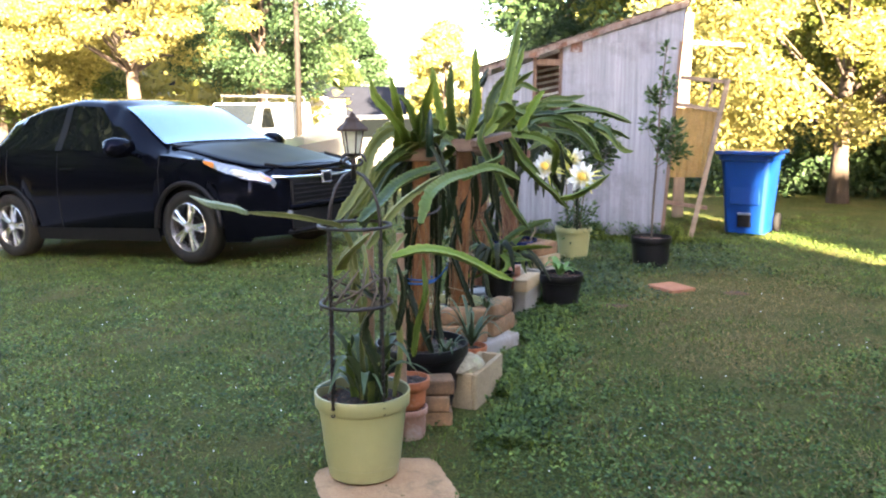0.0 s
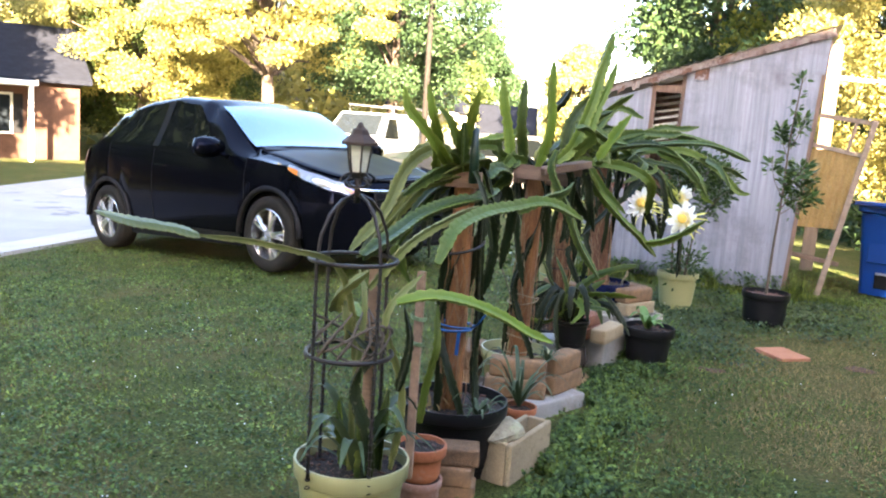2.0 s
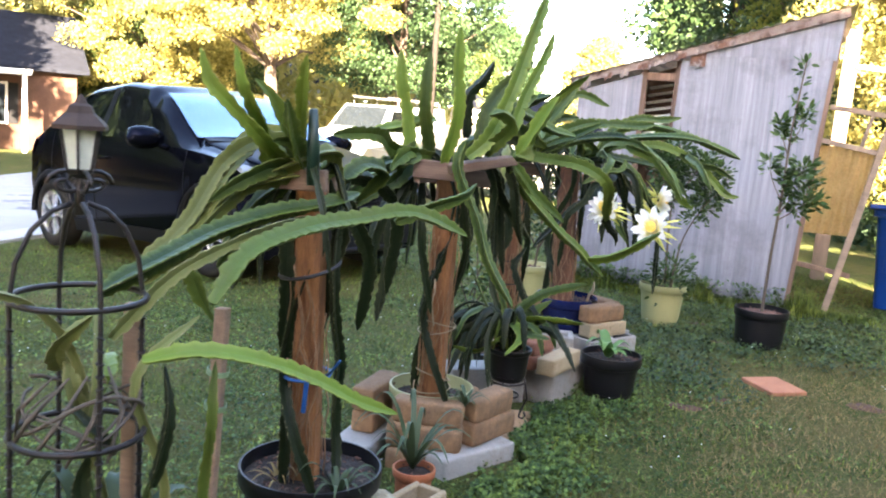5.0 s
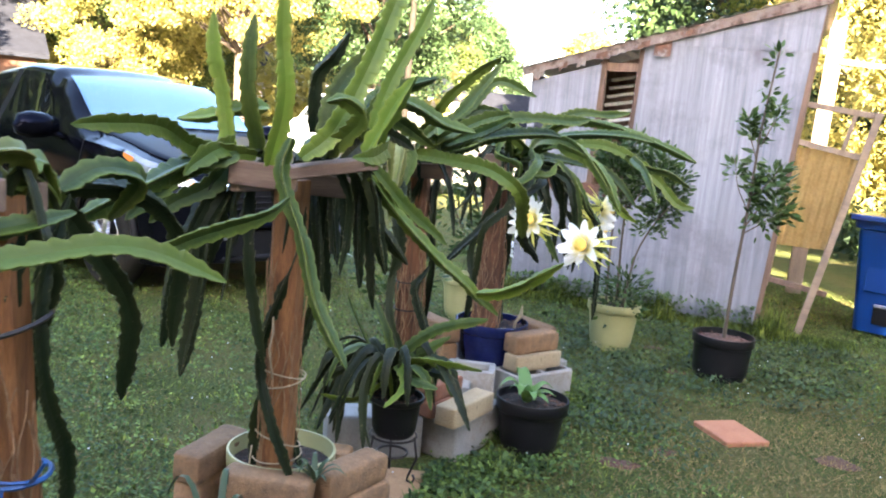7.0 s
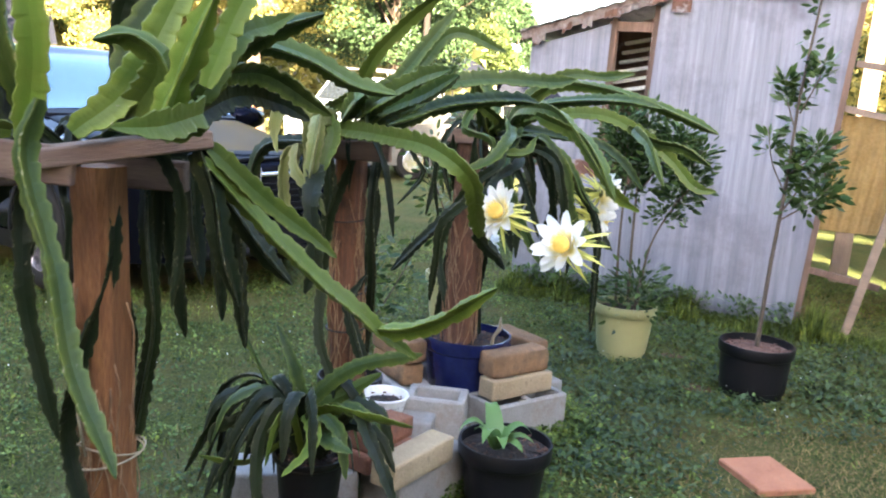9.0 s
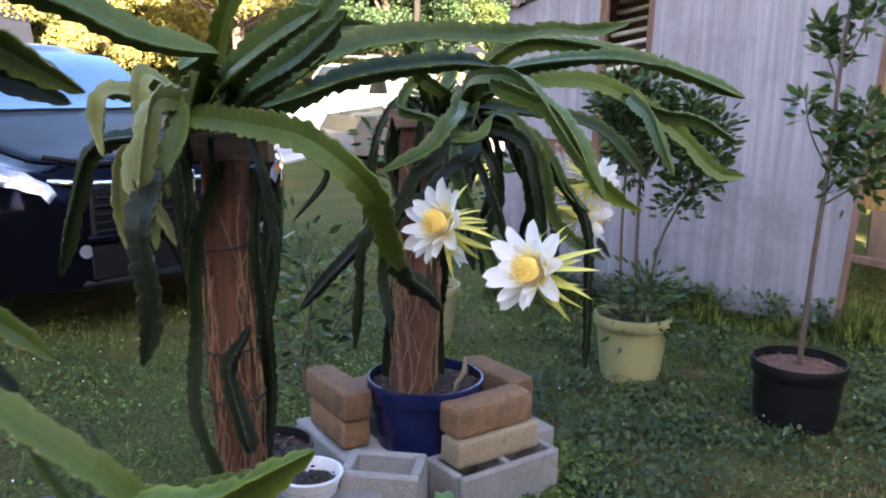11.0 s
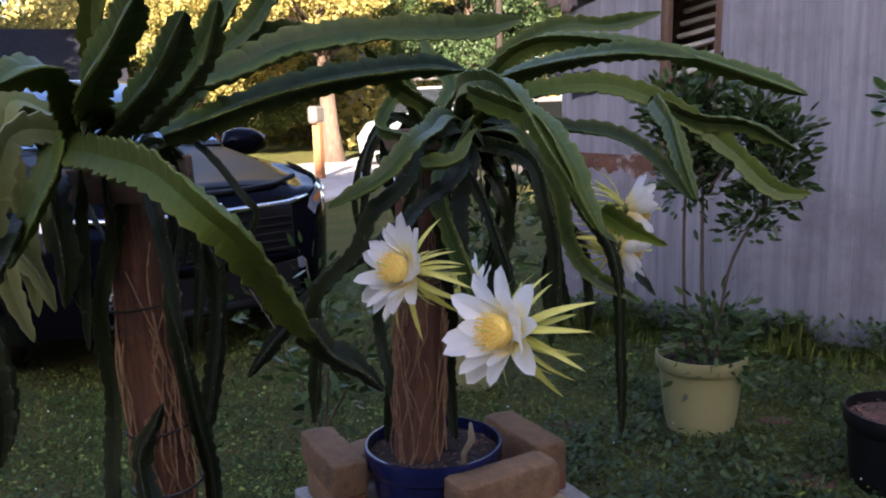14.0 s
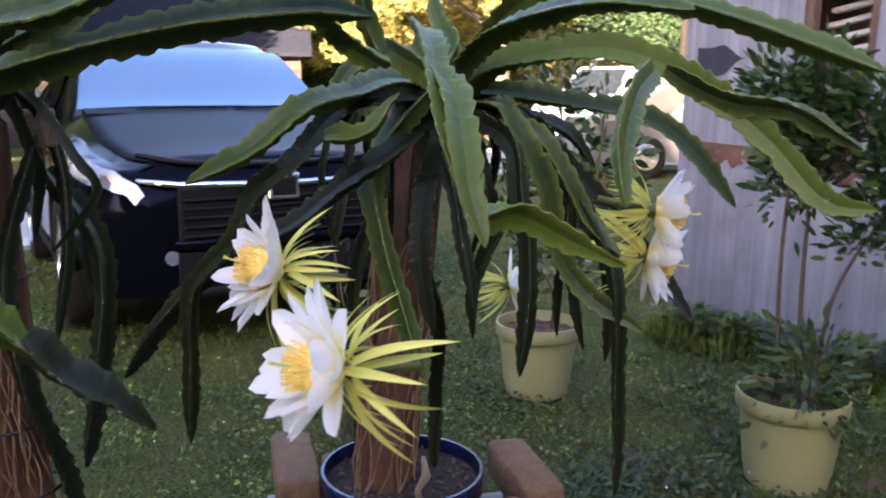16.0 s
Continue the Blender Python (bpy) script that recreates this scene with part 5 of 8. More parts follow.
# round the blue pot
brick("cap", 0.50, 7.19, 0.02, 8)
brick("cement", 0.83, 7.48, 0.0, 53)
brick("buff", 0.82, 7.47, 0.212, 53)
brick("paver", 0.80, 7.48, 0.313, 53)
brick("solid", 0.21, 7.50, -0.02, 139)
brick("paver_b", 0.20, 7.49, 0.195, 137)
brick("paver", 0.20, 7.48, 0.312, 139)
brick("solid", 0.76, 7.92, -0.02, 140)
brick("red", 0.76, 7.92, 0.192, 138)
brick("paver", 0.74, 7.89, 0.285, 140)
brick("solid", 0.24, 7.83, 0.0, 59)
brick("paver", 0.25, 7.81, 0.215, 59)

# paving slabs
s1 = part("paving_slab", Shape().box(0.28, 0.345, 0.04, None, 0.006), M_SLAB, m=at(2.01, 7.47, 0.006, 0, 0, 30))
tagged(s1, "square reddish paving slab sunk in the lawn", "slab")
def worn_slab(w, d, th, seed):
    """A sandy slab with crumbled, uneven edges and a slightly hollow face."""
    s, n = Shape(), 72
    rows = []
    for f, z in ((0.02, 0.0), (0.4, 0.002), (0.75, 0.001), (0.93, 0.0), (1.0, -0.010), (1.03, -th)):
        ring = []
        for j in range(n):
            a = 2 * math.pi * j / n
            k = (abs(math.cos(a)) ** 5 + abs(math.sin(a)) ** 5) ** -0.2 * (1 + 0.06 * noise.noise((math.cos(a) * 2.2, math.sin(a) * 2.2, seed)) + 0.03 * noise.noise((math.cos(a) * 9, math.sin(a) * 9, seed)))
            ring.append((w / 2 * f * k * math.cos(a), d / 2 * f * k * math.sin(a), z + 0.006 * noise.noise((f * 3 * math.cos(a), f * 3 * math.sin(a), seed + 4.0))))
        rows.append(ring + [ring[0]])
    return s.sheet(rows)


s2 = part("paving_slab", worn_slab(0.60, 0.66, 0.04, 2.0), M_SANDSLAB, m=at(0.42, 5.83, 0.012, 0, 0, 10), smooth=True)
tagged(s2, "sandy paving slab strewn with soil", "slab")
s3 = part("paving_slab", worn_slab(0.62, 0.60, 0.04, 5.0), M_SANDSLAB, m=at(-0.07, 3.07, 0.004, 0, 0, 20), smooth=True)
tagged(s3, "sandy paving slab under the first pot", "slab")


# ---------------------------------------------------------------- climbing cactus
def stem_shape(ctrl, r, seed=0, taper=0.35, pitch=0.041, ribs=3, twist=0.6):
    """A ribbed, scalloped cactus stem along a line of control points."""
    g = random.Random(seed)
    ctrl = [Vector(c) for c in ctrl]
    for i in range(1, len(ctrl) - 1):
        ctrl[i] = ctrl[i] + Vector((g.uniform(-1, 1), g.uniform(-1, 1), g.uniform(-1, 1))) * 0.008
    pts = curve_points(ctrl, 0.0095)
    kink = [g.uniform(0.25, 0.9) for _ in range(2)]
    wave, amp = g.uniform(4, 9), g.uniform(0.001, 0.004)
    n, s = len(pts), Shape()
    up, ph, run = None, g.random() * 6.28, 0.0
    k = ribs * 3
    for i, p in enumerate(pts):
        d = (pts[min(i + 1, n - 1)] - pts[max(i - 1, 0)]).normalized()
        if i:
            run += (p - pts[i - 1]).length
        if up is None:
            up = d.orthogonal().normalized()
        up = (up - d * up.dot(d)).normalized()
        side = d.cross(up)
        f = i / (n - 1)
        env = min(1.0, 0.55 + f * 5) * min(1.0, ((1 - f) * (n * 0.0095) / 0.11) ** 0.6 + 0.06)
        env *= 1 - taper * max(0.0, f - 0.5)
        for kk in kink:
            env *= 1 - 0.16 * math.exp(-((f - kk) * n * 0.0095 / 0.022) ** 2)
        p = p + (up * math.sin(run * wave * 2) + side * math.cos(run * wave * 1.6 + ph)) * amp * min(1.0, run * 8)
        for b in range(ribs):
            ang = ph + twist * run + 2 * math.pi * b / ribs
            u = ((run + b * pitch / 3) / pitch) % 1.0
            bump = 0.80 + 0.30 * (1 - u) * min(1.0, u * 6) + 0.13 * noise.noise((run * 22, b * 7.0, seed * 1.3)) + 0.08 * noise.noise((run * 70, b * 5.0, seed * 2.1))
            rr = r * env * bump
            for o, q, a in ((-0.055, 1.0, 1.0), (0.055, 1.0, 1.0), (math.pi / ribs, 0.27, 0.0)):
                c = ang + o
                s.v.append(tuple(p + (up * math.cos(c) + side * math.sin(c)) * (rr if a else r * env * q)))
                s.a.append(a)
    for i in range(n - 1):
        s.f += [(i * k + j, i * k + (j + 1) % k, (i + 1) * k + (j + 1) % k, (i + 1) * k + j) for j in range(k)]
    s.f += [tuple(range(k))[::-1], tuple((n - 1) * k + j for j in range(k))]
    return s


class Cactus:
    """A cactus plant whose stems are parts; its foot is the thing's place."""

    def __init__(self, label, x, y, z, seed, name="dragon_fruit_cactus"):
        self.o, self.g, self.n = Vector((x, y, z)), random.Random(seed), seed * 1000
        self.t = thing(name, label, "cactus", (x, y, z))

    def stem(self, pts, r=0.03, material=None, ribs=3, name="stem", twist=0.6, pitch=0.041):
        self.n += 1
        pts = [Vector(p) for p in pts]
        if len(pts) > 3 and pts[0].z > 1.3:
            pts[0] = pts[0] + Vector((self.g.uniform(-0.05, 0.05), self.g.uniform(-0.05, 0.05), self.g.uniform(-0.05, 0.02)))
        return part(name, stem_shape([Vector(p) - self.o for p in pts], r * 0.99, self.n, ribs=ribs, twist=twist, pitch=pitch), material or M_STEM, self.t)

    def climb(self, x, y, z0, z1, n, rad, r=0.028, material=None):
        """Stems tied along a post."""
        for i in range(n):
            a = 2 * math.pi * (i + self.g.random() * 0.5) / n
            self.stem([(x + (rad + 0.03 * self.g.random()) * math.cos(a + 0.8 * math.sin(j * 1.3 + i)), y + (rad + 0.02) * math.sin(a + 0.8 * math.sin(j * 1.3 + i)), z0 + (z1 - z0) * j / 5) for j in range(6)], r, material or M_STEM_OLD_SHADED)


# first post
c1 = Cactus("climbing dragon fruit cactus on the first post", 0.021, 4.182, 0.3, 1)
c1.climb(0.0, 4.12, 0.30, 1.42, 3, 0.08, 0.026)
T1 = (0.02, 4.02, 1.43)
c1.stem([(-0.182, 3.18, 1.168), (-0.117, 3.35, 1.235), (-0.08, 3.55, 1.295), (-0.006, 3.75, 1.334), (0.087, 3.95, 1.355), (0.148, 4.1, 1.388)], 0.036)
c1.stem([(0.071, 3.28, 1.151), (0.099, 3.4, 1.262), (0.155, 3.6, 1.305), (0.249, 3.78, 1.334), (0.384, 3.95, 1.352), (0.533, 4.085, 1.28)], 0.034)
c1.stem([(-0.037, 3.15, 1.021), (0.073, 3.2, 1.05), (0.19, 3.3, 1.024), (0.317, 3.4, 0.955), (0.417, 3.48, 0.895), (0.496, 3.55, 0.839)], 0.027, M_STEM_YOUNG)
c1.stem([(-0.061, 3.95, 1.489), (-0.075, 3.8, 1.556), (-0.131, 3.7, 1.64), (-0.177, 3.66, 1.714), (-0.203, 3.65, 1.807)], 0.03, M_STEM_YOUNG)
c1.stem([(-0.086, 3.95, 1.509), (-0.083, 3.8, 1.609), (-0.086, 3.7, 1.71), (-0.109, 3.68, 1.82)], 0.028, M_STEM_YOUNG)
c1.stem([(0.046, 3.98, 1.507), (-0.005, 3.85, 1.599), (-0.038, 3.78, 1.674), (-0.079, 3.75, 1.733)], 0.03)
c1.stem([(-0.003, 3.95, 1.504), (-0.071, 3.85, 1.469), (-0.133, 3.75, 1.415), (-0.194, 3.7, 1.356)], 0.036)
c1.stem([(-0.053, 4, 1.465), (-0.149, 3.95, 1.342), (-0.219, 3.9, 1.209), (-0.255, 3.88, 1.117)], 0.038)
c1.stem([(-0.081, 4.05, 1.438), (-0.176, 4.1, 1.263), (-0.267, 4.12, 1.132), (-0.33, 4.12, 0.991)], 0.036, M_STEM_OLD_SHADED)
c1.stem([(-0.183, 3.6, 1.161), (-0.166, 3.62, 1.086), (-0.122, 3.64, 1.003)], 0.034)
c1.stem([(0.036, 4.1, 1.445), (0.063, 4.3, 1.266), (0.085, 4.4, 1.08), (0.042, 4.45, 0.819)], 0.036, M_STEM_OLD_SHADED)
c1.stem([(0.034, 4.15, 1.431), (0.105, 4.4, 1.4), (0.142, 4.55, 1.251), (0.103, 4.6, 0.941)], 0.034, M_STEM_OLD_SHADED)
c1.stem([(0.048, 4.1, 1.446), (0.102, 4.25, 1.472), (0.141, 4.35, 1.442), (0.036, 4.38, 1.328)], 0.036)
c1.stem([(0.022, 4, 1.458), (0.038, 4.1, 1.494), (0.052, 4.15, 1.423), (0.058, 4.18, 1.321)], 0.034)
c1.stem([(-0, 3.95, 1.473), (0.005, 3.85, 1.539), (-0.009, 3.75, 1.552)], 0.036)
c1.stem([(0.018, 4.05, 1.414), (0.066, 4.08, 1.32), (0.091, 4.1, 1.221), (0.053, 4.1, 1.087), (0.024, 4.12, 0.869)], 0.034, M_STEM_OLD_SHADED)
c1.stem([(-0.014, 3.95, 1.523), (0.041, 3.85, 1.624), (0.088, 3.75, 1.746), (0.104, 3.72, 1.807)], 0.03, M_STEM_YOUNG)
c1.stem([(0.008, 3.9, 1.501), (0.031, 3.8, 1.588), (0.045, 3.72, 1.677)], 0.034)
c1.stem([(-0.023, 4, 1.415), (-0.062, 4, 1.25), (-0.073, 4.02, 1.034), (-0.09, 4.05, 0.817)], 0.033, M_STEM_OLD_SHADED)
c1.stem([(0.034, 4.1, 1.472), (0.048, 4.15, 1.406), (0.026, 4.2, 1.304), (-0.028, 4.2, 1.227)], 0.036)
# second post
c2 = Cactus("climbing dragon fruit cactus on the second post", 0.189, 5.29, 0.325, 2)
c2.climb(0.155, 5.27, 0.30, 1.40, 3, 0.08, 0.026)
T2 = (0.18, 5.15, 1.45)
c2.stem([(0.254, 4.95, 1.496), (0.262, 4.9, 1.679), (0.262, 4.87, 1.869), (0.263, 4.86, 2.035)], 0.036, M_STEM_YOUNG)
c2.stem([(0.124, 5.05, 1.499), (0.099, 5.02, 1.671), (0.096, 5, 1.812), (0.103, 5, 1.939)], 0.036)
c2.stem([(0.059, 5, 1.525), (0.027, 4.97, 1.68), (0.006, 4.95, 1.805), (-0.011, 4.95, 1.936)], 0.036, M_STEM_YOUNG)
c2.stem([(0.324, 5, 1.514), (0.386, 5.03, 1.589), (0.443, 5.12, 1.808), (0.487, 5.22, 2.017), (0.537, 5.32, 2.248)], 0.044, M_STEM_YOUNG)
c2.stem([(0.284, 5.05, 1.539), (0.339, 5.1, 1.672), (0.423, 5.15, 1.822), (0.519, 5.2, 1.936)], 0.04)
c2.stem([(0.403, 5.2, 1.604), (0.473, 5.3, 1.772), (0.525, 5.4, 1.959), (0.564, 5.45, 2.09)], 0.034, M_STEM_YOUNG)
c2.stem([(0.104, 4.95, 1.491), (0.029, 4.8, 1.522), (0.028, 4.6, 1.567), (-0.012, 4.45, 1.583), (-0.065, 4.35, 1.568)], 0.038)
c2.stem([(0.135, 5.05, 1.631), (0.059, 5.02, 1.642), (-0.041, 5, 1.611), (-0.154, 4.99, 1.584)], 0.034, M_STEM_YOUNG)
c2.stem([(0.103, 4.95, 1.515), (0.078, 4.85, 1.514), (0.061, 4.75, 1.466), (0.055, 4.7, 1.434)], 0.042)
c2.stem([(0.09, 4.92, 1.5), (0.003, 4.8, 1.455), (-0.037, 4.6, 1.388), (-0.087, 4.4, 1.312)], 0.044)
c2.stem([(0.07, 4.92, 1.489), (-0.007, 4.82, 1.431), (-0.046, 4.7, 1.364), (-0.066, 4.6, 1.295)], 0.042)
c2.stem([(0.049, 5, 1.457), (-0, 4.95, 1.38), (-0.06, 4.85, 1.334), (-0.116, 4.8, 1.26)], 0.042)
c2.stem([(0.011, 5, 1.416), (-0.026, 4.9, 1.252), (-0.06, 4.85, 1.106), (-0.07, 4.82, 0.859)], 0.038, M_STEM_OLD_SHADED)
c2.stem([(0.022, 5, 1.398), (0.015, 4.92, 1.218), (0.017, 4.88, 1.037), (-0.017, 4.85, 0.759)], 0.036, M_STEM_OLD_SHADED)
c2.stem([(0.065, 5.05, 1.438), (0.001, 5.05, 1.297), (-0.029, 5.05, 1.177), (-0.042, 5.05, 1.097)], 0.034, M_STEM_OLD_SHADED)
c2.stem([(0.2, 4.35, 1.271), (0.265, 4.4, 1.302), (0.333, 4.45, 1.33), (0.401, 4.52, 1.369), (0.439, 4.6, 1.421)], 0.03)
c2.stem([(0.279, 4.88, 1.554), (0.304, 4.84, 1.454), (0.399, 4.78, 1.265), (0.483, 4.74, 1.095), (0.603, 4.7, 0.927)], 0.029)
c2.stem([(0.089, 5.05, 1.384), (0.093, 5.05, 1.193), (0.115, 5.06, 1.018), (0.167, 5.08, 0.771)], 0.026, M_STEM_OLD_SHADED)
c2.stem([(0.466, 5.2, 1.484), (0.52, 5.27, 1.409), (0.581, 5.34, 1.323), (0.642, 5.4, 1.257), (0.694, 5.43, 1.21)], 0.03)
c2.stem([(0.46, 5.2, 1.483), (0.519, 5.25, 1.36), (0.604, 5.3, 1.264), (0.693, 5.35, 1.176), (0.783, 5.38, 1.099), (0.836, 5.41, 1.047), (0.9, 5.5, 0.959)], 0.028)
c2.stem([(0.829, 5.395, 1.056), (0.913, 5.37, 1.075), (0.996, 5.33, 1.119), (1.074, 5.29, 1.17), (1.146, 5.25, 1.231)], 0.027, M_STEM_YOUNG)
c2.stem([(0.452, 5.15, 1.476), (0.489, 5.2, 1.365), (0.511, 5.22, 1.239), (0.529, 5.25, 1.105)], 0.034, M_STEM_OLD_SHADED)
c2.stem([(0.396, 5.3, 1.449), (0.391, 5.45, 1.308), (0.447, 5.5, 1.199), (0.523, 5.55, 1.1)], 0.036, M_STEM_OLD_SHADED)
c2.stem([(0.498, 4.95, 1.522), (0.583, 4.9, 1.603), (0.641, 4.88, 1.692), (0.691, 4.86, 1.778)], 0.038, M_STEM_YOUNG)
c2.stem([(0.4, 5.05, 1.55), (0.49, 5, 1.65), (0.446, 4.95, 1.692), (0.404, 4.9, 1.684)], 0.04)
c2.stem([(0.386, 5.3, 1.61), (0.415, 5.4, 1.717), (0.45, 5.5, 1.761), (0.503, 5.55, 1.802)], 0.04)
c2.stem([(0.372, 5.3, 1.598), (0.348, 5.55, 1.718), (0.43, 5.75, 1.711), (0.54, 5.85, 1.646), (0.663, 5.9, 1.615)], 0.04)
c2.stem([(0.366, 5.2, 1.544), (0.344, 5.4, 1.62), (0.391, 5.6, 1.65), (0.549, 5.7, 1.549)], 0.042)
c2.stem([(0.497, 5, 1.538), (0.564, 5, 1.551), (0.576, 4.85, 1.533), (0.556, 4.75, 1.537)], 0.038)
c2.stem([(0.379, 5.2, 1.533), (0.348, 5.5, 1.584), (0.379, 5.7, 1.569), (0.438, 5.8, 1.527)], 0.04, M_STEM_OLD_SHADED)
c2.stem([(0.223, 5.3, 1.465), (0.182, 5.45, 1.392), (0.193, 5.5, 1.216), (0.229, 5.5, 0.919)], 0.03, M_STEM_OLD_SHADED)
c2.stem([(0.223, 5.3, 1.465), (0.181, 5.55, 1.386), (0.194, 5.6, 1.205), (0.22, 5.6, 1.049)], 0.03, M_STEM_OLD_SHADED)
c2.stem([(0.223, 5.3, 1.465), (0.328, 5.4, 1.41), (0.341, 5.45, 1.239), (0.373, 5.45, 1)], 0.03, M_STEM_OLD_SHADED)
c2.stem([(0.223, 5.3, 1.465), (0.36, 5.45, 1.411), (0.375, 5.5, 1.238), (0.415, 5.5, 0.917)], 0.03, M_STEM_OLD_SHADED)
c2.stem([(0.223, 5.3, 1.465), (0.185, 5.65, 1.382), (0.2, 5.7, 1.196), (0.224, 5.7, 1.081)], 0.03, M_STEM_OLD_SHADED)
c2.stem([(0.223, 5.3, 1.465), (0.078, 5.55, 1.375), (0.089, 5.6, 1.193), (0.11, 5.6, 1.103)], 0.03, M_STEM_OLD_SHADED)
c2.stem([(0.258, 5.2, 1.549), (0.343, 5.4, 1.648), (0.417, 5.55, 1.742), (0.562, 5.6, 1.813)], 0.038)
c2.stem([(0.205, 5.2, 1.564), (0.243, 5.2, 1.759), (0.29, 5.22, 1.849), (0.337, 5.25, 1.93)], 0.034, M_STEM_OLD_SHADED)
# third post
c3 = Cactus("climbing dragon fruit cactus on the third post", 0.23, 6.645, 0.202, 3)
c3.climb(0.24, 6.65, 0.15, 1.40, 2, 0.09, 0.026)
T3 = (0.24, 6.62, 1.43)
c3.stem([(0.199, 6.5, 1.479), (0.496, 6.3, 1.468), (0.674, 6.2, 1.452), (0.804, 6.15, 1.413), (0.844, 6.2, 1.335), (0.839, 6.3, 1.242), (0.832, 6.4, 1.137)], 0.042)
c3.stem([(0.828, 6.38, 1.173), (0.843, 6.42, 1.127), (0.873, 6.47, 1.067), (0.902, 6.52, 1.013)], 0.034, M_STEM_OLD_SHADED)
c3.stem([(0.347, 6.6, 1.599), (0.498, 6.65, 1.625), (0.618, 6.75, 1.672), (0.758, 6.85, 1.693), (0.932, 6.95, 1.699), (1.036, 7, 1.723)], 0.042)
c3.stem([(0.381, 6.6, 1.493), (0.477, 6.65, 1.532), (0.528, 6.75, 1.57), (0.644, 6.85, 1.602), (0.795, 6.95, 1.629), (0.89, 7.02, 1.619)], 0.042)
c3.stem([(0.276, 6.5, 1.496), (0.468, 6.4, 1.553), (0.631, 6.3, 1.626), (0.767, 6.2, 1.691)], 0.04)
c3.stem([(0.35, 6.5, 1.508), (0.52, 6.45, 1.572), (0.64, 6.4, 1.658), (0.714, 6.35, 1.725)], 0.044)
c3.stem([(0.281, 6.45, 1.51), (0.472, 6.3, 1.592), (0.628, 6.2, 1.665), (0.768, 6.1, 1.705)], 0.042)
c3.stem([(0.267, 6.45, 1.521), (0.384, 6.3, 1.604), (0.427, 6.2, 1.628), (0.459, 6.1, 1.59)], 0.04)
c3.stem([(0.378, 6.4, 1.585), (0.404, 6.36, 1.543), (0.406, 6.34, 1.508)], 0.04)
c3.stem([(0.16, 6.5, 1.543), (0.225, 6.35, 1.524), (0.24, 6.28, 1.433), (0.224, 6.25, 1.235)], 0.038, M_STEM_PALE)
c3.stem([(0.216, 6.5, 1.496), (0.251, 6.4, 1.456), (0.249, 6.35, 1.373), (0.222, 6.3, 1.258)], 0.036)
c3.stem([(0.15, 6.5, 1.461), (0.234, 6.42, 1.364), (0.256, 6.4, 1.253), (0.244, 6.4, 1.159)], 0.036, M_STEM_OLD_SHADED)
c3.stem([(0.206, 6.35, 1.382), (0.255, 6.25, 1.301), (0.277, 6.2, 1.207), (0.293, 6.2, 1.028), (0.261, 6.2, 0.902)], 0.04, M_STEM_OLD_SHADED)
c3.stem([(0.125, 6.55, 1.485), (0.05, 6.4, 1.544), (0.036, 6.38, 1.449), (0.044, 6.38, 1.373)], 0.032, M_STEM_PALE)
c3.stem([(0.147, 6.55, 1.486), (0.141, 6.42, 1.563), (0.152, 6.4, 1.359), (0.169, 6.4, 1.137)], 0.03, M_STEM_PALE)
c3.stem([(0.158, 6.55, 1.467), (0.225, 6.45, 1.494), (0.226, 6.42, 1.362), (0.2, 6.42, 1.273)], 0.028, M_STEM_PALE)
c3.stem([(0.05, 6.4, 1.391), (0.125, 6.38, 1.32), (0.204, 6.37, 1.231), (0.246, 6.37, 1.158)], 0.028, M_STEM_PALE)
c3.stem([(0.084, 6.5, 1.426), (0.045, 6.45, 1.368), (0.035, 6.45, 1.209), (0.091, 6.45, 1.062)], 0.03, M_STEM_PALE)
c3.stem([(0.079, 6.6, 1.441), (-0.07, 6.5, 1.397), (-0.127, 6.48, 1.234), (-0.197, 6.48, 1.021)], 0.034, M_STEM_OLD_SHADED)
c3.stem([(0.166, 6.6, 1.526), (0.295, 6.5, 1.61), (0.413, 6.4, 1.758), (0.543, 6.35, 1.879), (0.665, 6.3, 1.958)], 0.034)
c3.stem([(0.253, 6.6, 1.55), (0.383, 6.7, 1.674), (0.469, 6.75, 1.798), (0.575, 6.8, 1.952)], 0.036)
c3.stem([(0.255, 6.7, 1.548), (0.416, 6.85, 1.72), (0.549, 6.9, 1.87), (0.744, 7, 1.819)], 0.034)
c3.stem([(0.256, 6.7, 1.507), (0.417, 6.85, 1.689), (0.563, 6.95, 1.728)], 0.036)
c3.stem([(0.218, 6.8, 1.331), (0.273, 6.85, 1.133), (0.221, 6.85, 0.811), (0.164, 6.85, 0.618)], 0.032, M_STEM_OLD_SHADED)
c3.stem([(0.399, 6.45, 0.596), (0.31, 6.5, 0.777), (0.354, 6.52, 0.88), (0.368, 6.52, 0.927)], 0.03, M_STEM_OLD_SHADED)
# fourth post, in the blue pot
c4 = Cactus("flowering dragon fruit cactus in the blue pot", 0.533, 7.563, 0.43, 4)
c4.climb(0.47, 7.64, 0.42, 1.44, 3, 0.10, 0.028)
T4 = (0.50, 7.70, 1.45)
part("withered_stem", Shape().tube([(0.155, -0.12, 0.0), (0.165, -0.145, 0.06), (0.195, -0.15, 0.11), (0.20, -0.17, 0.17)], [0.010, 0.008, 0.012, 0.005], 7), M_TWINE, c4.t, "grey withered stem", smooth=True)
c4.stem([(0.59, 7.7, 1.47), (0.761, 7.65, 1.647), (0.89, 7.63, 1.713), (1.076, 7.62, 1.701), (1.267, 7.61, 1.663), (1.461, 7.64, 1.602), (1.625, 7.67, 1.533)], 0.036)
c4.stem([(0.59, 7.7, 1.47), (0.73, 7.75, 1.668), (0.898, 7.8, 1.756), (1.064, 7.85, 1.773), (1.205, 7.88, 1.796)], 0.036)
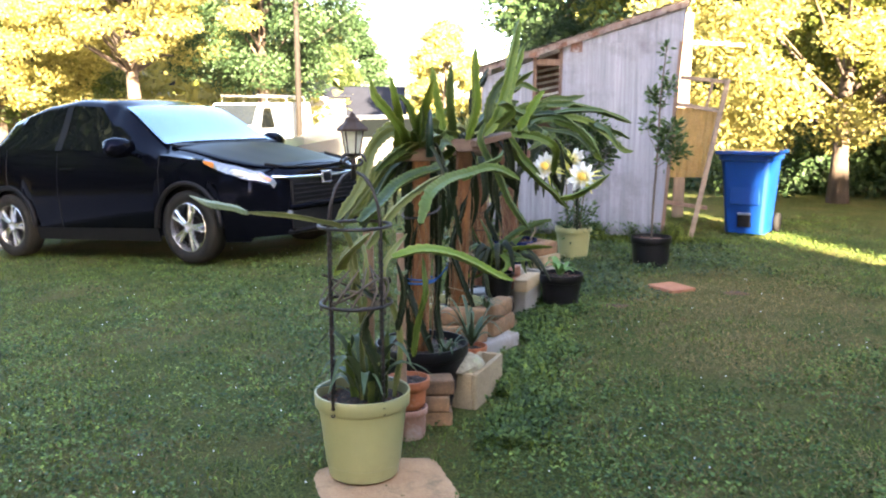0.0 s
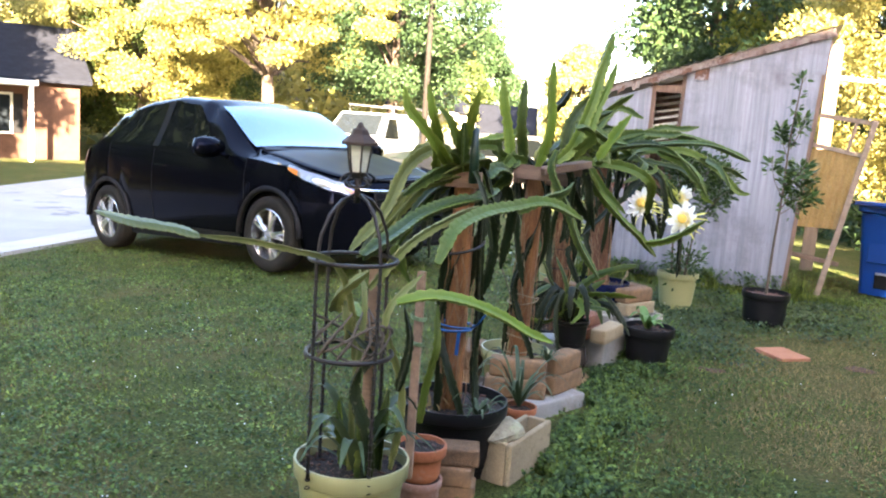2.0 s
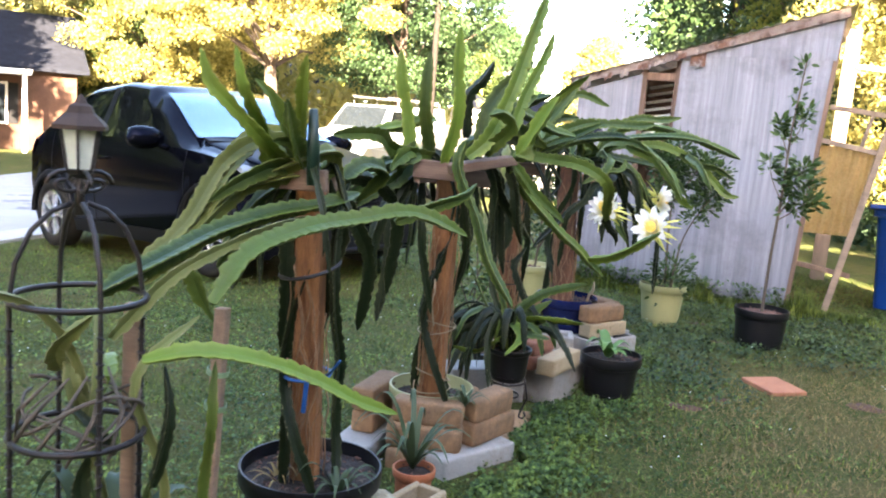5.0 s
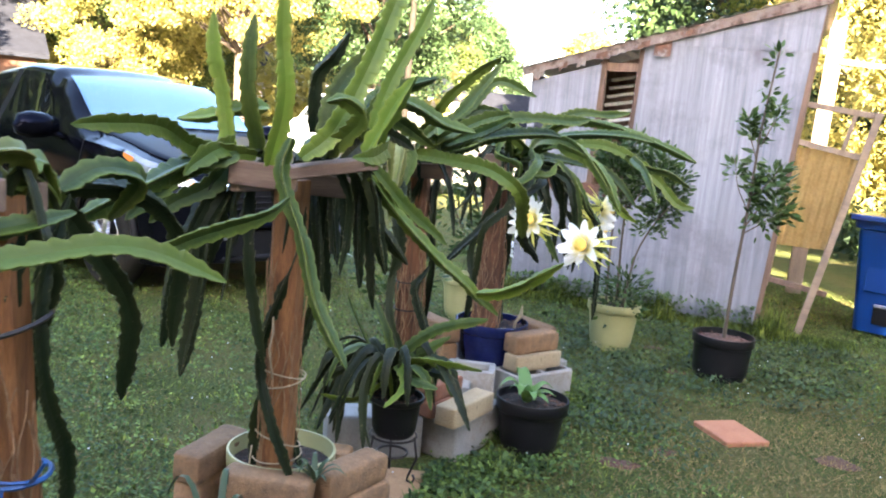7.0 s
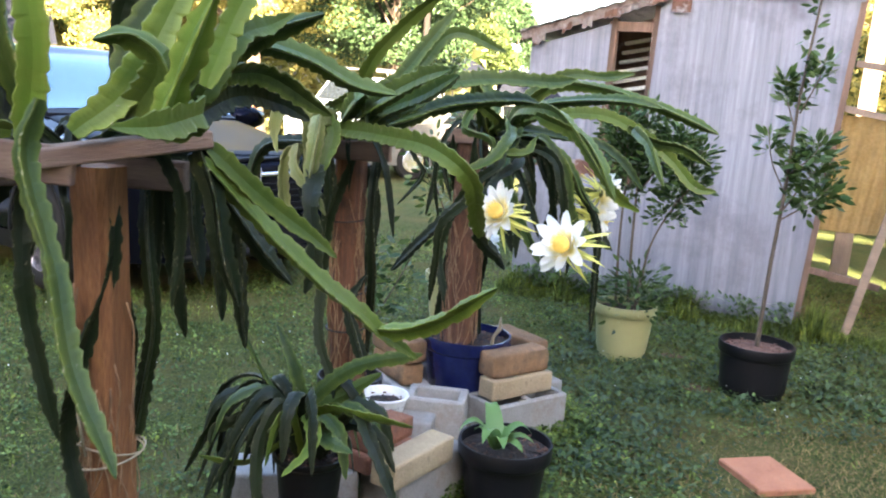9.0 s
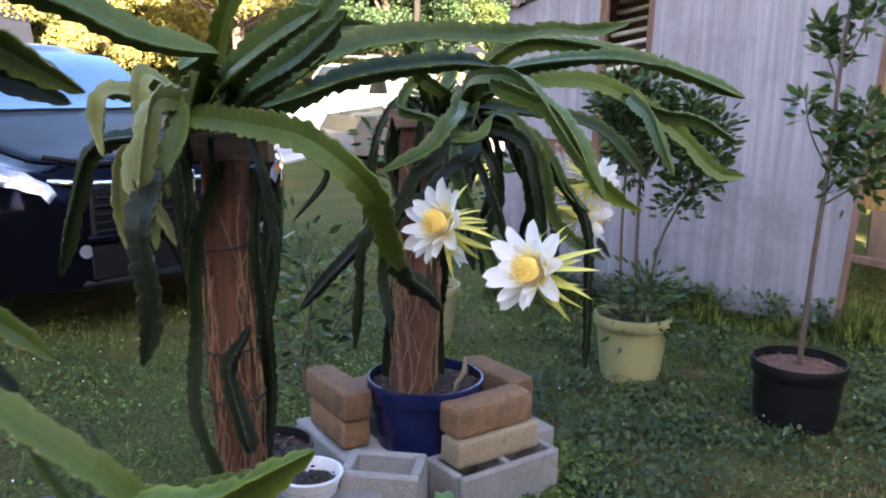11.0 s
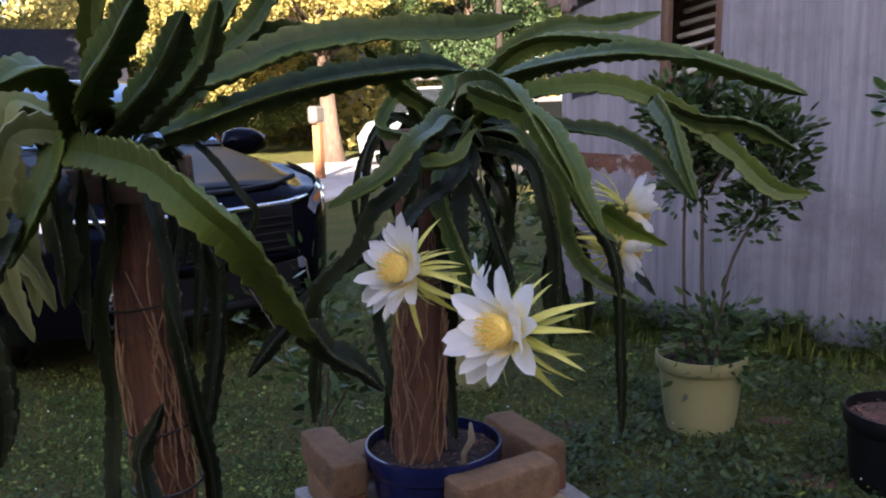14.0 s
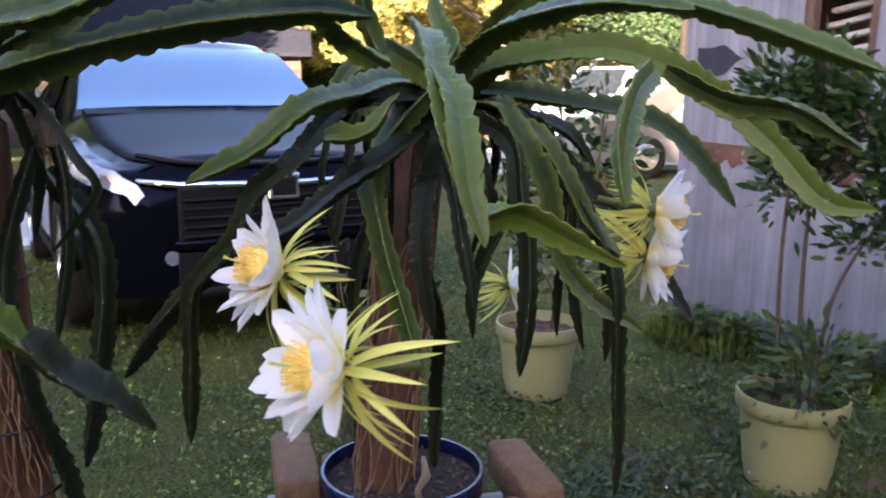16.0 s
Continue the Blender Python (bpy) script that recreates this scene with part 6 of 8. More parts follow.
c4.stem([(0.59, 7.7, 1.47), (0.725, 7.65, 1.537), (0.908, 7.63, 1.573), (1.095, 7.62, 1.581), (1.27, 7.63, 1.5), (1.427, 7.63, 1.387), (1.55, 7.62, 1.292), (1.645, 7.62, 1.275)], 0.04)
c4.stem([(1.222, 7.63, 1.524), (1.349, 7.62, 1.476), (1.484, 7.61, 1.457), (1.609, 7.61, 1.387)], 0.032)
c4.stem([(1.224, 7.4, 1.563), (1.334, 7.15, 1.491), (1.389, 7, 1.412), (1.423, 6.93, 1.337)], 0.028)
c4.stem([(0.59, 7.7, 1.47), (0.73, 7.75, 1.483), (0.902, 7.8, 1.456), (1.076, 7.83, 1.433), (1.198, 7.85, 1.356), (1.308, 7.86, 1.22)], 0.034)
c4.stem([(0.59, 7.7, 1.47), (0.725, 7.4, 1.571), (0.912, 7.13, 1.592), (1.035, 7, 1.528), (1.133, 6.92, 1.433), (1.202, 6.86, 1.35), (1.245, 6.84, 1.282)], 0.036)
c4.stem([(1.2, 6.9, 1.34), (1.212, 7, 1.303), (1.253, 7.1, 1.246), (1.333, 7.16, 1.199)], 0.03, M_STEM_YOUNG)
c4.stem([(0.59, 7.7, 1.47), (0.796, 7.6, 1.447), (0.893, 7.55, 1.398), (0.954, 7.55, 1.271), (0.993, 7.57, 1.14), (1.063, 7.6, 1.023), (1.187, 7.625, 0.943)], 0.034)
c4.stem([(0.59, 7.7, 1.47), (0.774, 7.75, 1.407), (0.857, 7.85, 1.296), (0.961, 7.92, 1.174), (1.065, 8, 1.022), (1.176, 8.02, 0.876)], 0.03, M_STEM_OLD_SHADED)
c4.stem([(0.59, 7.7, 1.47), (0.877, 7.6, 1.396), (0.971, 7.6, 1.294), (1.046, 7.62, 1.186), (1.127, 7.62, 1.119)], 0.03)
c4.stem([(0.59, 7.7, 1.47), (0.72, 7.3, 1.511), (0.766, 7.1, 1.487), (0.789, 6.95, 1.453), (0.747, 6.85, 1.388), (0.636, 6.8, 1.321)], 0.034)
c4.stem([(0.59, 7.7, 1.47), (0.751, 7.3, 1.475), (0.735, 7.1, 1.443), (0.757, 6.95, 1.364), (0.688, 6.92, 1.293), (0.642, 6.88, 1.201), (0.569, 6.86, 1.095), (0.541, 6.86, 0.938), (0.521, 6.87, 0.766)], 0.026, M_STEM_OLD_SHADED)
c4.stem([(0.59, 7.7, 1.47), (0.784, 7.2, 1.361), (0.732, 7.1, 1.284), (0.703, 7, 1.224), (0.593, 6.92, 1.155), (0.486, 6.86, 1.035), (0.353, 6.84, 0.882)], 0.03, M_STEM_OLD_SHADED)
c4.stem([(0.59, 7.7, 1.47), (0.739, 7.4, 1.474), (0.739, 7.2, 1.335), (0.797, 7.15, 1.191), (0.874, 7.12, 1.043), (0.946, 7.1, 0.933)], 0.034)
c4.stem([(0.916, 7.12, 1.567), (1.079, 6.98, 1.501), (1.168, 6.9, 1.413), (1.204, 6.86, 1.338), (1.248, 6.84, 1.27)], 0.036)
c4.stem([(0.59, 7.7, 1.47), (0.717, 7.5, 1.38), (0.696, 7.45, 1.26), (0.711, 7.42, 1.116), (0.757, 7.4, 0.919)], 0.036, M_STEM_OLD_SHADED)
c4.stem([(0.59, 7.7, 1.47), (0.875, 7.5, 1.387), (0.967, 7.45, 1.256), (0.981, 7.44, 1.094), (0.969, 7.44, 0.843)], 0.03, M_STEM_OLD_SHADED)
c4.stem([(0.59, 7.7, 1.47), (0.768, 7.6, 1.294), (0.788, 7.6, 1.155), (0.744, 7.6, 1.004), (0.74, 7.6, 0.853)], 0.026, M_STEM_OLD_SHADED)
c4.stem([(0.59, 7.7, 1.47), (0.814, 7.8, 1.356), (0.864, 7.85, 1.13), (0.884, 7.86, 0.943), (0.933, 7.86, 0.793)], 0.024, M_STEM_OLD_SHADED)
c4.stem([(0.78, 7.66, 1.46), (0.96, 7.65, 1.303), (1.069, 7.62, 1.155), (1.124, 7.6, 1.032), (1.131, 7.62, 0.781), (1.133, 7.63, 0.52)], 0.024, M_STEM_OLD_SHADED)
c4.stem([(0.75, 7.8, 1.42), (0.836, 7.9, 1.198), (0.92, 7.95, 1.059), (0.955, 7.95, 0.872), (0.953, 7.95, 0.74)], 0.026, M_STEM_OLD_SHADED)
c4.stem([(0.59, 7.7, 1.47), (0.555, 7.9, 1.419), (0.647, 8, 1.42), (0.751, 8.05, 1.373), (0.822, 8.1, 1.26)], 0.03, M_STEM_OLD_SHADED)
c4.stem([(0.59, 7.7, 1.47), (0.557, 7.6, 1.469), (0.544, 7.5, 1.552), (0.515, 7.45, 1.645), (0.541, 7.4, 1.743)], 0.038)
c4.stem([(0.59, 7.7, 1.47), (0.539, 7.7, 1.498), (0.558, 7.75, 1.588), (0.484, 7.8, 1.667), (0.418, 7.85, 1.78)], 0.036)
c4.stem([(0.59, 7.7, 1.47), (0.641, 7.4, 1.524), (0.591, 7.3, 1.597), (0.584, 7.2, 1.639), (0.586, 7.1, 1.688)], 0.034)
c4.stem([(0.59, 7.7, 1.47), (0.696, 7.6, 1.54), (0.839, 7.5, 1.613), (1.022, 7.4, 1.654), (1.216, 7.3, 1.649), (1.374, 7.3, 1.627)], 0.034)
c4.stem([(0.59, 7.7, 1.47), (0.686, 7.5, 1.357), (0.774, 7.45, 1.247), (0.841, 7.4, 1.109), (0.878, 7.38, 1.001)], 0.024, M_STEM_OLD_SHADED)
c4.stem([(0.59, 7.7, 1.47), (0.801, 7.9, 1.328), (0.862, 7.9, 1.139), (0.834, 7.9, 0.962), (0.826, 7.9, 0.801)], 0.022, M_STEM_OLD_SHADED)
c4.stem([(0.59, 7.7, 1.47), (0.519, 7.5, 1.572), (0.499, 7.35, 1.476), (0.637, 7.3, 1.438), (0.642, 7.3, 1.342)], 0.024)
c4.stem([(0.765, 7.05, 1.38), (0.85, 7.05, 1.405), (0.881, 7.08, 1.458), (0.892, 7.1, 1.484)], 0.026)
# thin stems packed below the crowns, with shade put into their dark colour
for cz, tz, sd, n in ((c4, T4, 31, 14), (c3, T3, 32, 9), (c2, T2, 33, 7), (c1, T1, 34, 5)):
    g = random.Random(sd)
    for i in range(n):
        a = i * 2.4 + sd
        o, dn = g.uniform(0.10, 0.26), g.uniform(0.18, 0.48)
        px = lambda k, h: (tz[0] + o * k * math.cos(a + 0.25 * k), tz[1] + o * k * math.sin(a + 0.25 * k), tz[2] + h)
        cz.stem([tz, px(0.55, 0.05), px(1.0, -0.06), px(1.1, -0.5 * dn), px(1.0 + g.uniform(-0.3, 0.3), -dn)], g.uniform(0.011, 0.019), M_STEM_OLD_SHADED, pitch=0.03)
for q in ([(-0.107, 3.95, 1.546), (-0.214, 3.85, 1.475), (-0.279, 3.70, 1.284), (-0.364, 3.55, 1.116)], [(0.08, 3.98, 1.519), (-0.128, 3.85, 1.403), (-0.25, 3.70, 1.235), (-0.347, 3.60, 1.09)],
          [(-0.163, 3.95, 1.543), (-0.252, 3.85, 1.419), (-0.255, 3.75, 1.282), (-0.26, 3.65, 1.117)], [(-0.039, 3.92, 1.433), (-0.193, 3.80, 1.348), (-0.235, 3.70, 1.198), (-0.292, 3.60, 1.153)], [(-0.148, 4.05, 1.57), (-0.23, 4.0, 1.497), (-0.294, 3.95, 1.385), (-0.323, 3.92, 1.289)]):
    c1.stem([(0.0, 4.03, 1.42)] + q, 0.033, M_STEM_OLIVE)
# stems on the trellis of the first pot
c0 = Cactus("young cactus stems tied to the iron trellis", -0.148, 3.211, 0.335, 5)
c0.stem([(-0.13, 3.244, 0.358), (-0.184, 3.176, 0.73), (-0.20, 3.12, 1.02), (-0.225, 2.99, 1.17), (-0.30, 2.83, 1.225), (-0.40, 2.68, 1.26), (-0.495, 2.537, 1.289)], 0.014, M_STEM_PALE, pitch=0.03)
c0.stem([(-0.488, 2.555, 1.286), (-0.515, 2.44, 1.312), (-0.535, 2.28, 1.350), (-0.542, 2.132, 1.386)], 0.023, M_STEM_OLIVE, 2, twist=0.05, pitch=0.03)
for q, r in (([(-0.128, 3.12, 0.342), (-0.109, 3.10, 0.523), (-0.134, 3.10, 0.633), (-0.163, 3.10, 0.757)], 0.032), ([(-0.211, 3.20, 0.333), (-0.236, 3.20, 0.479), (-0.244, 3.18, 0.63)], 0.026), ([(-0.094, 3.22, 0.351), (-0.084, 3.24, 0.508), (-0.078, 3.25, 0.666)], 0.028)):
    c0.stem(q, r, M_STEM)
c0.stem([(-0.107, 3.107, 0.352), (-0.104, 3.083, 0.533), (-0.15, 3.081, 0.684), (-0.135, 3.083, 0.791)], 0.034, M_STEM_OLD_SHADED)
c0.stem([(-0.274, 3.158, 0.965), (-0.216, 3.073, 1.048), (-0.12, 3.066, 1.144)], 0.030, M_STEM_PALE)
c0.stem([(-0.229, 3.209, 0.817), (-0.202, 3.121, 0.943), (-0.248, 3.15, 1.072)], 0.026, M_STEM_PALE)
c0.stem([(-0.165, 3.215, 0.732), (-0.117, 3.109, 0.835), (-0.19, 3.064, 0.919)], 0.020, M_STEM_OLD_SHADED)
c0.stem([(-0.023, 3.179, 0.687), (-0.0, 3.206, 0.86), (-0.026, 3.235, 0.99)], 0.020, M_STEM_OLD_SHADED)
c0.stem([(-0.05, 3.244, 0.358), (-0.023, 3.239, 0.679), (-0.084, 3.199, 0.946), (0.007, 3.335, 1.101)], 0.018, M_STEM_PALE)
c0.stem([(-0.188, 3.165, 0.354), (-0.163, 3.117, 0.728), (-0.155, 3.136, 0.997), (-0.201, 3.185, 1.138)], 0.016, M_STEM_PALE)
c0.stem([(-0.158, 3.191, 1.052), (-0.046, 3.278, 1.206), (0.067, 3.468, 1.298), (0.142, 3.661, 1.348)], 0.024, M_STEM_PALE)
c0.stem([(-0.204, 3.25, 0.926), (-0.277, 3.346, 0.951), (-0.356, 3.45, 0.88)], 0.030, M_STEM_YOUNG)
c0.stem([(0.031, 3.33, 0.522), (0.055, 3.298, 0.681), (0.1, 3.256, 0.841), (0.082, 3.293, 1.003)], 0.019)


# ---------------------------------------------------------------- night-blooming flowers
def petal_shape(ln, w, cup, n=7, blunt=0.6):
    """A petal along +x, bowed by cup."""
    s = Shape()
    rows = []
    for i in range(n + 1):
        f = i / n
        ww = w * math.sin(math.pi * min(1, 0.14 + 0.86 * f)) ** blunt
        rows.append([(ln * f, ww * k, cup * f * f * ln + 0.25 * ww * k * k * 4) for k in (-0.5, -0.25, 0, 0.25, 0.5)])
    return s.sheet(rows)


PETAL = petal_shape(0.114, 0.047, 0.10, 8, 0.46).mesh("petal", True)
SEPAL = petal_shape(0.134, 0.0155, -0.7, 9, 0.7).mesh("sepal", True)


def flower(x, y, z, face, size, seed, label):
    """An open blossom that faces along the given way, on its scaly tube."""
    g = random.Random(seed)
    f = Vector(face).normalized()
    m = f.to_track_quat("Z", "Y").to_matrix().to_4x4()
    t = new("cactus_flower")
    t.empty_display_size = 0.05
    t.matrix_basis = Matrix.Translation((x, y, z)) @ m @ Matrix.Diagonal((size, size, size, 1))
    tagged(t, label, "flower", group="blossoms on the cactus")
    for ring_n, el, k, r in ((6, 58, 0.82, 0.040), (8, 38, 1.0, 0.034), (9, 15, 1.08, 0.024)):
        for i in range(ring_n):
            a = 360 * (i + g.uniform(-0.25, 0.25)) / ring_n + el * 3
            part("petal", PETAL, M_PETAL, t, m=at(0, 0, -0.055, 0, 0, a) @ at(r, 0, 0, g.uniform(-18, 18), -el + g.uniform(-14, 12), g.uniform(-10, 10)) @ Matrix.Scale(k * g.uniform(0.85, 1.12), 4))
    for i in range(25):
        a = 360 * (i + g.uniform(-0.4, 0.4)) / 25
        part("sepal", SEPAL, M_SEPAL, t, m=at(0, 0, -0.060 - 0.025 * g.random(), 0, 0, a) @ at(0.014, 0, 0, g.uniform(-25, 25), g.uniform(-16, 38), g.uniform(-12, 12)) @ Matrix.Scale(g.uniform(0.7, 1.15), 4))
    st = Shape()
    st.lathe([(0.0, -0.05), (0.026, -0.04), (0.036, -0.018), (0.036, -0.004), (0.027, 0.007), (0.014, 0.013), (0.0, 0.014)], 24)
    for i in range(80):
        a, r = i * 2.4, 0.041 * math.sqrt((i + 0.5) / 80) * g.uniform(0.9, 1.1)
        h = 0.023 - 0.25 * r + 0.006 * g.random()
        st.tube([(r * 0.75 * math.cos(a), r * 0.75 * math.sin(a), -0.012), (r * math.cos(a), r * math.sin(a), h), (r * 1.02 * math.cos(a), r * 1.02 * math.sin(a), h + 0.004)], [0.0012, 0.0013, 0.0022], 4)
    part("throat", Shape().lathe([(0.006, -0.058), (0.030, -0.046), (0.042, -0.026), (0.047, -0.014)], 24, cap=False), M_THROAT, t, "pale yellow throat", smooth=True)
    part("flower_centre", st, M_STAMEN, t, "golden ball of stamens")
    part("pistil", Shape().tube([(0.004, 0, 0.02), (0.006, 0.002, 0.052), (0.012, 0.004, 0.060)], [0.002, 0.0025, 0.004], 6), M_SEPAL, t)
    tb = Shape()
    tb.tube([(0, 0, -0.045), (0.0, 0.002, -0.09), (0.0, 0.010, -0.14), (0, 0.022, -0.21)], [0.024, 0.012, 0.0095, 0.008], 10)
    for i in range(16):
        a, zz = i * 2.4, -0.045 - 0.009 * i
        tb.tube([(0.009 * math.cos(a), 0.009 * math.sin(a) + 0.004, zz), (0.024 * math.cos(a), 0.024 * math.sin(a) + 0.004, zz + 0.032)], [0.004, 0.0008], 4)
    part("tube", tb, M_STEM_PALE, t, "pale green scaly flower tube", smooth=True)


flower(0.782, 6.815, 1.188, (-0.42, -0.95, 0.36), 0.88, 1, "open white cactus blossom with yellow centre and lime sepals")
flower(1.080, 6.635, 1.112, (-0.42, -0.95, 0.28), 0.90, 2, "large open white cactus blossom with yellow centre")
flower(1.150, 7.900, 1.185, (0.9, 0.35, -0.05), 0.95, 3, "open white cactus blossom seen from behind, near the shed")
flower(1.120, 7.930, 1.050, (0.9, 0.35, -0.2), 0.95, 4, "open white cactus blossom seen from behind, near the shed")
flower(0.44, 8.38, 0.81, (0.8, 0.5, 0.2), 0.9, 5, "half-hidden white cactus blossom behind the row")


# ---------------------------------------------------------------- wheeled bin
def build_bin():
    t = thing("wheeled_bin", "blue plastic wheeled refuse bin beside the gate", "bin", (3.72, 11.15, 0), -28)
    t.scale = (1.12, 1.12, 1.08)
    def slab(z, w, d): return [(-w / 2, -d / 2, z), (w / 2, -d / 2, z), (w / 2, d / 2, z), (-w / 2, d / 2, z)]
    s = Shape()
    prof = [(0.0, 0.46, 0.50), (0.30, 0.49, 0.54), (0.62, 0.53, 0.60), (0.88, 0.56, 0.66), (0.89, 0.61, 0.71), (0.96, 0.62, 0.72)]
    rows = []
    for z, w, d in prof:
        ring, c = [], 0.06
        for (sx, sy), a0 in (((1, -1), -90), ((1, 1), 0), ((-1, 1), 90), ((-1, -1), 180)):
            for k in range(4):
                a = radians(a0 + 30 * k)
                ring.append((sx * (w / 2 - c) + c * math.cos(a), sy * (d / 2 - c) + c * math.sin(a), z + 0.04))
        rows.append(ring + [ring[0]])
    s.sheet(rows)
    part("body", s, M_BINBLUE, t, smooth=True, round_at=30)
    lid = Shape()
    rows = []
    for k in range(7):
        f = k / 6
        rows.append([(-0.32 + 0.64 * i / 8, -0.38 + 0.76 * f, 1.01 + 0.05 * math.sin(math.pi * (0.15 + 0.7 * f)) - 0.02 * abs(i / 4 - 1) ** 3) for i in range(9)])
    lid.sheet(rows)
    lid.box(0.66, 0.03, 0.05, at(0, -0.39, 1.02), 0.01)
    lid.box(0.03, 0.78, 0.05, at(-0.325, 0, 1.02), 0.01)
    lid.box(0.03, 0.78, 0.05, at(0.325, 0, 1.02), 0.01)
    part("lid", lid, M_BINLID, t, smooth=True, round_at=30)
    part("front_recess", Shape().box(0.34, 0.02, 0.26, at(0, -0.285, 0.52), 0.01), M_BINBLUE, t)
    part("slot", Shape().box(0.15, 0.02, 0.16, at(0, -0.262, 0.20), 0.004), M_TRIM, t)
    part("catch_bar", Shape().box(0.15, 0.03, 0.03, at(0, -0.268, 0.28), 0.006), M_TIN, t, "grey metal catch bar")
    part("handle", Shape().tube([(-0.26, 0.38, 0.92), (-0.26, 0.44, 0.98), (0.26, 0.44, 0.98), (0.26, 0.38, 0.92)], 0.016, 8), M_BINBLUE, t)
    for sx in (-1, 1):
        part("wheel", Shape().lathe([(0, -0.03), (0.12, -0.03), (0.13, 0), (0.12, 0.03), (0, 0.03)], 20, at(sx * 0.27, 0.28, 0.13, 0, 90, 0)), M_TYRE, t, smooth=True)


build_bin()


# ---------------------------------------------------------------- trellis, shrubs and small plants
def build_trellis():
    t = thing("trellis", "black wrought-iron plant trellis topped by a small lantern", "trellis", (-0.195, 3.12, 0.40))
    zl, zu, r = 0.426, 0.765, 0.155
    for i in range(4):
        a = radians(45 + 90 * i + 10)
        leg = Shape()
        pts = [(r * math.cos(a), r * math.sin(a), z) for z in (-0.02, 0.2, zl, zu)]
        pts += [(r * math.cos(a) * math.cos(q), r * math.sin(a) * math.cos(q), zu + 0.23 * math.sin(q)) for q in (0.4, 0.8, 1.15, 1.45)]
        leg.tube(pts, 0.0065, 7)
        for k in range(26):
            z = -0.05 + k * 0.03
            leg.ring(0.0080, 0.0032, at(r * math.cos(a), r * math.sin(a), z, 24, 0, k * 50), 8, 4)
        part("leg", leg, M_IRON, t, smooth=True)
    for z in (zl, zu):
        hoop = Shape().ring(r, 0.008, at(0, 0, z), 36, 6)
        part("hoop", hoop, M_IRON, t, smooth=True)
    sc = Shape()
    for i in range(4):
        a = radians(55 + 90 * i)
        sp = [((0.016 + 0.032 * (1 - k / 18)) * math.cos(k * 0.55), 0.0, 0.036 * (1 - k / 18) * math.sin(k * 0.55)) for k in range(15)]
        sc.tube([(math.cos(a) * (0.028 + p[0]), math.sin(a) * (0.028 + p[0]), zu + 0.275 + p[2]) for p in sp], 0.005, 6)
    sc.tube([(0, 0, zu + 0.20), (0, 0, zu + 0.30)], [0.012, 0.010], 8)
    part("scroll", sc, M_IRON, t, smooth=True)
    z0 = zu + 0.298
    lan = part("lantern", Shape().lathe([(0.012, z0 - 0.01), (0.030, z0), (0.034, z0 + 0.01), (0.0, z0 + 0.012)], 6), M_IRON, t)
    part("glass", Shape().lathe([(0.028, z0 + 0.012), (0.044, z0 + 0.115), (0.0, z0 + 0.116)], 6), M_LANTERN, lan, "frosted lantern panes")
    for i in range(6):
        a = 2 * math.pi * i / 6
        part("cage_bar", Shape().tube([(0.031 * math.cos(a), 0.031 * math.sin(a), z0 + 0.01), (0.048 * math.cos(a), 0.048 * math.sin(a), z0 + 0.118)], 0.0035, 5), M_IRON, lan)
    part("lantern_roof", Shape().lathe([(0.050, z0 + 0.106), (0.066, z0 + 0.104), (0.067, z0 + 0.114), (0.052, z0 + 0.128), (0.034, z0 + 0.142), (0.028, z0 + 0.158), (0.016, z0 + 0.164), (0.012, z0 + 0.172), (0.007, z0 + 0.180), (0.0, z0 + 0.186)], 6), M_BRONZE, lan)
    wire = Shape()
    for k in range(7):
        wire.tube([(r * math.cos(q) * (0.72 + 0.05 * k), r * math.sin(q) * (0.8 + 0.04 * k), zl + 0.03 + 0.02 * (k % 3) + 0.05 * math.sin(q * 1.7 + 2.1 * k)) for q in (2.6 + 0.7 * k + 0.25 * j for j in range(14))], 0.0030 + 0.0012 * (k % 3), 5)
    for k in range(5):
        q = 3.4 + 0.6 * k
        wire.tube([(r * math.cos(q), r * math.sin(q), zl - 0.03), (r * 0.8 * math.cos(q + 0.5), r * 0.9 * math.sin(q + 0.5), zl + 0.07), (r * 0.4 * math.cos(q + 1.2), r * 0.5 * math.sin(q + 1.2), zl + 0.16)], [0.004, 0.007, 0.003], 5)
    part("dry_vine", wire, M_TWIG, t, smooth=True)


M_BRONZE = matter("bronzed_lantern", (0.060, 0.040, 0.030), (0.035, 0.024, 0.019), 14, 0.75, 0.0, 0.1, 60, spec=0.2)
M_LANTERN = matter("frosted_pane", (0.84, 0.84, 0.72), (0.74, 0.74, 0.62), 12, 0.4, 0, 0.0, 30, translucent=0.4)
build_trellis()


def stake(label, a, b, w, tie=()):
    t = thing("wooden_stake", label, "stake", a)
    o = Vector(a)
    bar_between("stick", (0, 0, 0), Vector(b) - o, w, w * 0.7, M_STAKE, t)
    for f in tie:
        p = (Vector(b) - o) * f
        part("tie", Shape().lathe([(w * 0.62, -0.009), (w * 0.66, -0.008), (w * 0.66, 0.008), (w * 0.62, 0.009)], 12, at(p.x, p.y, p.z, 12, 5, 45), False), M_GREENTIE, t, "pale green plastic tie")
    return t


stake("square wooden stake with pale green ties", (-0.035, 3.46, 0.24), (-0.055, 3.566, 1.07), 0.05, (0.66, 0.78))
stake("thin wooden stake beside the trellis", (-0.171, 3.30, 0.38), (-0.166, 3.30, 1.12), 0.045)


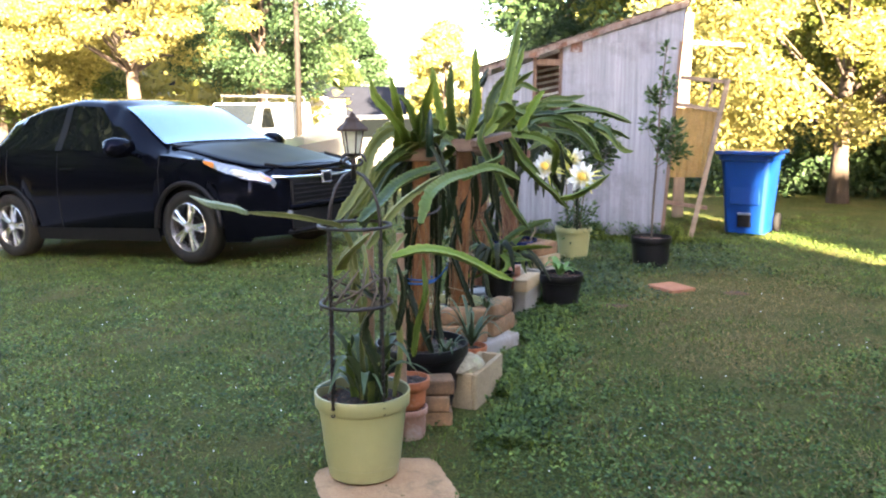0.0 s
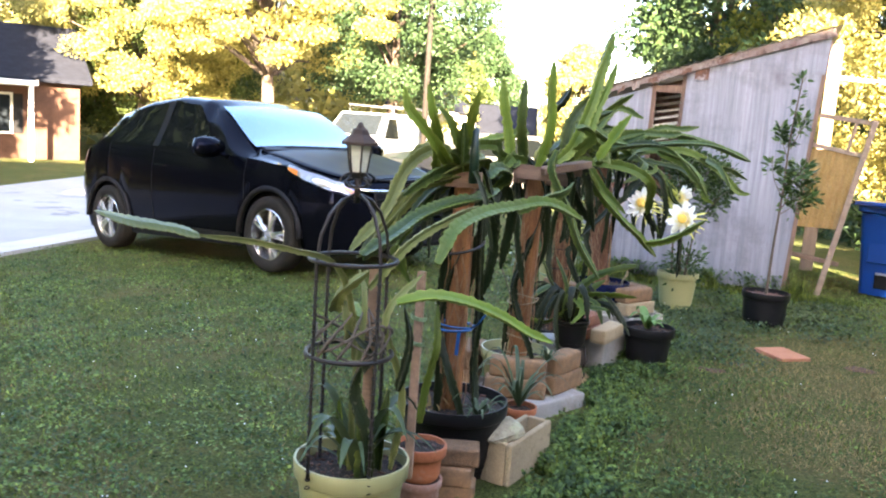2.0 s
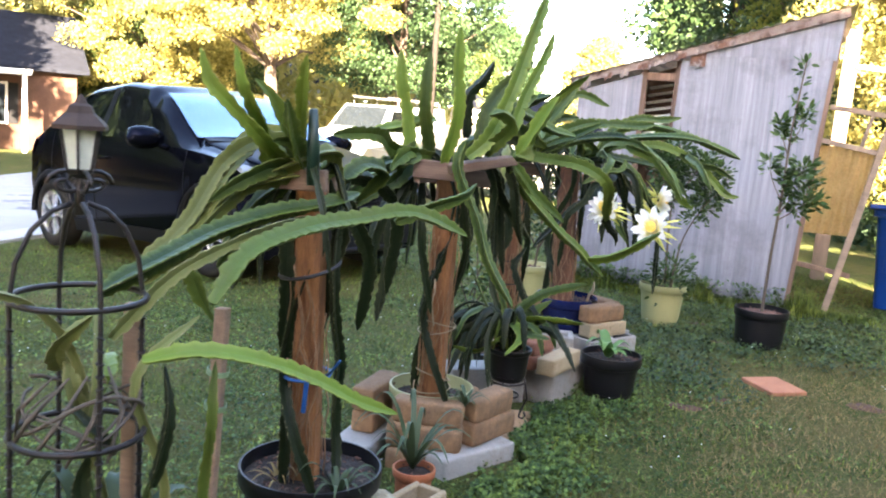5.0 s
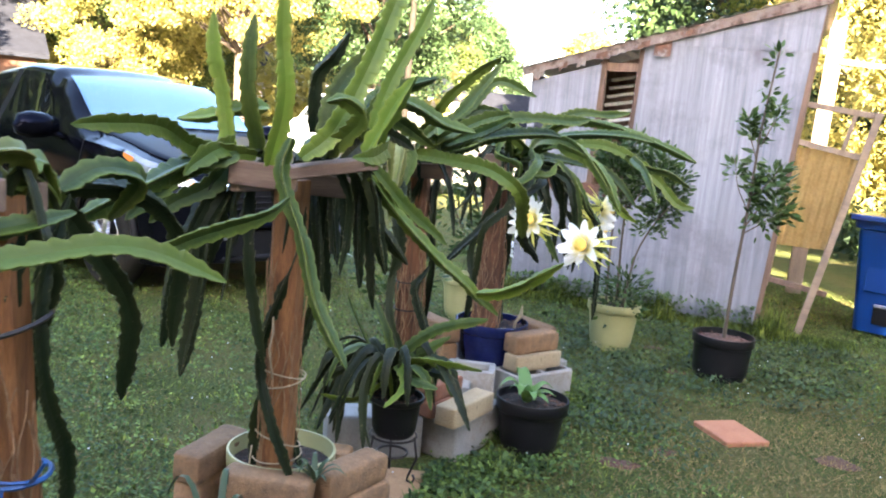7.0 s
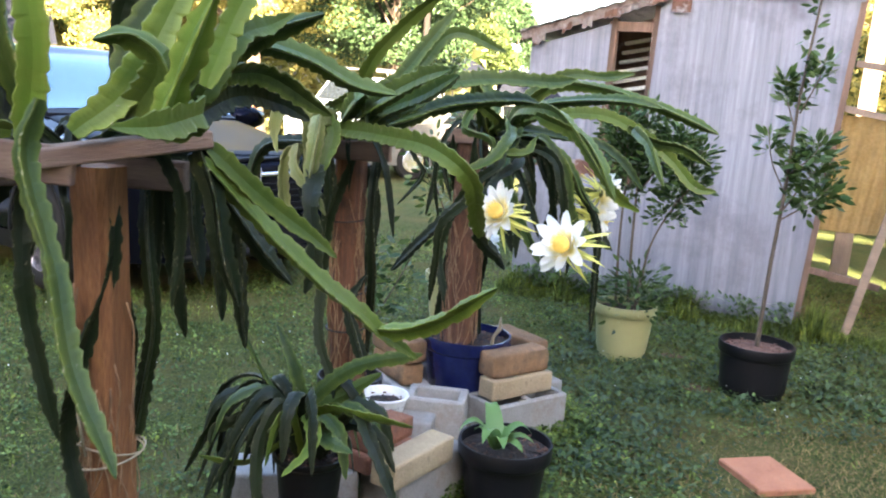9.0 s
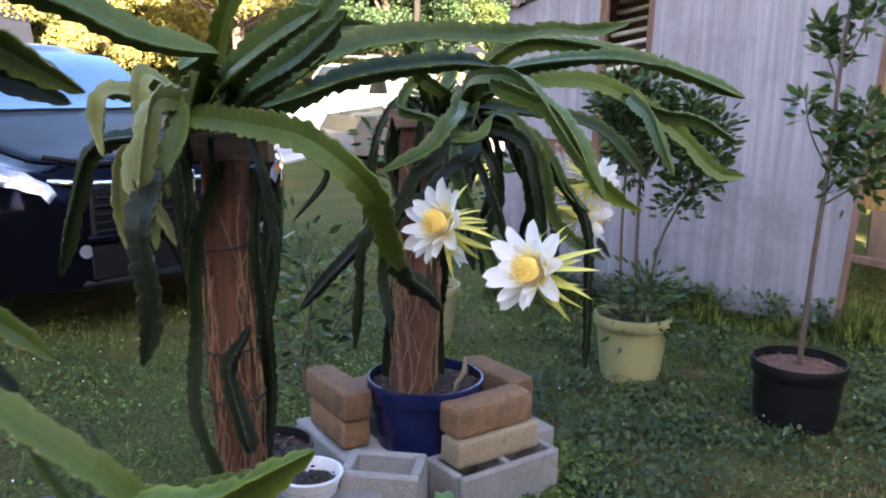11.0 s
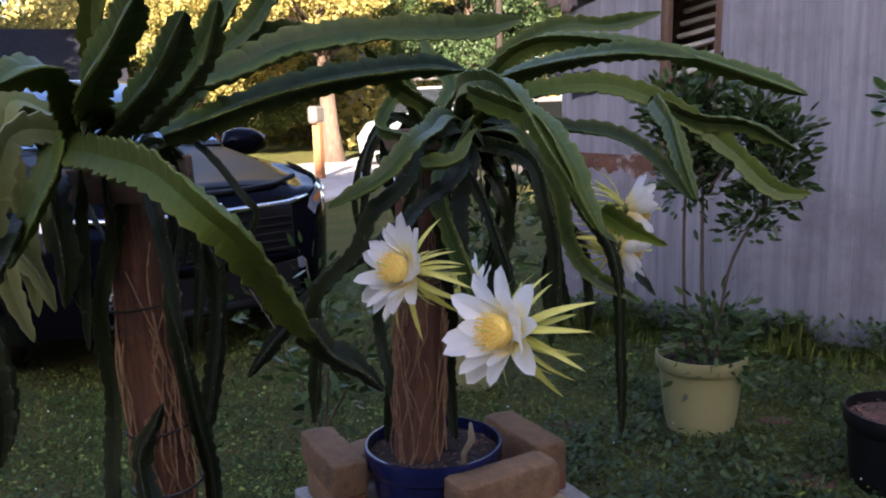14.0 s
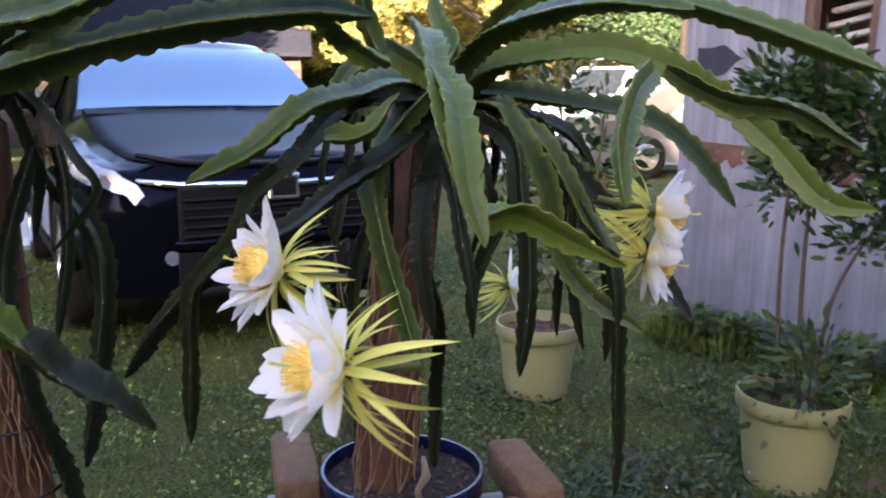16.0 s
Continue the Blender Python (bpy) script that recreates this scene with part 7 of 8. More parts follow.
def strap_plant(name, label, category, x, y, z, n, ln, w, rise, material, seed, parts_name="leaf"):
    """A rosette of strap leaves, each a part."""
    g = random.Random(seed)
    t = thing(name, label, category, (x, y, z))
    for i in range(n):
        a = i * 2.4 + g.random() * 0.4
        l, up = ln * g.uniform(0.6, 1.15), rise * g.uniform(0.5, 1.3)
        s = Shape()
        rows = []
        for k in range(9):
            f = k / 8
            r = l * (f * 0.9)
            zz = up * l * math.sin(f * 2.4) * 0.8
            ww = w * (1 - f) ** 0.6 * (0.5 + min(0.5, f * 3)) + 0.001
            rows.append([(r * math.cos(a) - math.sin(a) * ww * q, r * math.sin(a) + math.cos(a) * ww * q, zz + 0.4 * abs(q) * ww) for q in (-1, 0, 1)])
        s.sheet(rows)
        part(parts_name, s, material, t, smooth=True)
    return t


strap_plant("agave", "grey-green agave rosette in the first pot", "agave", -0.158, 3.176, 0.344, 10, 0.29, 0.032, 1.15, M_AGAVE, 3)
strap_plant("agave", "thin grey-green agave leaves in the first pot", "agave", -0.21, 3.245, 0.347, 8, 0.38, 0.013, 0.5, M_AGAVE, 4)
strap_plant("aloe", "leafy aloe in a terracotta pot", "aloe", 0.248, 4.651, 0.202, 18, 0.27, 0.014, 1.1, M_AGAVE, 5)
strap_plant("aloe", "small aloe at the edge of the black pot", "aloe", 0.133, 4.094, 0.296, 14, 0.16, 0.011, 0.8, M_AGAVE, 6)
strap_plant("weed_tuft", "withered grey-green tuft in the black pot", "weed", -0.108, 4.113, 0.297, 12, 0.13, 0.006, 0.7, M_DRY, 7)
strap_plant("weed_tuft", "pale tuft in the second green pot", "weed", 0.326, 5.233, 0.301, 10, 0.12, 0.012, 1.0, M_AGAVE, 8)
strap_plant("seedling", "broad-leaved pale green seedling in a black pot", "seedling", 0.914, 6.59, 0.284, 9, 0.20, 0.042, 0.8, M_LEAF_PALE, 9)


def shrub(name, label, x, y, z, stems, leaves, size, material, seed, flat=1.0):
    """A potted shrub: woody stems given as lines, leaves gathered along their upper parts."""
    g = random.Random(seed)
    t = thing(name, label, "shrub", (x, y, z))
    pts = []
    for k, line in enumerate(stems):
        s = Shape()
        c = curve_points(line[1:], 0.05)
        n = len(c)
        s.tube(c, [line[0] * (1.0 - 0.6 * i / n) for i in range(n)], 6)
        part("branch" if k else "trunk", s, M_TWIG, t, smooth=True)
        pts.append(c)
    gg = np.random.default_rng(seed)
    P, D, Q = [], [], []
    for line, count, lo, spread in leaves:
        c = pts[line]
        for _ in range(count):
            p = c[int((lo + (1 - lo) * g.random()) * (len(c) - 1))]
            d = Vector((g.gauss(0, 1), g.gauss(0, 1), g.gauss(0.35, 0.6))).normalized()
            o = d * spread * g.random() ** 0.6
            q = d.cross(Vector((g.gauss(0, 1), g.gauss(0, 1), g.gauss(0, 1)))).normalized()
            l = size * g.uniform(0.6, 1.2)
            P.append(tuple(p + o)), D.append(tuple(d * l)), Q.append(tuple(q * l * 0.20))
    part("leaves", leaf_mesh(np.array(P), np.array(D), np.array(Q)), material, t)
    return t


sap = [(0.014, (0, 0, 0), (0.01, -0.02, 0.5), (0.03, -0.05, 1.0), (0.04, -0.05, 1.5), (0.08, -0.1, 2.08))]
sap += [(0.006, (0.03, -0.05, 0.85), (0.12, -0.02, 1.0), (0.24, 0.0, 1.18)), (0.006, (0.03, -0.05, 0.8), (0.16, -0.05, 0.9), (0.27, -0.06, 1.02)),
        (0.005, (0.03, -0.05, 0.95), (-0.06, -0.05, 1.12), (-0.10, -0.05, 1.30)), (0.005, (0.03, -0.05, 1.05), (0.15, -0.08, 1.18), (0.2, -0.08, 1.3)), (0.005, (0.04, -0.05, 1.3), (-0.03, 0, 1.5), (-0.04, 0, 1.62)), (0.005, (0.05, -0.06, 1.4), (0.12, -0.1, 1.6), (0.14, -0.1, 1.72))]
shrub("sapling", "tall thin evergreen sapling in a black nursery pot", 2.02, 8.72, 0.26, sap,
      [(0, 110, 0.5, 0.05), (1, 150, 0.45, 0.11), (2, 180, 0.35, 0.12), (3, 60, 0.75, 0.06), (4, 110, 0.4, 0.09), (5, 80, 0.6, 0.05), (6, 60, 0.6, 0.05)], 0.074, M_LEAF, 31)
bush = [(0.012, (0, 0, 0), (-0.02, 0.0, 0.5), (-0.02, 0.02, 1.0), (0.0, 0.0, 1.3)), (0.011, (-0.08, 0.02, 0), (-0.1, 0.0, 0.5), (-0.09, 0.0, 1.0), (-0.07, 0, 1.25)),
        (0.010, (0.05, 0, 0), (0.10, -0.05, 0.45), (0.25, -0.1, 0.78), (0.36, -0.12, 0.9)), (0.007, (0.2, -0.08, 0.68), (0.3, -0.1, 0.95), (0.32, -0.1, 1.1)), (0.007, (0.0, 0, 0.8), (0.15, -0.05, 1.05), (0.25, -0.05, 1.2)), (0.007, (-0.05, 0, 0.9), (-0.15, -0.05, 1.1), (-0.16, -0.05, 1.25)), (0.006, (0.04, 0, 0.0), (0.05, -0.05, 0.15), (0.06, -0.06, 0.28))]
shrub("shrub", "open dark-leaved shrub in a green pot by the shed", 1.235, 9.10, 0.31, bush,
      [(0, 560, 0.6, 0.15), (1, 520, 0.6, 0.15), (2, 340, 0.65, 0.12), (3, 440, 0.4, 0.14), (4, 560, 0.45, 0.15), (5, 500, 0.4, 0.14), (6, 420, 0.0, 0.22)], 0.060, M_LEAF_DARK, 32)
shrub("shrub", "leafy bush in the green pot behind the row", 0.02, 9.42, 0.31,
      [(0.012, (0, 0, 0), (0.03, 0, 0.5), (0.0, 0.0, 1.25)), (0.009, (0, 0, 0.2), (-0.2, -0.05, 0.6), (-0.3, -0.1, 1.0)), (0.009, (0.02, 0, 0.2), (0.2, -0.05, 0.6), (0.28, -0.1, 1.15))],
      [(0, 300, 0.2, 0.22), (1, 220, 0.2, 0.2), (2, 240, 0.2, 0.2)], 0.085, M_LEAF_DARK, 33)
shrub("shrub", "thin grey-leaved bush in front of the car", -0.35, 8.3, 0.0,
      [(0.008, (0, 0, 0), (0.05, 0, 0.4), (0.0, -0.05, 0.9)), (0.007, (0, 0, 0.1), (-0.15, 0, 0.45), (-0.3, -0.05, 0.75)), (0.007, (0.02, 0, 0.1), (0.2, 0, 0.4), (0.35, 0, 0.7)), (0.006, (0, 0, 0.2), (0.1, -0.1, 0.5), (0.15, -0.2, 0.85))],
      [(0, 80, 0.2, 0.16), (1, 70, 0.2, 0.16), (2, 70, 0.2, 0.16), (3, 60, 0.2, 0.16)], 0.075, M_LEAF_DARK, 34)


def basket_plant():
    """A trailing cactus on an iron stand: many flat arching stems."""
    bx, by = 0.40, 5.99
    st = thing("plant_stand", "low black iron plant stand with curled legs", "plant stand", (bx, by, 0.03))
    for z, r in ((0.205, 0.105), (0.12, 0.07)):
        part("hoop", Shape().ring(r, 0.006, at(0, 0, z), 30, 5), M_IRON, st, smooth=True)
    for i in range(3):
        a = radians(-10 + 120 * i)
        q = lambda r, z: (r * math.cos(a), r * math.sin(a), z)
        part("leg", Shape().tube([q(0.105, 0.215), q(0.125, 0.12), q(0.09, 0.03), q(0.085, 0.005), q(0.11, 0.0), q(0.122, 0.02), q(0.112, 0.04)], 0.006, 6), M_IRON, st, smooth=True)
    pot("black bowl pot under the trailing cactus", bx, by, 0.238, 0.125, 0.185, M_BLACKPOT, lip=0.010, lip_h=0.025)
    c = Cactus("trailing cactus with flat arching stems on an iron stand", bx, by, 0.40, 6, name="trailing_cactus")
    g = random.Random(66)
    for i in range(22):
        a = i * 2.4
        l, up = g.uniform(0.20, 0.36), g.uniform(0.0, 0.14)
        dx, dy = math.cos(a), math.sin(a)
        c.stem([(bx + dx * 0.03, by + dy * 0.03, 0.40), (bx - 0.02 + dx * l * 0.4, by + dy * l * 0.35, 0.52 + up), (bx - 0.02 + dx * l * 0.8, by - 0.02 + dy * l * 0.6, 0.53 + up * 0.7), (bx - 0.02 + dx * l, by - 0.03 + dy * l * 0.75, 0.44 + up * 0.2)],
               0.027, M_STEM if i % 3 == 0 else M_STEM_OLD_SHADED, 2, twist=0.1)
    # a mat of older, shade-dark stems that hangs towards the second post
    for i in range(18):
        a = radians(130 + 7.5 * i + g.uniform(-7, 7))
        dx, dy = math.cos(a), math.sin(a)
        k, dz = 1 + g.uniform(-0.22, 0.18), g.uniform(-0.08, 0.14)
        c.stem([(bx - 0.03, by, 0.43), (bx - 0.04 + dx * 0.13 * k, by + dy * 0.11, 0.60 + 0.012 * (i % 5)), (bx - 0.05 + dx * 0.25 * k, by + dy * 0.20, 0.50), (bx - 0.05 + dx * 0.30 * k + g.uniform(-0.05, 0.05), by + dy * 0.25 + g.uniform(-0.05, 0.05), 0.28 + dz)], 0.023, M_STEM_OLD_SHADED, 2, twist=0.1, pitch=0.03)
    for k, p in enumerate(([(0.329, 5.98, 0.545), (0.249, 5.95, 0.677), (0.162, 5.90, 0.875)], [(0.362, 6.0, 0.545), (0.329, 6.0, 0.697), (0.258, 6.0, 0.841)], [(0.382, 6.0, 0.548), (0.553, 5.95, 0.752), (0.797, 5.90, 0.846)],
                           [(0.364, 5.95, 0.481), (0.246, 5.85, 0.423), (0.126, 5.75, 0.453)], [(0.396, 5.95, 0.564), (0.477, 5.82, 0.538), (0.414, 5.75, 0.437)], [(0.454, 5.95, 0.574), (0.645, 5.85, 0.642), (0.81, 5.80, 0.651)],
                           [(0.578, 5.90, 0.627), (0.682, 5.80, 0.579), (0.792, 5.75, 0.403)], [(0.322, 5.95, 0.513), (0.303, 5.80, 0.42), (0.373, 5.75, 0.241)], [(0.401, 6.0, 0.552), (0.498, 6.05, 0.633), (0.598, 6.1, 0.695)],
                           [(0.34, 5.95, 0.536), (0.217, 5.90, 0.549), (0.121, 5.85, 0.508), (0.109, 5.84, 0.451)], [(0.419, 5.95, 0.529), (0.555, 5.80, 0.557), (0.642, 5.75, 0.559)])):
        c.stem([(bx, by, 0.40)] + p, 0.030, M_STEM_YOUNG if k in (3, 4, 5) else M_STEM_OLD_SHADED if k in (6, 7, 9) else M_STEM, 2, twist=0.1)


basket_plant()

rock = Shape()
rock.lathe([(0.0, -0.035), (0.05, -0.035), (0.075, -0.01), (0.07, 0.02), (0.045, 0.045), (0.0, 0.05)], 12)
rock.v = [(x * 1.35 * (1 + 0.35 * noise.noise((x * 18, y * 18, z * 18))), y * (1 + 0.35 * noise.noise((x * 18 + 5, y * 18, z * 18))), 0.62 * z * (1 + 0.9 * noise.noise((x * 22, y * 22, 3)))) for x, y, z in rock.v]
rk = part("rock", rock, M_ROCK, m=at(0.245, 4.17, 0.240, 10, -16, 50) @ Matrix.Scale(1.12, 4))
tagged(rk, "rough pale lichen-spotted rock lying on the half blocks", "rock")


POST_LEAN = {post1: (0.03, -0.14, h1), post2: (0.05, -0.13, h2), post3: (0.0, -0.06, h3), post4: (-0.06, 0.24, h4)}


def on_post(post_, z):
    """The middle of a leaning post at a height over its foot."""
    lx, ly, h = POST_LEAN[post_]
    return lx * z / h, ly * z / h


def tie_band(post_, z, r, material, label, th=0.004, tilt=8):
    x, y = on_post(post_, z)
    part("tie", Shape().ring(r, th, at(x, y, z, tilt, -tilt, 0), 20, 5), material, post_, label)


tie_band(post1, 0.45, 0.082, M_BLUETIE, "bright blue tape", 0.007, 3)
tie_band(post1, 0.462, 0.084, M_BLUETIE, "bright blue tape", 0.005, -3)
tx, ty = on_post(post1, 0.45)
part("tie_end", Shape().box(0.018, 0.004, 0.12, at(tx + 0.03, ty - 0.086, 0.395, 0, 4, 0)), M_BLUETIE, post1, "blue tape end")
part("tie_end", Shape().tube([(tx + 0.078, ty - 0.04, 0.46), (tx + 0.115, ty - 0.07, 0.49), (tx + 0.15, ty - 0.08, 0.54)], 0.005, 5), M_BLUETIE, post1, "blue tape end")
tie_band(post1, 0.84, 0.105, M_IRON, "dark strap", 0.007, 12)
for z, r, tilt in ((0.13, 0.092, 4), (0.20, 0.090, -14), (0.44, 0.092, 8), (0.47, 0.090, -10)):
    tie_band(post2, z, r, M_TWINE, "pale twine", 0.003, tilt)
tx, ty = on_post(post2, 0.6)
part("tie_end", Shape().tube([(tx - 0.01, ty - 0.085, 0.74), (tx - 0.002, ty - 0.09, 0.64), (tx - 0.012, ty - 0.092, 0.58), (tx + 0.004, ty - 0.085, 0.47)], 0.004, 5), M_TWINE, post2, "pale twine end", smooth=True)
part("tie_end", Shape().tube([(-0.06, -0.10, 0.18), (-0.07, -0.095, 0.08), (-0.03, -0.10, 0.02)], 0.003, 5), M_TWINE, post2, "pale twine end", smooth=True)
tie_band(post3, 0.55, 0.082, M_IRON, "dark wire", 0.004, 3)
tie_band(post3, 0.70, 0.080, M_IRON, "dark wire", 0.003, 5)
tie_band(post3, 1.0, 0.080, M_IRON, "dark wire", 0.003, 5)
for ps, hh, sd in ((post2, 1.0, 1), (post3, 1.15, 2), (post4, 0.95, 3), (post1, 0.9, 4)):
    g = random.Random(sd)
    for i in range(34 if sd in (2, 3) else 26):
        a = g.uniform(2.9, 6.4)
        z = hh * g.uniform(0.3, 1.0)
        pts, drift = [], g.uniform(-0.12, 0.12)
        for k in range(g.randint(5, 10)):
            a += drift + g.uniform(-0.32, 0.32)
            rr = (0.066 if sd in (1, 4) else 0.068 if sd == 2 else 0.082) + 0.014 * g.random()
            zz = max(0.02, z - 0.07 * k)
            ox, oy = on_post(ps, zz)
            pts.append(Vector((ox + rr * math.cos(a), oy + rr * math.sin(a), zz)))
        part("aerial_root", Shape().tube(curve_points(pts, 0.02), g.uniform(0.0016, 0.0030), 5), M_ROOT, ps, smooth=True)


# ---------------------------------------------------------------- lawn: blades, clover, weeds
def lawn(name, label, count, material, ln, wide, tilt, seed, patch, where, kind="blade"):
    g = np.random.default_rng(seed)
    x0, x1, y0, y1 = where
    n = count * 2
    x, y = g.uniform(x0, x1, n), y0 + (y1 - y0) * g.random(n) ** 1.25
    wob = np.sin(x * 2.1 + seed) * np.cos(y * 1.7 - seed) + 0.6 * np.sin(x * 5.3 + y * 4.1 + seed) + 0.5 * np.sin(y * 9.0 - x * 7.0)
    bare = np.exp(-((x - 2.6) / 1.0) ** 2 - ((y - 6.9) / 1.5) ** 2) + 0.7 * np.exp(-((x - 1.9) / 0.5) ** 2 - ((y - 5.2) / 0.5) ** 2)
    wob += 3.0 * bare * (1 if material is M_DRY else -1)
    keep = wob + g.normal(0, 0.8, n) > patch
    keep &= g.random(n) < np.minimum(np.minimum(x - x0, x1 - x), np.minimum(y - y0, y1 - y)) / 1.1
    for px, py, r in ((-0.24, 3.165, 0.17), (-0.135, 3.62, 0.10), (-0.05, 4.18, 0.2), (0.145, 5.29, 0.3), (0.93, 6.7, 0.15), (0.575, 7.6, 0.32), (1.22, 9.1, 0.17), (0.02, 9.42, 0.17), (2.02, 8.72, 0.18), (2.01, 7.47, 0.17), (0.42, 5.83, 0.33), (0.23, 4.0, 0.15), (-0.07, 3.07, 0.33), (3.72, 11.15, 0.3), (0.3, 6.3, 0.2)):
        keep &= (x - px) ** 2 + (y - py) ** 2 > r * r
    keep &= ~((y > 10.74 - 0.149 * x) & (x > 0.1) & (x < 2.7))
    keep &= ~((abs((x + 4.0) * 0.9 - (y - 10.48) * 0.438) < 2.0) & (abs((x + 4.0) * 0.438 + (y - 10.48) * 0.9) < 0.8))
    x, y = x[keep][:count], y[keep][:count]
    n = len(x)
    z = np.array([ground_z(a, b) for a, b in zip(x, y)])
    a = g.uniform(0, 2 * math.pi, n)
    t = np.radians(np.clip(g.normal(tilt[0], tilt[1], n), 3, 88))
    l = ln * g.uniform(0.5, 1.5, n)
    d = np.stack([np.sin(t) * np.cos(a), np.sin(t) * np.sin(a), np.cos(t)], 1) * l[:, None]
    q = np.stack([-np.sin(a), np.cos(a), 0 * a], 1) * (wide * g.uniform(0.6, 1.4, n))[:, None]
    up = g.uniform(0.015, 0.045, n) if kind == "clover" else 0.0
    ob = part(name, leaf_mesh(np.stack([x, y, z + up], 1), d, q, 4), material)
    return tagged(ob, label, "grass", kind="stuff")


YARD = (-7.0, 5.8, 0.3, 13.4)
lawn("grass", "short green grass blades of the lawn", 150000, M_GRASS, 0.040, 0.0036, (50, 20), 101, -0.9, YARD)
lawn("dry_grass", "dry straw-coloured blades in the lawn", 44000, M_DRY, 0.040, 0.0025, (66, 16), 102, 0.4, YARD)
lawn("clover", "clover leaves spread through the lawn", 165000, M_CLOVER, 0.0195, 0.0095, (66, 18), 103, -0.1, YARD, "clover")
lawn("dry_grass", "straw-coloured worn patches in the open lawn", 48000, M_DRY, 0.036, 0.0024, (64, 16), 108, 0.35, (0.7, 5.0, 1.5, 9.0))
lawn("weed_leaves", "broad low weed leaves in the lawn", 16000, M_GRASS, 0.042, 0.008, (68, 12), 106, 0.5, YARD)


def row_weeds():
    """Clover and long grass that crowd the pots on the open side."""
    g = np.random.default_rng(21)
    for name, n, ln, wd, mat, t0, lift in (("grass", 4200, 0.085, 0.0045, M_GRASS, 45, 0.0), ("clover", 26000, 0.023, 0.0105, M_CLOVER, 64, 0.075)):
        y = g.uniform(3.5, 8.0, n)
        edge = 0.30 + 0.14 * (y - 3.5) * 0.8 + 0.07 * np.sin(y * 5.1) + 0.05 * np.sin(y * 11)
        x = edge + np.abs(g.normal(0, 0.16, n)) + 0.03
        keep = ((x - 0.9) ** 2 + (y - 6.6) ** 2 > 0.03) & (y < 8.0)
        x, y = x[keep], y[keep]
        m = len(x)
        z = np.array([ground_z(p, q) for p, q in zip(x, y)]) + lift * g.random(m) ** 1.5
        a, t = g.uniform(0, 6.28, m), np.radians(np.clip(g.normal(t0, 18, m), 5, 88))
        d = np.stack([np.sin(t) * np.cos(a), np.sin(t) * np.sin(a), np.cos(t)], 1) * (ln * g.uniform(0.5, 1.5, m))[:, None]
        q = np.stack([-np.sin(a), np.cos(a), 0 * a], 1) * (wd * g.uniform(0.6, 1.4, m))[:, None]
        tagged(part(name, leaf_mesh(np.stack([x, y, z], 1), d, q, 4), mat), "lush clover and weeds beside the pots" if name == "clover" else "longer grass tufts beside the pots", "weeds", kind="stuff")


row_weeds()


def wall_weeds():
    g = np.random.default_rng(9)
    n = 5200
    u = g.uniform(-0.1, 3.1, n)
    base = np.array([tuple(SHED_A + SHED_U * a) for a in u]) + np.stack([g.normal(0, 0.02, n), -0.05 - np.abs(g.normal(0, 0.11, n)), 0 * u], 1)
    h = 0.10 + 0.14 * np.clip(np.sin(u * 6) + np.sin(u * 13 + 1), 0, 2) * g.random(n)
    a, t = g.uniform(0, 6.28, n), np.radians(np.abs(g.normal(22, 14, n)))
    d = np.stack([np.sin(t) * np.cos(a), np.sin(t) * np.sin(a), np.cos(t)], 1) * h[:, None]
    q = np.stack([-np.sin(a), np.cos(a), 0 * a], 1) * 0.006
    tagged(part("weeds", leaf_mesh(base, d, q, 4), M_GRASS), "tall weeds along the foot of the shed", "weeds", kind="stuff")
    n = 1800
    u = np.repeat(g.uniform(0.0, 2.4, 45), 40)
    base = np.array([tuple(SHED_A + SHED_U * a) for a in u]) + np.stack([g.normal(0, 0.05, n), -0.12 + g.normal(0, 0.05, n), g.uniform(0.03, 0.24, n)], 1)
    a, t = g.uniform(0, 6.28, n), np.radians(g.uniform(40, 90, n))
    d = np.stack([np.sin(t) * np.cos(a), np.sin(t) * np.sin(a), np.cos(t)], 1) * 0.055
    q = np.stack([-np.sin(a), np.cos(a), 0 * a], 1) * 0.014
    tagged(part("weeds", leaf_mesh(base, d, q, 6), M_LEAF), "broad-leaved weeds along the foot of the shed", "weeds", kind="stuff")


wall_weeds()


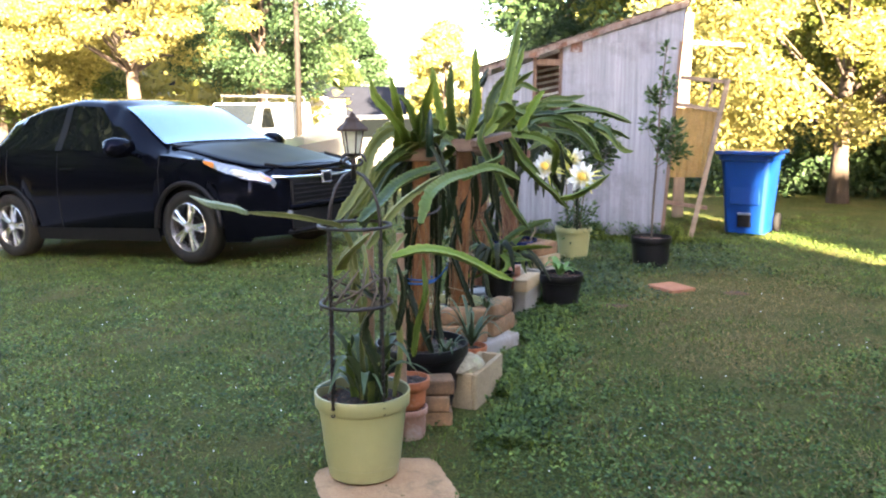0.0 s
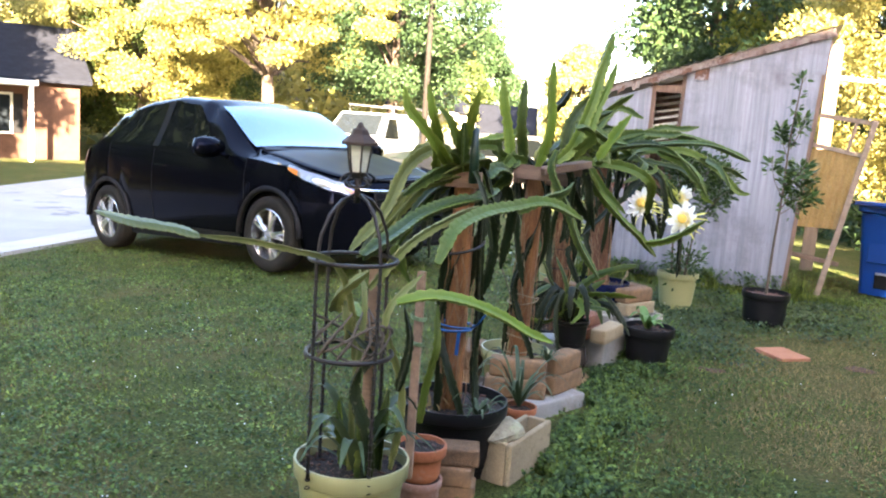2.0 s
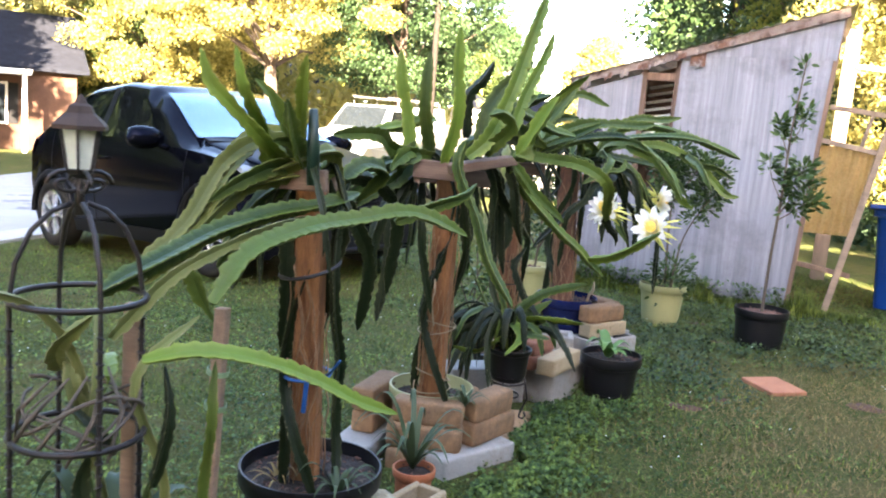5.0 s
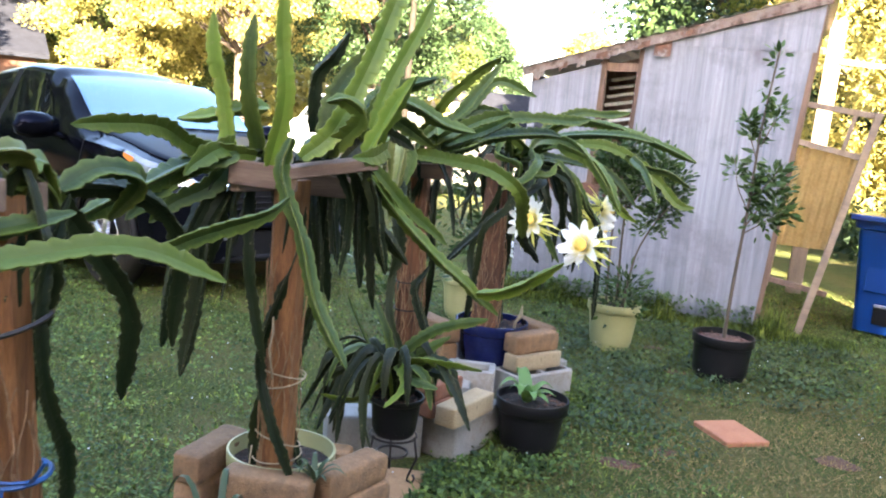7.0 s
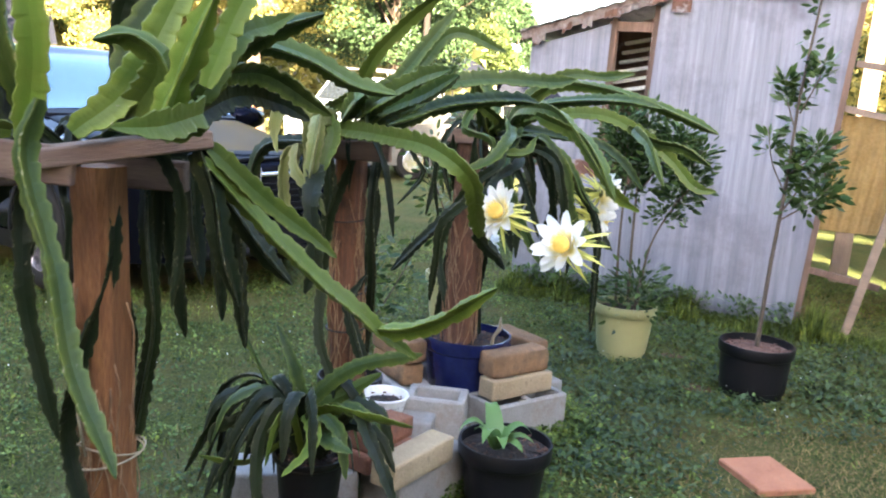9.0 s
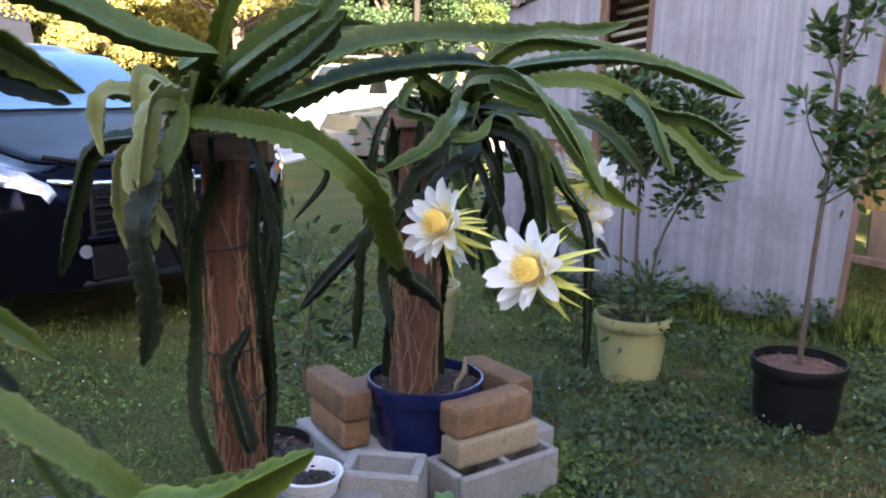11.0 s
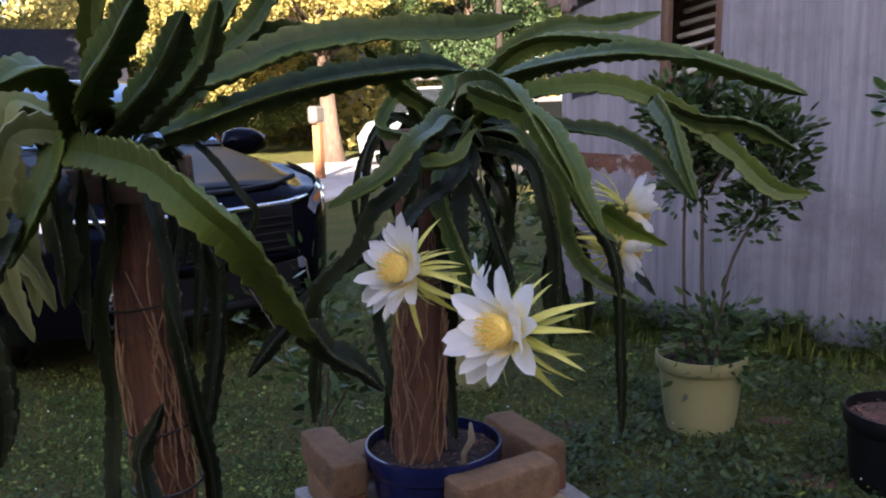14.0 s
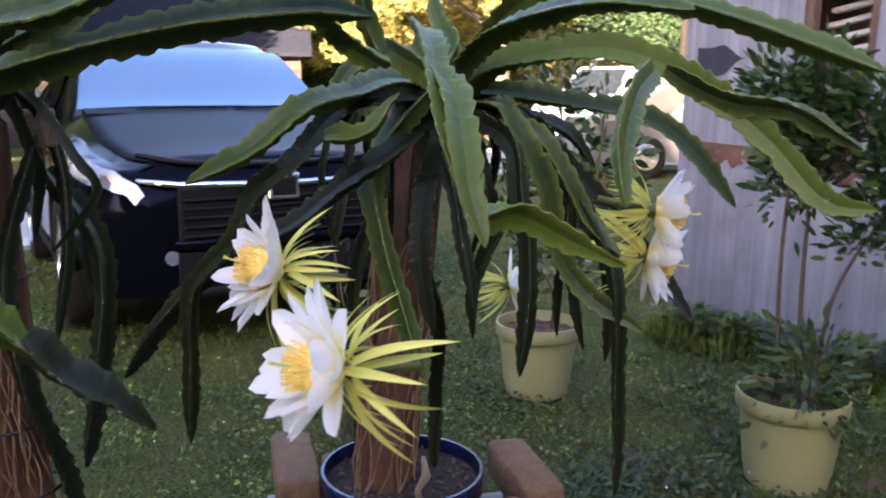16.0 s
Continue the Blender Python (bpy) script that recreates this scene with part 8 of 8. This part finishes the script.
def low_weeds():
    """Dark broad leaves close to the ground between the pots and the shed."""
    g = np.random.default_rng(33)
    n = 15000
    mid = np.stack([g.uniform(0.6, 3.2, 240), g.uniform(6.8, 10.2, 240)], 1)
    p = mid[g.integers(0, 240, n)] + g.normal(0, 0.11, (n, 2))
    keep = ~((p[:, 1] > 10.6 - 0.149 * p[:, 0]) & (p[:, 0] > 0.1)) & ~((p[:, 0] > 1.3 + 0.7 * g.random(n)) & (p[:, 1] < 7.9 + 0.7 * g.random(n)))
    for px, py, r in ((0.93, 6.7, 0.2), (0.575, 7.6, 0.4), (1.22, 9.1, 0.2), (2.02, 8.72, 0.21), (2.01, 7.47, 0.24), (0.76, 7.92, 0.3), (0.83, 7.48, 0.3)):
        keep &= (p[:, 0] - px) ** 2 + (p[:, 1] - py) ** 2 > r * r
    p = p[keep]
    n = len(p)
    z = np.array([ground_z(a, b) for a, b in p]) + g.uniform(0.005, 0.055, n)
    a, t = g.uniform(0, 6.28, n), np.radians(g.uniform(45, 88, n))
    d = np.stack([np.sin(t) * np.cos(a), np.sin(t) * np.sin(a), np.cos(t)], 1) * (0.034 * g.uniform(0.5, 1.5, n))[:, None]
    q = np.stack([-np.sin(a), np.cos(a), 0 * a], 1) * (0.0095 * g.uniform(0.6, 1.4, n))[:, None]
    tagged(part("weeds", leaf_mesh(np.stack([p[:, 0], p[:, 1], z], 1), d, q, 6), M_WEED), "low dark broad-leaved weeds in the lawn by the shed", "weeds", kind="stuff")


low_weeds()


def bare_patch(x, y, r, seed):
    """A worn spot of red earth in the lawn."""
    s = Shape()
    lift = lambda px, py: ground_z(px, py) + 0.018 * noise.noise((px * 0.9, py * 0.9, 0))
    rows = []
    for k in range(5):
        row = []
        for j in range(21):
            a = 2 * math.pi * (j % 20) / 20
            rr = r * k / 4 * (1 + 0.45 * noise.noise((math.cos(a) * 1.5, math.sin(a) * 1.5, seed)))
            px, py = x + rr * math.cos(a), y + 0.7 * rr * math.sin(a)
            row.append((px, py, lift(px, py) + 0.012 * (1 - (k / 4) ** 2) - 0.004 * (k == 4)))
        rows.append(row)
    s.sheet(rows)
    tagged(part("soil_patch", s, M_EARTH, smooth=True), "worn patch of bare red earth in the lawn", "soil", kind="stuff")


for k, (bx, by, br) in enumerate(((0.63, 8.93, 0.10), (1.54, 9.29, 0.09), (1.70, 8.66, 0.13), (1.39, 6.73, 0.12), (1.63, 7.02, 0.08), (2.55, 7.3, 0.14))):
    bare_patch(bx, by, br, 3.7 * k)


def clover_heads():
    g = random.Random(12)
    s = Shape()
    for i in range(170):
        x, y = g.uniform(-3.5, 3.0), g.uniform(1.2, 9.8)
        s.lathe([(0.0, -0.004), (0.004, -0.002), (0.0048, 0.002), (0.0, 0.005)], 6, at(x, y, ground_z(x, y) + g.uniform(0.03, 0.06)))
    tagged(part("clover_flowers", s, M_WHITE), "scattered small white clover flowers", "flowers", kind="stuff")


clover_heads()

# ---------------------------------------------------------------- from units of the plan to metres
for ob in list(scene.objects):
    if ob.parent is None and ob.type in ("MESH", "EMPTY"):
        ob.matrix_basis = Matrix.Scale(METRE, 4) @ ob.matrix_basis
